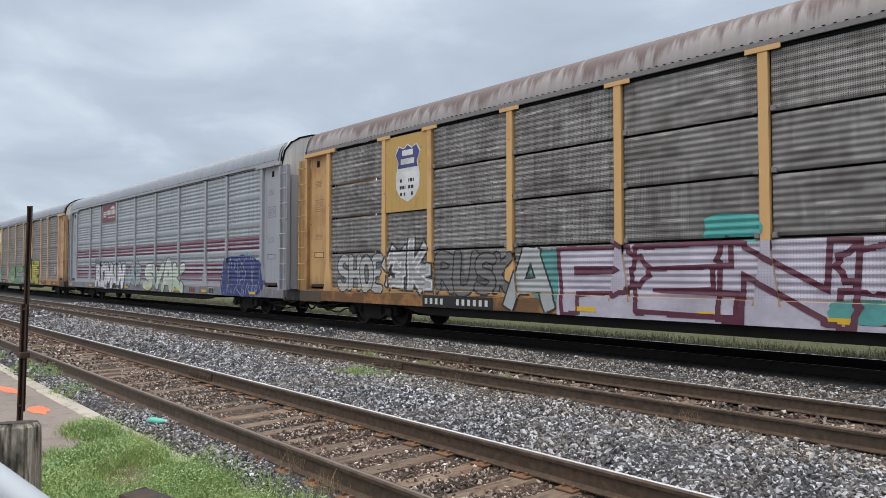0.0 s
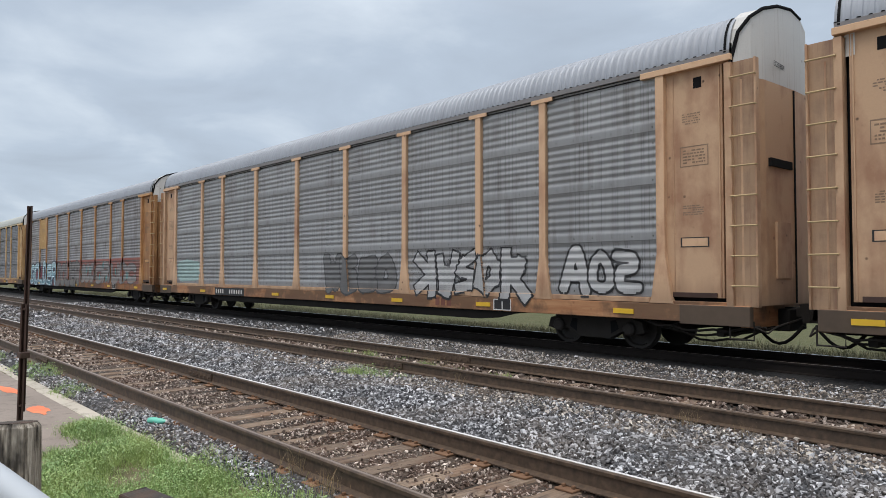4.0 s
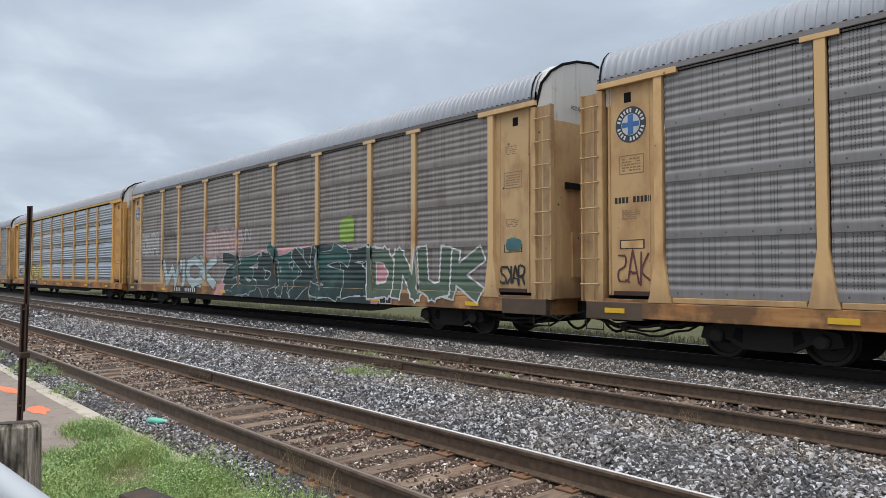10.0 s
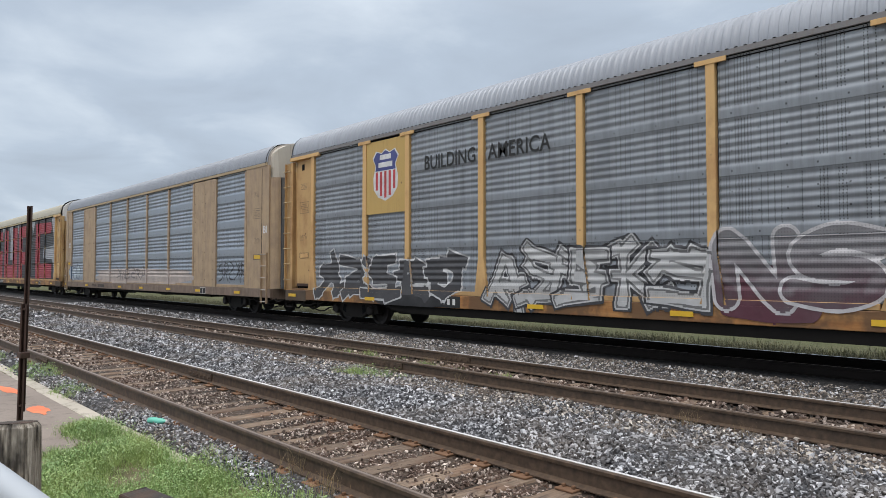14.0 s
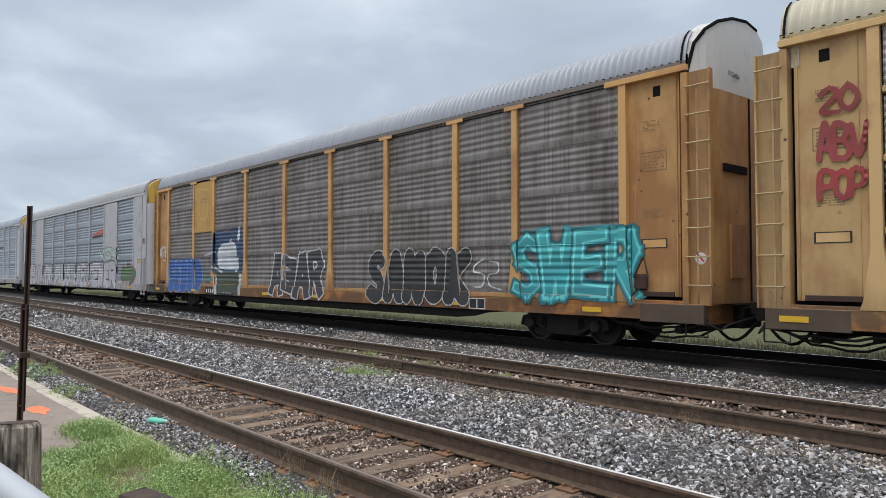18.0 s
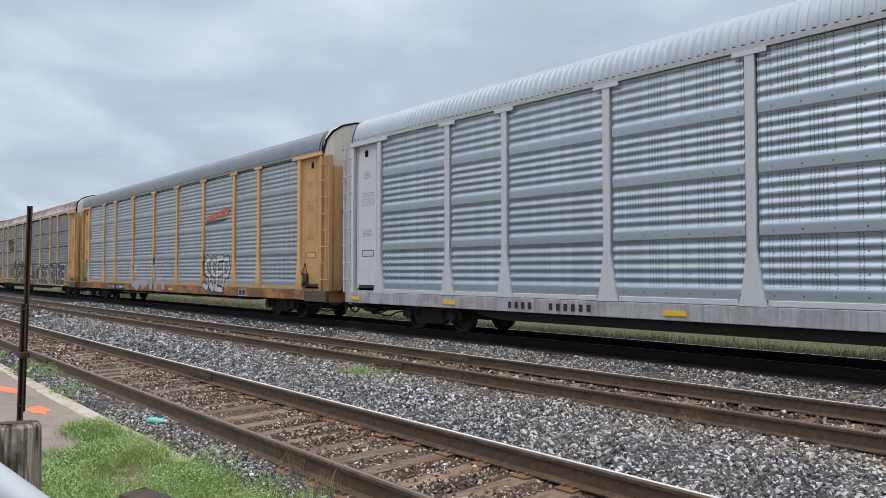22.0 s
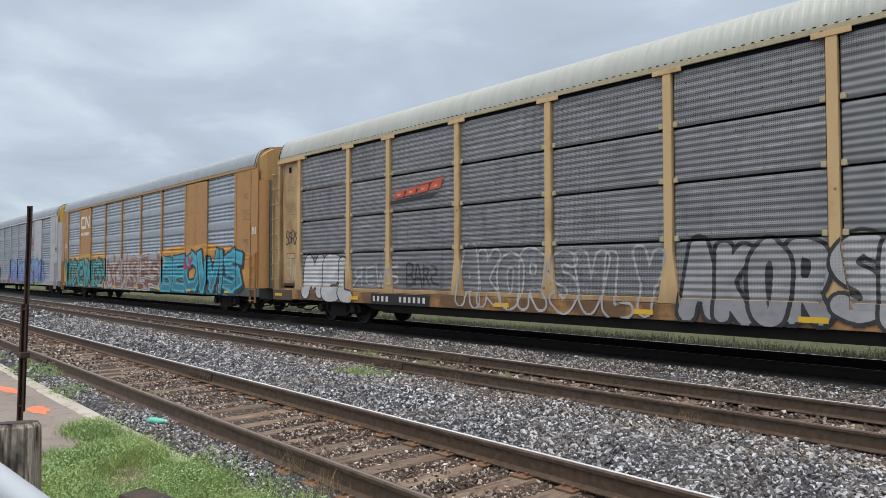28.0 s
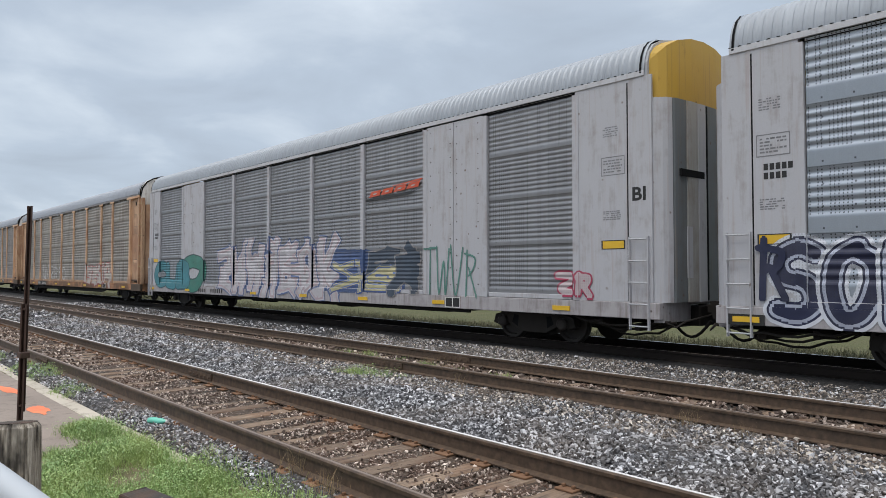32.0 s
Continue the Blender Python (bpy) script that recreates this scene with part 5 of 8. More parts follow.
def letter_lines(ch, x0, x1, z0, z1, th, rnd, style):
    """The strokes of one letter in its cell."""
    forms = GLYPHS.get(ch) or WILD[rnd.randrange(len(WILD))]
    wob = 0.035 if style == "block" else 0.05
    if ch == "?":
        wob = 0.09
    lean, flip = rnd.uniform(-0.04, 0.10), ch == "?" and rnd.random() < 0.5
    e = th * 0.92
    out = []
    for st in forms:
        pts = []
        for x, z in st:
            x = 1 - x if flip else x
            x, z = x + rnd.uniform(-wob, wob), z + rnd.uniform(-wob, wob) * 0.8
            pts.append((x0 + e + (x1 - x0 - 2 * e) * (x + lean * (z - 0.5)), z0 + e + (z1 - z0 - 2 * e) * z))
        if style == "wild":
            (ax, az), (bx, bz) = pts[-2:]
            k = rnd.uniform(0.1, 0.3)
            pts.append((bx + (bx - ax) * k + rnd.uniform(-0.2, 0.2), bz + (bz - az) * k + rnd.uniform(-0.1, 0.1)))
        out.append(curved(pts) if style == "bubble" and len(pts) > 2 else pts)
    if style == "wild":
        for _ in range(3):
            a, b, r = rnd.uniform(0.1, 0.9), rnd.uniform(0.05, 0.95), rnd.uniform(0.35, 1.25)
            px, pz = x0 + (x1 - x0) * a, z0 + (z1 - z0) * b
            out.append([(px, pz), (px + rnd.choice((-1, 1)) * 0.28 * (x1 - x0), pz + (0.5 - b) * 0.6 * r * (z1 - z0))])
    return out


def write_piece(car, spec, item, base, seed):
    """A row of painted letters: drop shadow, rim, fill and inner line for each."""
    _, text, x0, x1, z0, z1, fill, rim, opt = item
    rnd = random.Random(seed)
    style, edge = opt.get("style", "bubble"), opt.get("edge", 0.045)
    widths = [NARROW.get(c, 1.0) * rnd.uniform(0.9, 1.1) for c in text]
    total, x = sum(widths), x0
    z0 = max(z0, 0.66)
    for k, ch in enumerate(text):
        cw = (x1 - x0) * widths[k] / total
        lap = opt.get("lap", 0.07) * cw
        top, low = z1 - rnd.uniform(0, 0.10) * (z1 - z0), z0 + rnd.uniform(0, 0.06) * (z1 - z0)
        th = 0.86 * opt.get("fat", 0.17) * min(cw * 1.15, (z1 - z0) * 0.75)
        lines = letter_lines(ch, x - lap, x + cw + lap, low, top, th, rnd, style)
        x += cw
        reach = th + edge + 0.12
        xs = np.arange(x - cw - lap - reach, x + lap + reach, 0.02)
        strips = side_rows(spec, z0 - 0.1, z1 + 0.12)
        zs = np.array([s[0] for s in strips] + [strips[-1][1]])
        square = style != "bubble"
        d = stroke_field(lines, xs, zs, square)
        if style == "wild":
            d = d + 0.22 * th * np.sin(zs * 5.1 + k)[:, None] * np.sin(xs * 3.3 + k)[None]
        up = 0.004 + base + 0.0024 * (k % 3)
        owner = car
        if opt.get("shadow"):
            sx, sz = opt.get("drop", (0.10, -0.08))
            sd = np.minimum.reduce([stroke_field([[(px + sx * t, pz + sz * t) for px, pz in ln] for ln in lines], xs, zs, square) for t in (0.5, 1.0)])
            if opt.get("halo"):
                me = coat(np.minimum(sd, d) - th - edge - 0.05, xs, strips, spec, 0.0022 + base)
                part("letter_halo", me, paint(opt["halo"]), car, "black surround of a spray letter")
            me = coat(sd - th - edge, xs, strips, spec, 0.003 + base, False)
            if me:
                part("letter_shadow", me, paint(opt["shadow"]), car, "dark drop shadow of a spray letter")
        if opt.get("hollow"):
            me = coat(np.abs(d - th) - edge * 0.5, xs, strips, spec, up)
            if me:
                part("spray_letter", me, paint(rim), car, "spray-painted letter outline")
            continue
        me = coat(d - th - edge, xs, strips, spec, up)
        if me is None:
            continue
        owner = part("spray_letter", me, paint(rim), car, "outlined spray-painted letter")
        me = coat(d - th, xs, strips, spec, up + 0.0008, False)
        tone = fill if k % 2 or not opt.get("alt") else opt["alt"]
        if me:
            part("letter_fill", me, faded_paint(tone, opt["low"], z0, z1) if opt.get("low") else paint(tone), owner)
        if opt.get("inline"):
            me = coat(np.maximum(d - 0.80 * th, 0.52 * th - d), xs, strips, spec, up + 0.0015, False)
            if me:
                part("letter_line", me, paint(opt["inline"]), owner)


def write_shape(car, spec, pts, colour, lift, name="spray_block", label="flat colour patch on the side", tiers=False):
    """A patch of colour with a straight-edged outline."""
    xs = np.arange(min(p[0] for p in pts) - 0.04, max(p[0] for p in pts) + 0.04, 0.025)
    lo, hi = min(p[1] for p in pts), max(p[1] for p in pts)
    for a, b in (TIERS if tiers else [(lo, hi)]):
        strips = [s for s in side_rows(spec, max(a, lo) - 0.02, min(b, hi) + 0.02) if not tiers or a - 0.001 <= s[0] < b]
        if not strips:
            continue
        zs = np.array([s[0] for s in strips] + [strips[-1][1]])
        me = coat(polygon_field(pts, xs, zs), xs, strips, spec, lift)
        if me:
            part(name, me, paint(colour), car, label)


def blob_outline(box, seed, wob=0.14, k=60):
    rnd = random.Random(seed)
    ph = [rnd.uniform(0, 6.28) for _ in range(3)]
    x0, x1, z0, z1 = box
    pts = []
    for j in range(k):
        t = 2 * math.pi * j / k
        c, s = math.cos(t), math.sin(t)
        r = (abs(c) ** 4 + abs(s) ** 4) ** -0.25 * (1 - wob * (0.35 + 0.3 * math.sin(3 * t + ph[0]) + 0.22 * math.sin(7 * t + ph[1]) + 0.15 * math.sin(13 * t + ph[2])))
        pts.append(((x0 + x1) / 2 + 0.5 * (x1 - x0) * c * r, (z0 + z1) / 2 + 0.5 * (z1 - z0) * s * r))
    return pts


def scrawl_line(n, seed, box):
    """A thin hand-drawn line of loops and zigzags."""
    rnd = random.Random(seed)
    x0, x1, z0, z1 = box
    line = []
    for i in range(n):
        for k in range(6):
            t = k / 6
            u = (i + t) / n + 0.40 / n * math.sin(6.28 * t * (1 + (i + seed) % 2) + i * 2.3)
            v = 0.5 + 0.45 * (0.6 + 0.4 * math.sin(i * 1.9 + seed)) * math.cos(2 * math.pi * t * (1 + (i * 7 + seed) % 2) + rnd.uniform(-0.35, 0.35)) * rnd.uniform(0.75, 1.0)
            line.append((x0 + (x1 - x0) * u, z0 + (z1 - z0) * v))
    return curved(line, 3)


def write_lines(car, spec, lines, width, colour, lift, name="spray_scrawl", label="thin spray-painted scrawl"):
    every = [p for ln in lines for p in ln]
    xs = np.arange(min(p[0] for p in every) - 0.08, max(p[0] for p in every) + 0.08, 0.012)
    strips = side_rows(spec, min(p[1] for p in every) - 0.08, max(p[1] for p in every) + 0.08)
    zs = np.array([s[0] for s in strips] + [strips[-1][1]])
    me = coat(stroke_field(lines, xs, zs) - width, xs, strips, spec, lift)
    if me:
        flat_ = max(p[0] for p in every) < spec["posts"][0] or min(p[0] for p in every) > spec["posts"][9]
        part(name, me, paint(colour, not flat_), car, label)


def spray(car, spec, item, seed):
    kind, body, x0, x1, z0, z1, c1, c2 = item[:8]
    k = seed % 50
    base = 0.0017 * k if k < 14 else 0.0238 + 0.0009 * (k - 14)
    if kind == "piece":
        write_piece(car, spec, item, base, seed)
    elif kind == "tag":
        rnd = random.Random(seed)
        n, lines = len(body), []
        for i, ch in enumerate(body):
            lines += [curved(ln, 3) if len(ln) > 2 else ln for ln in letter_lines(ch, x0 + (x1 - x0) * (i - 0.04) / n, x0 + (x1 - x0) * (i + 0.9) / n, z0, z1, 0.0, rnd, "bubble")]
        write_lines(car, spec, lines, c2, c1, base + 0.005)
    elif kind == "scrawl":
        write_lines(car, spec, [scrawl_line(body, seed, (x0, x1, z0, z1))], 0.016 + 0.01 * (z1 - z0), c1, base + 0.005)
    elif kind == "cloud":
        write_shape(car, spec, blob_outline((x0, x1, max(z0, 0.6), z1), seed), c1, base + 0.003, "spray_cloud", "spray-painted colour patch")
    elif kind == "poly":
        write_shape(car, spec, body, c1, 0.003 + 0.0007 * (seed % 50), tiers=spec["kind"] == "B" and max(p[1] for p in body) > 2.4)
    elif kind == "block":
        write_shape(car, spec, [(x0, z0), (x1, z0), (x1, z1), (x0, z1)], c1, base + 0.003)


def on_side(box, spec, lift):
    """A plain rectangle of paint."""
    x0, x1, z0, z1 = box
    xs = np.arange(x0 - 0.03, x1 + 0.03, 0.03)
    strips = side_rows(spec, z0, z1)
    zs = np.array([s[0] for s in strips] + [strips[-1][1]])
    return coat(polygon_field([(x0, z0), (x1, z0), (x1, z1), (x0, z1)], xs, zs), xs, strips, spec, lift)


# ------------------------------------------------ emblems, in plain shapes
C_BLUE, C_RED, C_WHITE, C_BLACK = (0.05, 0.06, 0.22), (0.50, 0.045, 0.05), (0.68, 0.68, 0.68), (0.018, 0.018, 0.018)


def emblem(kind, car, box, y):
    x0, x1, z0, z1 = box
    if kind in ("shield", "shield_worn"):
        o = shield_outline()
        s = decal("emblem", flat(o), box, y - 0.002, paint(C_WHITE, False), car, "white-edged shield emblem")
        up = decal("emblem_field", flat([(0.5 + (p - 0.5) * 0.93, 0.5 + (q - 0.5) * 0.95) for p, q in clip_rows(o, 0.58, 1.1)]), box, y - 0.005, paint(C_BLUE, False), s, "dark blue field")
        if kind == "shield":
            for i in range(5):
                u = 0.13 + i * 0.165
                low = 0.20 if i in (0, 4) else (0.08 if i in (1, 3) else 0.04)
                decal("emblem_stripe", flat([(u, low), (u + 0.085, low), (u + 0.085, 0.56), (u, 0.56)]), box, y - 0.005, paint(C_RED, False), s, "red stripe")
        else:
            decal("emblem_smear", blocks(3, 5), (x0 + 0.2 * (x1 - x0), x1 - 0.25 * (x1 - x0), z0 + 0.1, z0 + 0.42 * (z1 - z0)), y - 0.005, M_MARK_K, s, "smeared dark mark")
        for z in (0.64, 0.79):
            decal("emblem_bar", bars([1], 0.12 if z < 0.7 else 0.3), (x0 + 0.2 * (x1 - x0), x1 - 0.2 * (x1 - x0), z0 + z * (z1 - z0), z0 + (z + 0.10) * (z1 - z0)), y - 0.008, paint((0.7, 0.7, 0.7), False), s, "white bars")
    elif kind == "swoosh":
        red = paint((0.60, 0.085, 0.03), False)
        s = decal("emblem", flat([(0.0, 0.0), (0.80, 0.12), (0.98, 0.40), (0.90, 0.30), (0.03, 0.14)]), box, y - 0.003, paint(C_BLACK, False), car, "orange slanted emblem over a black underline")
        for i in range(4):
            a, b = 0.07 + i * 0.225, 0.22 + i * 0.065
            decal("emblem_bar", flat([(a, b), (a + 0.20, b + 0.05), (a + 0.235, b + 0.38), (a + 0.05, b + 0.32)]), box, y - 0.003, red, s, "orange-red slanted bar")
            decal("emblem_slot", flat([(a + 0.075, b + 0.12), (a + 0.14, b + 0.14), (a + 0.15, b + 0.22), (a + 0.09, b + 0.20)]), box, y - 0.006, paint((0.45, 0.42, 0.40), False), s, "pale slot")
        decal("emblem_bar", flat([(0.93, 0.80), (1.0, 0.84), (1.03, 0.92), (0.5, 0.72), (0.5, 0.69)]), box, y - 0.003, red, s)
    elif kind == "stripes":
        s = decal("emblem", flat([(0.0, 0.86), (0.55, 0.86), (0.55, 1.0), (0.02, 1.0)]), box, y - 0.003, M_MARK_K, car, "faded black speed-stripe emblem")
        for i in range(4):
            decal("emblem_bar", flat([(0.0, 0.46 + 0.1 * i), (0.6 + 0.05 * i, 0.46 + 0.1 * i), (0.62 + 0.05 * i, 0.52 + 0.1 * i), (0.0, 0.52 + 0.1 * i)]), box, y - 0.003, M_MARK_K, s)
        bar_row("emblem_bar", [1, 2], (x0 + 0.66 * (x1 - x0), x1, z0 + 0.62 * (z1 - z0), z0 + 0.92 * (z1 - z0)), y - 0.003, M_MARK_K, s)
        bar_row("emblem_bar", [1, 2, 1, 2, 1, 2, 1], (x0 + 0.25 * (x1 - x0), x1 - 0.03, z0 + 0.22 * (z1 - z0), z0 + 0.38 * (z1 - z0)), y - 0.003, M_MARK_K, s)
        bar_row("emblem_bar", [1, 2, 1, 2, 1, 1, 2, 2], (x0 + 0.22 * (x1 - x0), x1, z0, z0 + 0.17 * (z1 - z0)), y - 0.003, M_MARK_K, s)
    elif kind == "noodle":
        s = decal("emblem", flat([(0.46, 0.50), (0.46, 0.36), (0.08, 0.35), (0.02, 0.39), (0.0, 0.46), (0.0, 0.90), (0.03, 0.97), (0.08, 1.0), (0.46, 0.99), (0.46, 0.87), (0.14, 0.87), (0.11, 0.84), (0.11, 0.53), (0.14, 0.50)]), box, y - 0.003, paint((0.72, 0.70, 0.66), False), car, "white rounded-bar emblem")
        decal("emblem_bar", flat([(0.5, 0.35), (0.6, 0.35), (0.6, 0.8), (0.9, 0.35), (1.0, 0.35), (1.0, 1.0), (0.9, 1.0), (0.9, 0.55), (0.6, 1.0), (0.5, 1.0)]), box, y - 0.003, paint((0.72, 0.70, 0.66), False), s)
        bar_row("emblem_bar", [2, 2, 2, 1, 1, 1, 2], (x0, x1, z0, z0 + 0.16 * (z1 - z0)), y - 0.003, paint((0.72, 0.70, 0.66), False), s)
    elif kind == "maroon":
        s = decal("emblem", flat([(0, 0), (1, 0), (1, 1), (0, 1)]), box, y - 0.002, paint((0.16, 0.035, 0.05), False), car, "maroon sign plate with white shapes")
        bar_row("emblem_bar", [1, 2, 1, 2, 1, 2, 1], (x0 + 0.3 * (x1 - x0), x1 - 0.08, z0 + 0.40 * (z1 - z0), z0 + 0.66 * (z1 - z0)), y - 0.005, M_MARK_W, s)
        decal("emblem_bar", blocks(1, 2), (x0 + 0.3 * (x1 - x0), x1 - 0.2, z0 + 0.2 * (z1 - z0), z0 + 0.32 * (z1 - z0)), y - 0.005, M_MARK_W, s)
        for i in range(3):
            decal("emblem_bar", flat([(0.07, 0.32 + i * 0.12), (0.26, 0.30 + i * 0.12), (0.27, 0.37 + i * 0.12), (0.09, 0.39 + i * 0.12)]), box, y - 0.005, M_MARK_W, s)
        decal("emblem_bar", flat([(0.55, 0.72), (0.95, 0.70), (0.80, 0.88), (0.68, 0.82)]), box, y - 0.005, M_MARK_W, s)
    elif kind == "cross":
        s = decal("emblem", flat([(0, 0), (0.06, 0), (0.15, 0.38), (0.25, 0), (0.32, 0), (0.2, 0.52), (0.31, 1), (0.25, 1), (0.15, 0.65), (0.05, 1), (0, 1), (0.1, 0.5)]), box, y - 0.003, paint((0.30, 0.02, 0.05), False), car, "dark red crossed emblem")
        bar_row("emblem_bar", [1, 2, 1, 2, 1, 1, 2, 2, 1], (x0 + 0.33 * (x1 - x0), x1, z0 + 0.36 * (z1 - z0), z0 + 0.72 * (z1 - z0)), y - 0.003, M_MARK_K, s)
    elif kind == "flag":
        s = decal("emblem", flat([(0.1, 0.0), (0.5, 0.03), (0.95, 0.05), (0.98, 1.0), (0.5, 0.93), (0.12, 0.95)]), box, y - 0.002, paint((0.7, 0.7, 0.7), False), car, "torn white and green poster")
        decal("emblem_bar", flat([(0.1, 0.0), (0.5, 0.03), (0.95, 0.08), (0.6, 0.35), (0.42, 0.28), (0.3, 0.62), (0.12, 0.8)]), box, y - 0.004, paint((0.03, 0.25, 0.17), False), s, "green hill shape")
    elif kind == "ghost":
        rim = shield_outline()
        ring = Shape().add([(0.5 + (p - 0.5) * k, 0, 0.5 + (q - 0.5) * k) for k in (1.0, 0.95) for p, q in rim], [(i, (i + 1) % 16, (i + 1) % 16 + 16, i + 16) for i in range(16)])
        s = decal("emblem", ring, box, y - 0.003, paint((0.62, 0.45, 0.2), False), car, "faint worn emblem outline")
        decal("emblem_bar", blocks(2, 8), (x0 + 0.15, x1 - 0.15, z0 + 0.5 * (z1 - z0), z0 + 0.7 * (z1 - z0)), y - 0.003, paint((0.30, 0.17, 0.06), False), s)
    elif kind == "roundel":
        pts = [(0.5 + 0.5 * math.cos(a * math.pi / 14), 0.5 + 0.5 * math.sin(a * math.pi / 14)) for a in range(28)]
        s = decal("emblem", flat(pts), box, y - 0.003, paint((0.02, 0.04, 0.055), False), car, "round dark emblem with pale centre and blue cross")
        decal("emblem_field", flat([(0.5 + (p - 0.5) * 0.60, 0.5 + (q - 0.5) * 0.60) for p, q in pts]), box, y - 0.006, paint((0.52, 0.55, 0.56), False), s, "pale centre")
        for q in ((0.22, 0.78, 0.43, 0.57), (0.41, 0.59, 0.22, 0.78)):
            decal("emblem_bar", flat([(q[0], q[2]), (q[1], q[2]), (q[1], q[3]), (q[0], q[3])]), box, y - (0.008 if q[0] < 0.3 else 0.009), paint((0.03, 0.13, 0.36), False), s)
        for k in range(24):
            if k % 12 in (0, 5):
                continue
            a, r0, r1, w = k * math.pi / 12, 0.345, 0.45, 0.07
            decal("emblem_bar", flat([(0.5 + r * math.cos(a + e), 0.5 + r * math.sin(a + e)) for r, e in ((r0, -w), (r1, -w), (r1, w), (r0, w))]), box, y - 0.006, M_MARK_W, s)
    elif kind == "slogan":
        words = (("BUILDING", (7.79, 9.70, 4.24, 4.62)), ("AMERICA", (10.12, 12.05, 4.24, 4.62))) if x1 == 1 else (("BUILDING AMERICA", box),)
        for text, bx in words:
            v, f = lettering(text, 0.012)
            lo, hi = v.min(0), v.max(0)
            sh = Shape().add([((p[0] - lo[0]) / (hi[0] - lo[0]), 0, (p[1] - lo[1]) / (hi[1] - lo[1])) for p in v], f)
            decal("lettering", sh, bx, y - 0.004, M_MARK_K, car, "black painted words")


def panel_bolts(w):
    """Bolt heads in rows on the two plates of a plain panel."""
    s = Shape()
    for x in (0.22, 0.5 * w - 0.12, 0.5 * w + 0.12, w - 0.22):
        for k in range(11):
            z = 1.22 + 0.40 * k + 0.05 * math.sin(7 * x + k)
            s.box(x - 0.012, x + 0.012, SIDE + 0.006, SIDE + 0.02, z - 0.012, z + 0.012)
    return s.mesh("panel_bolts")


# ------------------------------------------------ one car
def build_car(index, spec):
    car = tagged(new("autorack_car"), spec["label"], "railcar", "covered car carriers of the passing train")
    car.rotation_mode = "QUATERNION"
    rnd = random.Random(100 + index)
    kind = spec["kind"]
    bi = kind == "C"
    posts = POSTS_C if bi else POSTS
    spec["posts"], spec["flare"] = posts, not bi
    if bi:
        spec["plain"] = [(a, b, SIDE + 0.016) for a, b in ((posts[1] + 0.085, posts[2] - 0.085), (posts[7] + 0.085, posts[8] - 0.085), (0.5, posts[0] - 0.085), (posts[9] + 0.085, PITCH - 0.5))]
    else:
        spec["plain"] = [(0.9, posts[0] - 0.16, -1.42), (posts[9] + 0.16, PITCH - 0.9, -1.42)]
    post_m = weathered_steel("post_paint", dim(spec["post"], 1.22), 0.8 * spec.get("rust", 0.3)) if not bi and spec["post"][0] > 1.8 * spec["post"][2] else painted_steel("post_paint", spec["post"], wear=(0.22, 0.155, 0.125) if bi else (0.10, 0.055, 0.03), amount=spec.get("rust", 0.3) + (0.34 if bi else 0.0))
    if not bi and spec["sill"][0] > 1.8 * spec["sill"][2]:
        sill_m = sill_steel("sill_paint", (spec["end"][0] * 0.86, spec["end"][1] * 0.70, spec["end"][2] * 0.55), spec.get("rust", 0.3) + 0.45)
    else:
        sill_m = painted_steel("sill_paint", dim(spec["sill"], 0.8), wear=(0.075, 0.05, 0.034), amount=spec.get("rust", 0.3) + (0.85 if not bi else 0.5))
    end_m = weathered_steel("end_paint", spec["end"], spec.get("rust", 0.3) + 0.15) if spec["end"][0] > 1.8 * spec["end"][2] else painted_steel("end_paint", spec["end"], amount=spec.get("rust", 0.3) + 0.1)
    hood_m = painted_steel("hood_paint", spec.get("hood", (0.55, 0.53, 0.50)), amount=0.4)
    roof_m = roof_metal("roof_sheet", dim(spec["roof"], 1.0 if bi else 1.12), spec.get("roof_rust"), spec.get("roof_amount", 0.4))
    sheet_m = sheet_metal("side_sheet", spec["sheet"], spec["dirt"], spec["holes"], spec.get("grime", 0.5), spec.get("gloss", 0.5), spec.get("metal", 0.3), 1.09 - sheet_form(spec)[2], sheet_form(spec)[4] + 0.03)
    edge_m = painted_steel("roof_edge_paint", spec.get("edge", (0.22, 0.21, 0.21)), amount=0.4)

    long_roof = kind == "A" and not spec.get("corner")
    part("roof", shared("roof" + kind + str(long_roof), lambda: roof_mesh(0.85, PITCH - 0.85, 0.165, 0.004) if kind == "B" else roof_mesh(0.85, PITCH - 0.85)), roof_m, car)
    part("roof_edge", shared("edge", lambda: Shape().box(0.85, PITCH - 0.85, -1.525, -1.49, 5.365, 5.47, 0.006).mesh("roof_edge")), edge_m, car)
    tagged(part("roof_lip", shared("lip", lambda: scallop_strip(0.85, PITCH - 0.85)), M_DARKGAP, car), "black teeth for the shaded scallops under the roof edge", kind="stuff")
    part("far_side_wall", shared("far", lambda: far_side_mesh()), sheet_m, car)
    part("side_sill", shared("sill", sill_mesh), sill_m, car)
    part("underframe", shared("belly" + str(bi or bool(spec.get("rod"))), lambda: belly_mesh(not bi and not spec.get("rod"))), M_BLACK, car, "black sooty underframe")
    if spec.get("rod"):
        rod = part("brake_rod", Shape().tube((8.2, -1.36, 0.56), (23.5, -1.36, 0.56), 0.022, 10), M_GALV, car, "bare steel brake rod under the sill")
        for x in (9.0, 12.2, 15.4, 18.6, 21.8):
            part("hanger", shared("hanger", lambda: Shape().box(-0.03, 0.03, -1.40, -1.33, 0.52, 0.67, 0.005).mesh("hanger")), M_MARK_W, rod, at=(x, 0, 0))
    # side sheets between the posts
    skip = spec.get("placard")
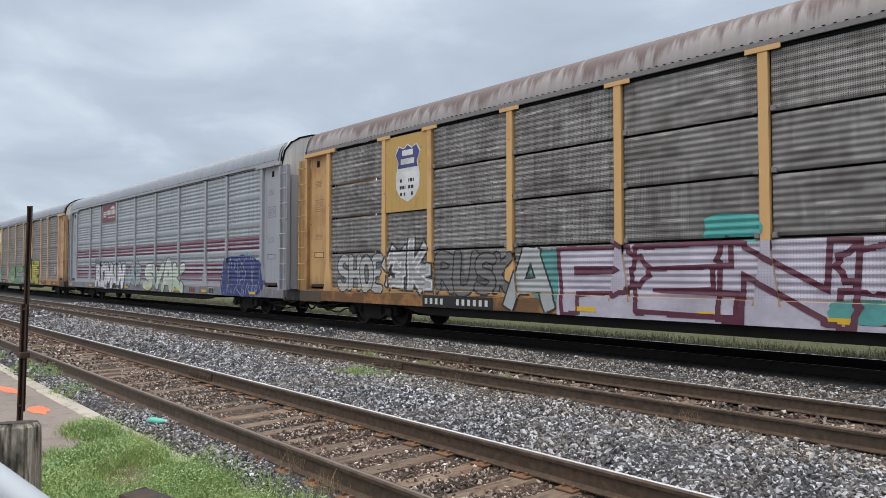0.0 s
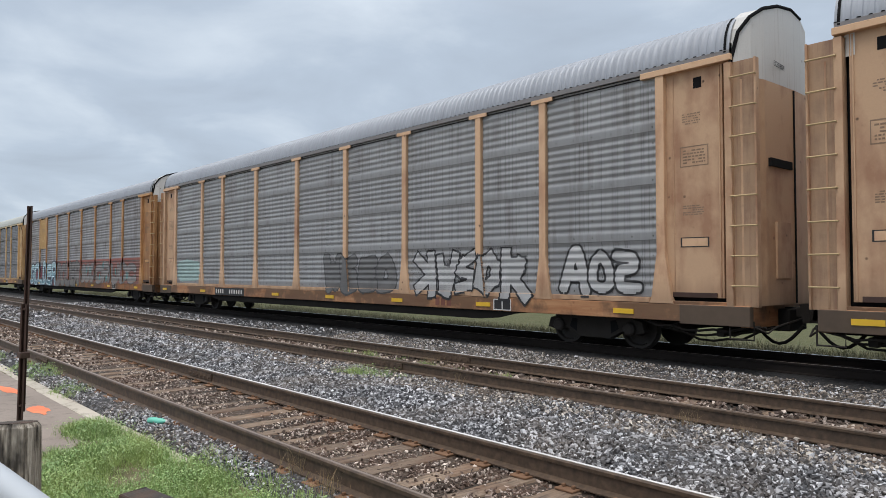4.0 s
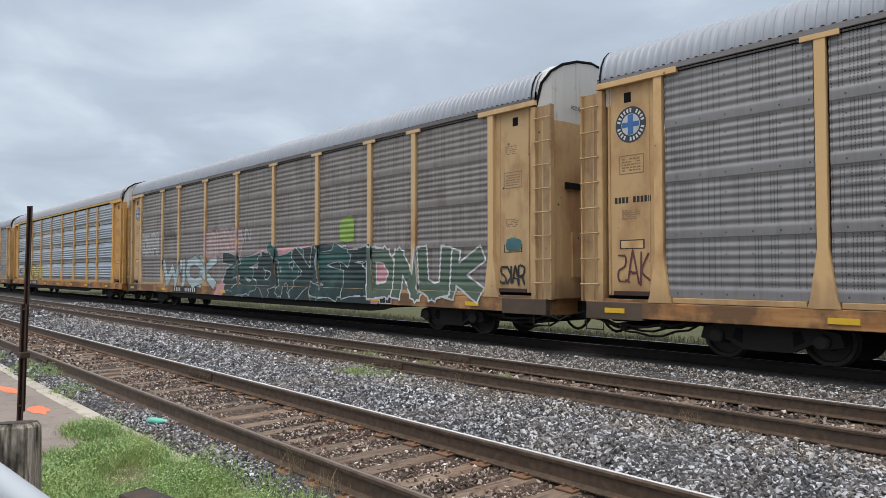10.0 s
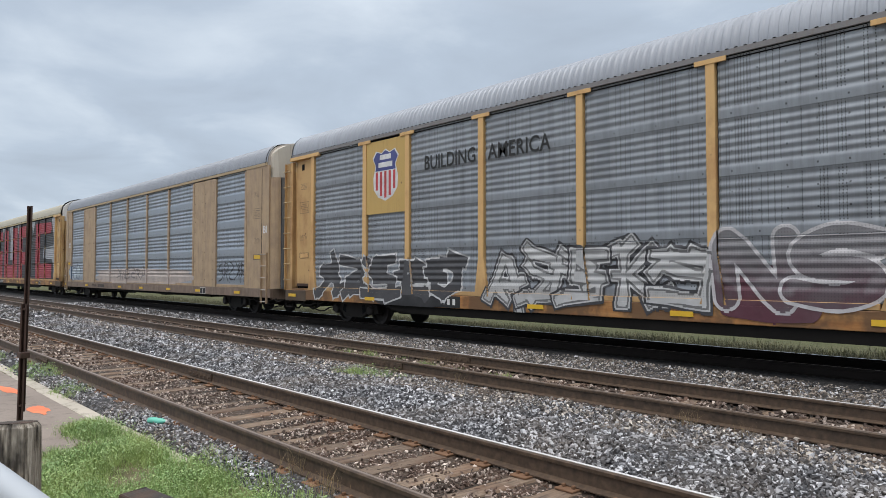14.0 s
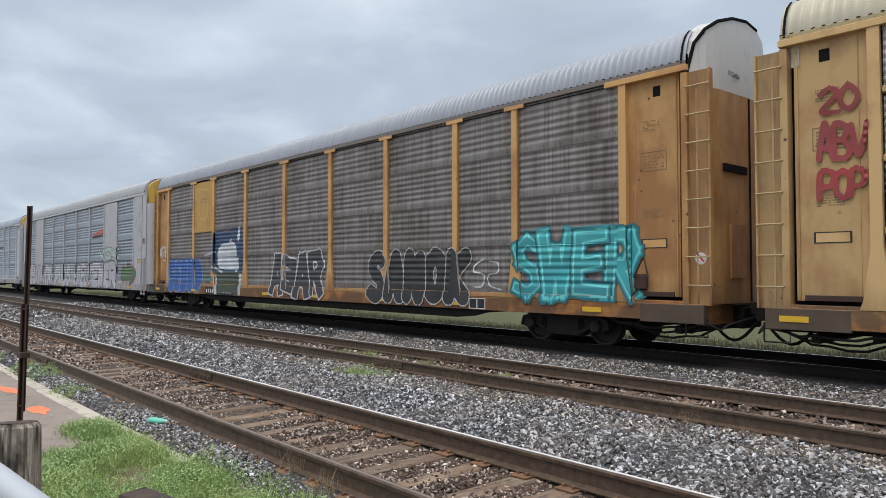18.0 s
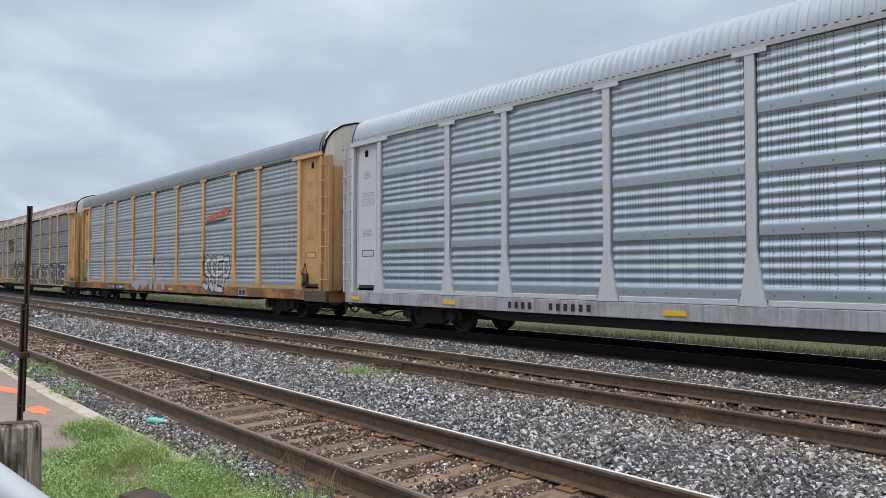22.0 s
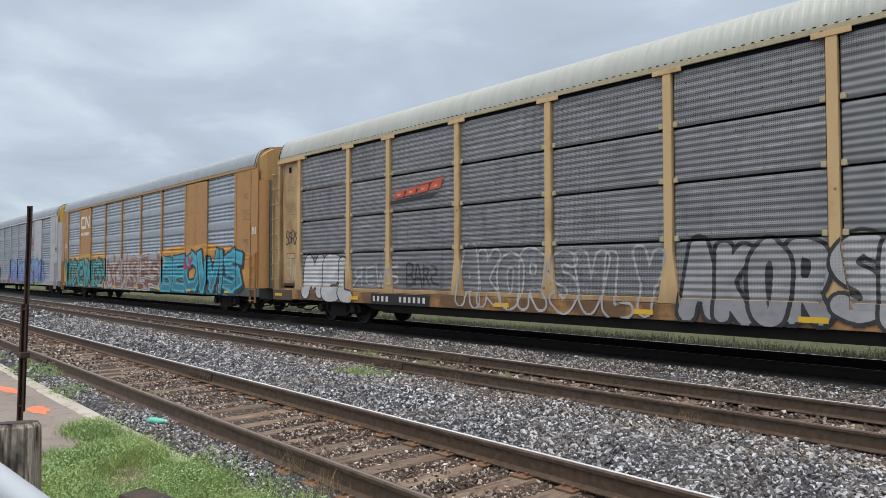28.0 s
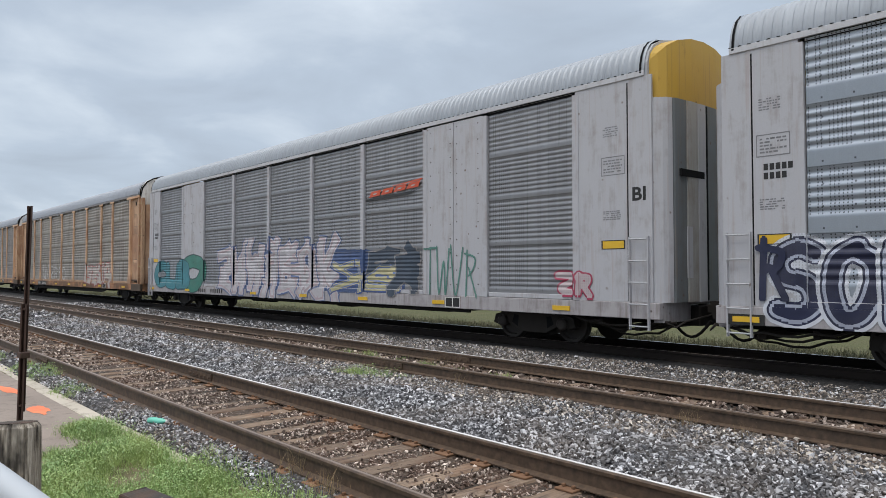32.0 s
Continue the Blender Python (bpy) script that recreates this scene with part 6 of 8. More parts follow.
    for b in range(9):
        a0, a1 = posts[b] + 0.118, posts[b + 1] - 0.118
        if bi and b in (1, 7):
            pl = Shape().box(posts[b] + 0.085, (posts[b] + posts[b + 1]) / 2 - 0.008, SIDE + 0.016, SIDE + 0.06, 0.98, 5.33)
            part("plain_panel", pl, post_m, car)
            pl = Shape().box((posts[b] + posts[b + 1]) / 2 + 0.008, posts[b + 1] - 0.085, SIDE + 0.016, SIDE + 0.06, 0.98, 5.33)
            part("plain_panel", pl, post_m, car)
            bolts = part("panel_bolts", shared("bolts%.2f" % (posts[b + 1] - posts[b]), lambda: panel_bolts(posts[b + 1] - posts[b])), M_RUSTPOLE, car, at=(posts[b], 0, 0))
            tagged(bolts, "small rusty bolt heads in a plain panel", kind="stuff")
            continue
        if bi:
            a0, a1 = posts[b] + 0.10, posts[b + 1] - 0.10
        for ti, (t0, t1) in enumerate(TIERS):
            if skip and b == skip[0] and ti >= 2:
                continue
            w, h = round(a1 - a0, 3), t1 - t0
            more, *form = sheet_form(spec)
            me = shared((kind, more, *form, w, ti), lambda: ribbed_sheet(w, h + more, *form))
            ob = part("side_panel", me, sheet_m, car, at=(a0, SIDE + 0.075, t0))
            ob.rotation_euler = (radians(rnd.uniform(-0.05, 0.05)), 0, radians(rnd.uniform(-0.04, 0.04)))
        if kind == "B" or spec["holes"] == "bands":
            br = shared("bracket", lambda: Shape().box(-0.045, 0.045, -0.012, 0.05, -0.05, 0.05, 0.008).mesh("clip"))
            for z in (2.18, 3.27, 4.31):
                for x in (a0 + 0.03, a1 - 0.03):
                    part("clip", br, edge_m, car, at=(x, SIDE + 0.035, z))
    if skip:
        b, what, pc = skip
        z0 = 3.22
        pm = painted_steel("placard_paint", pc, amount=spec.get("rust", 0.3))
        pl = part("placard", Shape().box(posts[b] + 0.09, posts[b + 1] - 0.09, SIDE + 0.02, SIDE + 0.06, z0, 5.30), pm, car, "flat painted sign panel")
        if what:
            mx, w = (posts[b] + posts[b + 1]) / 2, 0.50 if what != "flag" else 0.62
            emblem(what, pl, spec.get("sign_box", (mx - w, mx + w, 3.72 if what != "flag" else 3.9, 5.06)), SIDE + 0.02)
    # posts with caps
    for i, p in enumerate(posts):
        po = part("side_post", shared("post" + str(not bi), lambda: post_mesh(not bi)), post_m, car, at=(p, 0, 0))
        if spec.get("cap", True) and not bi and 0 < i < 9:
            part("post_cap", shared("cap", lambda: Shape().box(-0.30, 0.30, SIDE - 0.012, SIDE + 0.02, 5.285, 5.375, 0.004).mesh("post_cap")), post_m, po)
    for b in range(9):
        if bi and b in (1, 7):
            continue
        me = shared(("chord", round(posts[b + 1] - posts[b], 2), bi), lambda: Shape().box(0.12 if bi else 0.26, posts[b + 1] - posts[b] - (0.12 if bi else 0.26), SIDE + 0.022, SIDE + 0.09, 0.985, 1.085, 0.006).mesh("bottom_rail"))
        part("bottom_rail", me, post_m, car, at=(posts[b], 0, 0))
        # black strip that stands for the shade in the gap below the roof
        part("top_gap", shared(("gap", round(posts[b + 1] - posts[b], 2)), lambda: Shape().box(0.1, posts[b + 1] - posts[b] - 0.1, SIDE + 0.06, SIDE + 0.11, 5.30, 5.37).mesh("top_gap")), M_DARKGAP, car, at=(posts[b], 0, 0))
    # ends
    for front in (False, True):
        fx = (lambda a, b: (PITCH - b, PITCH - a)) if front else (lambda a, b: (a, b))
        tag = "f" if front else "r"
        if front and not long_roof:
            part("end_rim", shared("rim" + tag + str(bool(spec.get("corner"))), lambda: crown_rim(front, 0.22 if spec.get("corner") else 0.0)), hood_m if spec.get("corner") else M_DARKGAP, car, "" if spec.get("corner") else "black rubber rim of the end door")
        part("roof_seam", shared("seam" + tag, lambda: seam_mesh(front)), M_DARKGAP, car, "black rubber roof seam")
        if bi:
            a, b = fx(0.70, 2.0 if not front else PITCH - posts[9])
            side_end = part("end_side", Shape().box(a, b, SIDE + 0.016, SIDE + 0.07, 0.98, 5.37), post_m, car)
            m = 1.22
            sa, sb = fx(m, m + 0.025)
            part("seam", Shape().box(sa, sb, SIDE + 0.011, SIDE + 0.03, 1.0, 5.3), M_DARKGAP, side_end)
            la = fx(0.78, 1.18)[0]
            low = part("ladder", Shape().box(la - 0.01, la + 0.012, SIDE - 0.055, SIDE + 0.016, 0.45, 2.25).box(la + 0.40, la + 0.422, SIDE - 0.055, SIDE + 0.016, 0.45, 2.25), post_m, car)
            for k in range(5):
                part("rung", shared("rung0.4", lambda: rung_mesh(0.4)), hood_m, low, at=(la, SIDE - 0.06, 0.52 + 0.42 * k))
        else:
            inner = (posts[0] if not front else PITCH - posts[9]) - 0.085
            a, b = fx(1.03, inner)
            pan = part("end_panel", Shape().box(a, b, -1.42, -1.36, 1.10, 5.33), end_m, car)
            # plate set proud, its black standing for the shade inside a hole
            na, nb = fx(1.42, 1.58)
            part("panel_notch", Shape().box(na, nb, -1.424, -1.41, 4.93, 5.13), M_DARKGAP, pan, "black plate in place of a notch in the panel")
            na, nb = fx(1.16, inner - 0.12)
            part("door_track", Shape().box(na, nb, -1.45, -1.41, 1.10, 1.19, 0.004), M_RUSTPOLE, pan, "rusty bottom door track")
            na, nb = fx(1.07, 1.095)
            part("panel_fold", Shape().box(na, nb, -1.445, -1.41, 1.12, 5.26, 0.004), end_m, pan)
            na, nb = fx(inner - 0.16, inner - 0.145)
            part("panel_fold", Shape().box(na, nb, -1.432, -1.41, 1.12, 5.26, 0.003), end_m, pan)
            # added black sheet keeps the gap behind the end panel dark
            ga, gb = fx(0.90, inner)
            part("end_lining", Shape().box(ga, gb, -1.27, -1.20, 0.98, 5.33), M_DARKGAP, car, "black sheet in place of the shaded gap behind the end panel")
            a2, b2 = fx(0.82, 2.62)
            part("end_canopy", shared("canopy" + tag, lambda: Shape().box(a2, b2, SIDE - 0.02, -1.2, 5.28, 5.395, 0.006).mesh("end_canopy")), post_m, car)
            la, lb = fx(0.42, 0.90)
            lad = part("ladder_bay", shared("bay" + tag, lambda: Shape().box(la, lb, -1.43, -1.40, 0.96, 5.25).mesh("ladder_bay")), painted_steel("bay_paint", dim(spec["end"], 0.75), wear=(0.12, 0.05, 0.04), amount=spec.get("rust", 0.3) + 0.45), car, "weathered ladder recess")
            ra, rb = fx(0.83, 0.955)
            part("ladder_rail", shared("railin" + tag, lambda: Shape().box(ra, rb, -1.515, -1.31, 0.96, 5.25, 0.006).mesh("ladder_rail")), end_m, lad)
            ca, cb = fx(0.40, 0.435)
            part("ladder_rail", shared("railout" + tag, lambda: Shape().box(ca, cb, -1.50, -1.36, 0.96, 5.25, 0.006).mesh("ladder_rail")), end_m, lad)
            pa, pb = fx(0.435, 0.83)
            for k in range(8):
                part("rung", shared("rung0.44", lambda: rung_mesh(0.45)), spec.get("rung", M_RUNG), lad, at=(pa - 0.02, -1.535, 1.32 + 0.52 * k))
            if index in (11, 12, 8) and front:
                sa, sb = fx(0.52, 0.74)
                disc = [(0.5 + 0.5 * math.cos(i * math.pi / 9), 0.5 + 0.5 * math.sin(i * math.pi / 9)) for i in range(18)]
                stk = decal("sticker", flat(disc), (sa, sb, 1.70, 1.92), -1.434, M_MARK_W, lad, "round white sticker with a red stroke")
                decal("sticker_stroke", flat([(0.2, 0.75), (0.3, 0.85), (0.82, 0.28), (0.72, 0.18)]), (sa, sb, 1.70, 1.92), -1.437, paint((0.5, 0.04, 0.05), False), stk)
            sa, sb = fx(0.50, 0.92)
            part("step", shared("stirrup" + tag, lambda: Shape().bent([(sa, -1.46, 0.72), (sa, -1.46, 0.40), (sb, -1.46, 0.40), (sb, -1.46, 0.72)], 0.02, 6).mesh("step")), M_TRUCK, car, "bent iron stirrup step")
            ka, kb = fx(0.95, 2.1)
            part("end_step", Shape().box(ka, kb, -1.50, -1.30, 0.97, 1.03, 0.006), sill_m, car)
            if front and index in (6, 12, 15, 18):
                hb = part("hand_brake", Shape().box(PITCH - 2.0, PITCH - 1.72, -1.50, -1.42, 1.22, 1.52, 0.03), M_RUSTPOLE, car, "rusty hand brake gear box")
                part("brake_handle", Shape().bent([(PITCH - 1.98, -1.53, 1.46), (PITCH - 1.75, -1.53, 1.85), (PITCH - 1.66, -1.53, 1.50), (PITCH - 1.70, -1.53, 1.25)], 0.018, 6), M_RUSTPOLE, hb)
                part("brake_chain", Shape().bent([(PITCH - 1.86, -1.52, 1.25), (PITCH - 2.02, -1.5, 1.12), (PITCH - 2.3, -1.5, 1.2)], 0.02, 6), M_RUSTPOLE, hb)
        dx = (lambda x: PITCH - x) if front else (lambda x: x)
        if bi:
            grey, pale = painted_steel("door_leaf_grey", (0.16, 0.175, 0.185), wear=(0.15, 0.11, 0.08), amount=0.7), painted_steel("door_leaf_pale", (0.42, 0.41, 0.39), wear=(0.20, 0.14, 0.09), amount=0.8)
            door = part("end_door", shared("leafa" + tag, lambda: door_leaf(front, -1.46, -1.16)), post_m, car, "folding end door in upright leaves")
            for y0, y1, dm in ((-1.14, -0.76, grey), (-0.74, -0.36, pale), (-0.34, -0.04, end_m), (-0.02, 0.40, grey), (0.42, 1.44, pale)):
                part("door_leaf", shared("leaf%s%.2f" % (tag, y0), lambda: door_leaf(front, y0, y1)), dm, door)
        else:
            door = part("end_door", shared("door" + tag, lambda: end_plate(front, 0.98, 4.92, False)), end_m, car)
        top = part("door_top", shared("doortop%s%d%d" % (tag, long_roof, bool(spec.get("corner"))), lambda: crown_mesh(long_roof, 0.22 if spec.get("corner") else 0.0) if front else end_plate(False, 4.93, 6.1, True, 0.42)), painted_steel("door_top_paint", spec.get("corner", (0.60, 0.585, 0.56)), amount=0.3), car)
        if front and long_roof:
            part("door_rubber", shared("rubber", door_rubber), M_DARKGAP, top, "black rubber edge of the door top")
        if front and not bi:
            v, f = shared("excess", lambda: lettering("EXCESS HEIGHT CAR", 0.02))
            lo, hi = v.min(0), v.max(0)
            words = Shape()
            for p in v:
                u, q = (p[0] - lo[0]) / (hi[0] - lo[0]), (p[1] - lo[1]) / (hi[1] - lo[1])
                words.v.append((PITCH - 0.405 + 0.05 * (0.5 - u), -0.80 + 0.72 * u, 5.22 + 0.10 * q))
            words.f = list(f)
            part("lettering", words, M_MARK_K, top, "small black painted words")
        part("door_slot", shared("slot" + tag, lambda: Shape().box(min(dx(0.36), dx(0.42)), max(dx(0.36), dx(0.42)), -1.0, -0.12, 3.42, 3.56).mesh("door_slot")), M_DARKGAP, door, "black slot across the end door")
        part("door_slot", shared("slotb" + tag, lambda: Shape().box(min(dx(0.37), dx(0.43)), max(dx(0.37), dx(0.43)), -0.78, -0.20, 1.45, 2.45).mesh("door_flap")), end_m, door, "raised door flap")
        part("door_split", shared("split" + tag, lambda: Shape().box(min(dx(0.36), dx(0.40)), max(dx(0.36), dx(0.40)), -0.02, 0.02, 1.0, 4.9).mesh("door_split")), M_DARKGAP, door, "dark rubber seal between the doors")
        part("uncoupling_lever", shared("lever" + tag, lambda: Shape().bent([(dx(0.5), -1.42, 0.62), (dx(0.34), -1.30, 0.52), (dx(0.30), -1.05, 0.62), (dx(0.30), -0.15, 0.70), (dx(0.12), -0.08, 0.78)], 0.018, 6).mesh("uncoupling_lever")), M_TRUCK, car)
        part("coupler", shared("coupler", coupler_mesh), M_TRUCK, car, at=(PITCH, 0, 0) if front else None).rotation_euler = (0, 0, math.pi if front else 0)
        ua, ub = fx(0.35, 2.7)
        part("draft_sill", shared("draft" + tag, lambda: Shape().box(ua, ub, -0.38, 0.38, 0.50, 0.90, 0.02).mesh("draft_sill")), M_BLACK, car)
        for bx0, bx1, bz in ((1.15, 1.30, 0.40), (2.05, 2.16, 0.46)):
            ba, bb = fx(bx0, bx1)
            part("brake_beam", shared("beam%s%.2f" % (tag, bx0), lambda: Shape().box(ba, bb, -1.22, 1.22, bz, bz + 0.15, 0.015).mesh("brake_beam")), M_TRUCK, car)
        for pz, dp, py in ((0.60, 0.20, -1.1), (0.58, 0.30, -0.8), (0.62, 0.12, -1.32)):
            pipe = [(dx(0.45 + 0.28 * i), py, pz - dp * math.sin(math.pi * i / 8) + 0.03 * math.sin(i * 2.4)) for i in range(9)]
            part("brake_pipe", shared("pipe%s%.2f" % (tag, py), lambda: Shape().bent(pipe, 0.024, 6).mesh("brake_pipe")), M_TRUCK, car)
        if not bi and spec["end"][0] > 1.8 * spec["end"][2] and spec.get("rust", 0.3) > 0.15:
            ea, eb = fx(0.54, 1.85)
            part("end_sill", shared("esill" + tag, lambda: Shape().box(ea, eb, -1.522, -1.38, 0.62, 0.968, 0.008).mesh("end_sill")), M_ENDSILL, car, "sooty brown end sill")
        part("air_hose", shared("hose" + tag, lambda: hose_mesh(front)), M_BLACK, car)
        # markings on the end panel
        y = SIDE + 0.016 if bi else -1.42
        fa, fb = fx(1.30, 1.86)
        part_m = paint(dim(spec["end"], 0.42), False)
        st = decal("stencil_box", outline_box(0.05), (fa, fb, 3.50, 3.88), y - 0.003, part_m, car, "black stencilled data box")
        for sb in ((fa + 0.06, fb - 0.06, 3.55, 3.83), (fa + 0.05, fb - 0.15, 4.28, 4.5), (fa + 0.05, fb - 0.1, 2.60, 2.8)):
            tagged(decal("stencil_note", blocks(5, index + int(sb[2] * 9)), sb, y - 0.003, part_m, st), kind="stuff")
        yl = decal("warning_plate", flat([(0, 0), (1, 0), (1, 1), (0, 1)]), (fa, fb, 2.02, 2.2), y - 0.003, M_REFLECT if bi else post_m, car, "small yellow notice plate")
        decal("plate_frame", outline_box(0.09), (fa, fb, 2.02, 2.2), y - 0.005, M_MARK_K, yl)
        if spec.get("end_mark") and not front:
            bar_row("character_bar", [1, 1, 1, 1, 0, 1, 1, 1, 1, 1], (1.18, 2.02, 2.93, 3.05), y - 0.004, M_MARK_K, car)
        if bi and not front:
            for ci in range(9):
                decal("character_bar", flat([(0, 0), (1, 0), (1, 1), (0, 1)]), (1.42 + 0.1 * (ci % 5), 1.495 + 0.1 * (ci % 5), 3.12 if ci > 4 else 3.27, 3.23 if ci > 4 else 3.38), y - 0.004, M_MARK_K if spec["end"][2] > 0.3 else M_MARK_W, car)
        if bi and front:
            v, f = shared("two_words", lambda: lettering("BI", 0.03))
            lo, hi = v.min(0), v.max(0)
            sh = Shape().add([((p[0] - lo[0]) / (hi[0] - lo[0]), 0, (p[1] - lo[1]) / (hi[1] - lo[1])) for p in v], f)
            decal("lettering", sh, (PITCH - 1.13, PITCH - 0.83, 2.95, 3.22), y - 0.004, M_MARK_W if spec["end"][2] < 0.3 else M_MARK_K, car, "two stencilled letters")
    # running gear
    for tx in (4.05, PITCH - 4.05):
        tr = part("truck", shared("bolster", lambda: fix_normals(Shape().box(-0.2, 0.2, -1.0, 1.0, 0.42, 0.66, 0.02).tube((0, 0, 0.6), (0, 0, 0.9), 0.25, 12).mesh("truck"))), M_TRUCK, car, "sooty four-wheel truck", at=(tx, 0, 0))
        for sd in (-1, 1):
            fr = part("side_frame", shared("sf%d" % sd, lambda: frame_mesh(sd)), M_TRUCK, tr)
            part("spring_nest", shared("sp%d" % sd, lambda: spring_mesh(sd)), M_TRUCK, tr)
        for ax in (-0.89, 0.89):
            part("bearing_cap", shared("cap_bearing", lambda: Shape().lathe([(-0.03, 0.02), (-0.03, 0.10), (0.0, 0.135), (0.09, 0.135)], 16).mesh("bearing_cap")), M_BEARING, tr, at=(ax, -1.19, 0.42))
        part("frame_window", shared("fwin", lambda: Shape().prism([(-0.62, 0.40), (-0.44, 0.30), (-0.42, 0.56), (-0.55, 0.58)], -1.126, -1.11).mesh("frame_window")), M_DARKGAP, tr)
        part("frame_window", shared("fwin2", lambda: Shape().prism([(0.44, 0.30), (0.62, 0.40), (0.55, 0.58), (0.42, 0.56)], -1.126, -1.11).mesh("frame_window")), M_DARKGAP, tr)
        for k, ax in enumerate((-0.89, 0.89)):
            w = part("wheelset", shared("wheelset", wheelset_mesh), M_WHEEL, tr, at=(ax, 0, 0.418))
            WHEELS[k].append(w)
    # sill markings: reflectors, car marks, stencils
    rm = shared("reflector", lambda: Shape().box(-0.23, 0.23, -0.02, 0.0, -0.048, 0.048).mesh("reflector"))
    for x in spec.get("tape", (1.1, 5.3, 8.3, 11.6, 15.0, 18.3, 21.6, 25.6)):
        if spec.get("mark", (6.6, 0))[0] - 0.5 < x < spec.get("mark", (6.6, 0))[0] + 2.9:
            continue
        ref = part("reflector", rm, M_REFLECT, car, at=(x + (0.0 if spec.get("backed") else rnd.uniform(-0.2, 0.2)), SIDE - (0.016 if spec.get("backed") else -0.004), 0.76 if spec.get("backed") else 0.80))
        if spec.get("backed"):
            part("backing", shared("backing", lambda: Shape().box(-0.31, 0.31, -0.012, 0.005, -0.10, 0.085).mesh("backing")), M_MARK_K, ref, "black backing patch")
    x0, z0 = (spec.get("mark", (6.6, 0.70))[0], 0.70)
    cells = [1, 1, 2, 1, 0, 0, 1, 2, 1, 2, 1, 2]
    if spec.get("mark_plate", True):
        bg = decal("mark_plate", flat([(0, 0), (1, 0), (1, 1), (0, 1)]), (x0 - 0.08, x0 + 2.5, z0 - 0.03, z0 + 0.26), SIDE + 0.002, M_MARK_K, car, "black marking plate")
        cell = shared("cellbar", lambda: Shape().add([(0.02, 0, 0.02), (0.12, 0, 0.02), (0.12, 0, 0.17), (0.02, 0, 0.17)], [(0, 1, 2, 3)]).mesh("character_bar"))
        for ci, cv in enumerate(cells):
            if cv:
                part("character_bar", cell, M_MARK_W, bg, at=(x0 + 0.2 * ci, SIDE - 0.001, z0 + 0.02))
    else:
        cell = shared("cellbar", lambda: Shape().add([(0.02, 0, 0.02), (0.12, 0, 0.02), (0.12, 0, 0.17), (0.02, 0, 0.17)], [(0, 1, 2, 3)]).mesh("character_bar"))
        for ci, cv in enumerate(cells):
            if cv:
                part("character_bar", cell, M_MARK_W if spec.get("mark_white") else M_MARK_K, car, at=(x0 + 0.2 * ci, SIDE - spec.get("mark_lift", 0.006), z0 + 0.02))
    sx = spec.get("stencil", 22.0)
    bx = decal("stencil_plate", flat([(0, 0), (1, 0), (1, 1), (0, 1)]), (sx, sx + 0.56, 0.68, 0.94), SIDE + 0.002, M_MARK_K, car, "black inspection stencil with white frame")
    decal("plate_frame", outline_box(0.08), (sx, sx + 0.56, 0.68, 0.94), SIDE - 0.001, M_MARK_W, bx)
    decal("plate_frame", flat([(0.47, 0), (0.53, 0), (0.53, 1), (0.47, 1)]), (sx, sx + 0.56, 0.68, 0.94), SIDE - 0.001, M_MARK_W, bx)
    if spec.get("lessor", True):
        bar_row("character_bar", [1, 1, 2], (19.9, 20.55, 0.72, 0.92), SIDE - 0.001, paint((0.16, 0.05, 0.03), False), car, "dark red character-sized bar")
    for what, bx in spec.get("emblems", ()):
        if what == "roundel":
            emblem(what, car, bx, -1.42)
            continue
        emblem(what, car, bx, SIDE + 0.014 if what == "noodle" or (what == "slogan" and bx[1] != 1) else face_y(spec))
    for st in spec.get("stripes", ()):
        part("stripe", on_side((posts[0] + 0.1, posts[9] - 0.1, st[0], st[1]), dict(spec, posts=[], flare=False), 0.003), paint(st[2]), car, "painted maroon stripe")
    for j, it in enumerate(ART[index]):
        spray(car, spec, it, index * 50 + j)
    return car


def far_side_mesh():
    s = Shape()
    prof = []
    z = 1.0
    while z < 5.28:
        prof += [(z, 0.0), (z + 0.06, 0.0), (z + 0.09, 0.03), (z + 0.15, 0.03)]
        z += 0.18
    prof.append((5.44, 0.0))
    k = len(prof)
    vs = [(x, 1.46 + d, q) for x in (0.7, PITCH - 0.7) for q, d in prof]
    return fix_normals(s.add(vs, [(i, i + 1, k + i + 1, k + i) for i in range(k - 1)]).mesh("far_side_wall"))


def seam_mesh(front):
    s = Shape()
    vs, fs = [], []
    k = len(ROOF)
    for x, sc in ((0.90, 1.018), (0.945, 1.018)):
        for y, z in ROOF:
            vs.append((PITCH - x if front else x, y * sc, z + 0.022))
    return fix_normals(s.add(vs, [(j, k + j, k + j + 1, j + 1) for j in range(k - 1)]).mesh("roof_seam"))


WHEELS = ([], [])
# ------------------------------------------------ the cars, from the first to pass to the last
GREY_DIRTY = dict(sheet=(0.335, 0.335, 0.34), dirt=(0.185, 0.168, 0.158))
GREY_BROWN = dict(sheet=(0.31, 0.285, 0.27), dirt=(0.17, 0.14, 0.12))
GREY_BLUE = dict(sheet=(0.325, 0.35, 0.38), dirt=(0.20, 0.21, 0.225))
SILVER = dict(sheet=(0.55, 0.605, 0.67), dirt=(0.29, 0.315, 0.345))
LIGHT = dict(sheet=(0.42, 0.465, 0.525), dirt=(0.25, 0.275, 0.30))
ROOF_GREY, ROOF_WHITE, ROOF_CREAM = (0.325, 0.345, 0.38), (0.37, 0.40, 0.435), (0.47, 0.475, 0.43)
W, K, G = (0.66, 0.66, 0.67), (0.018, 0.018, 0.02), (0.22, 0.22, 0.225)


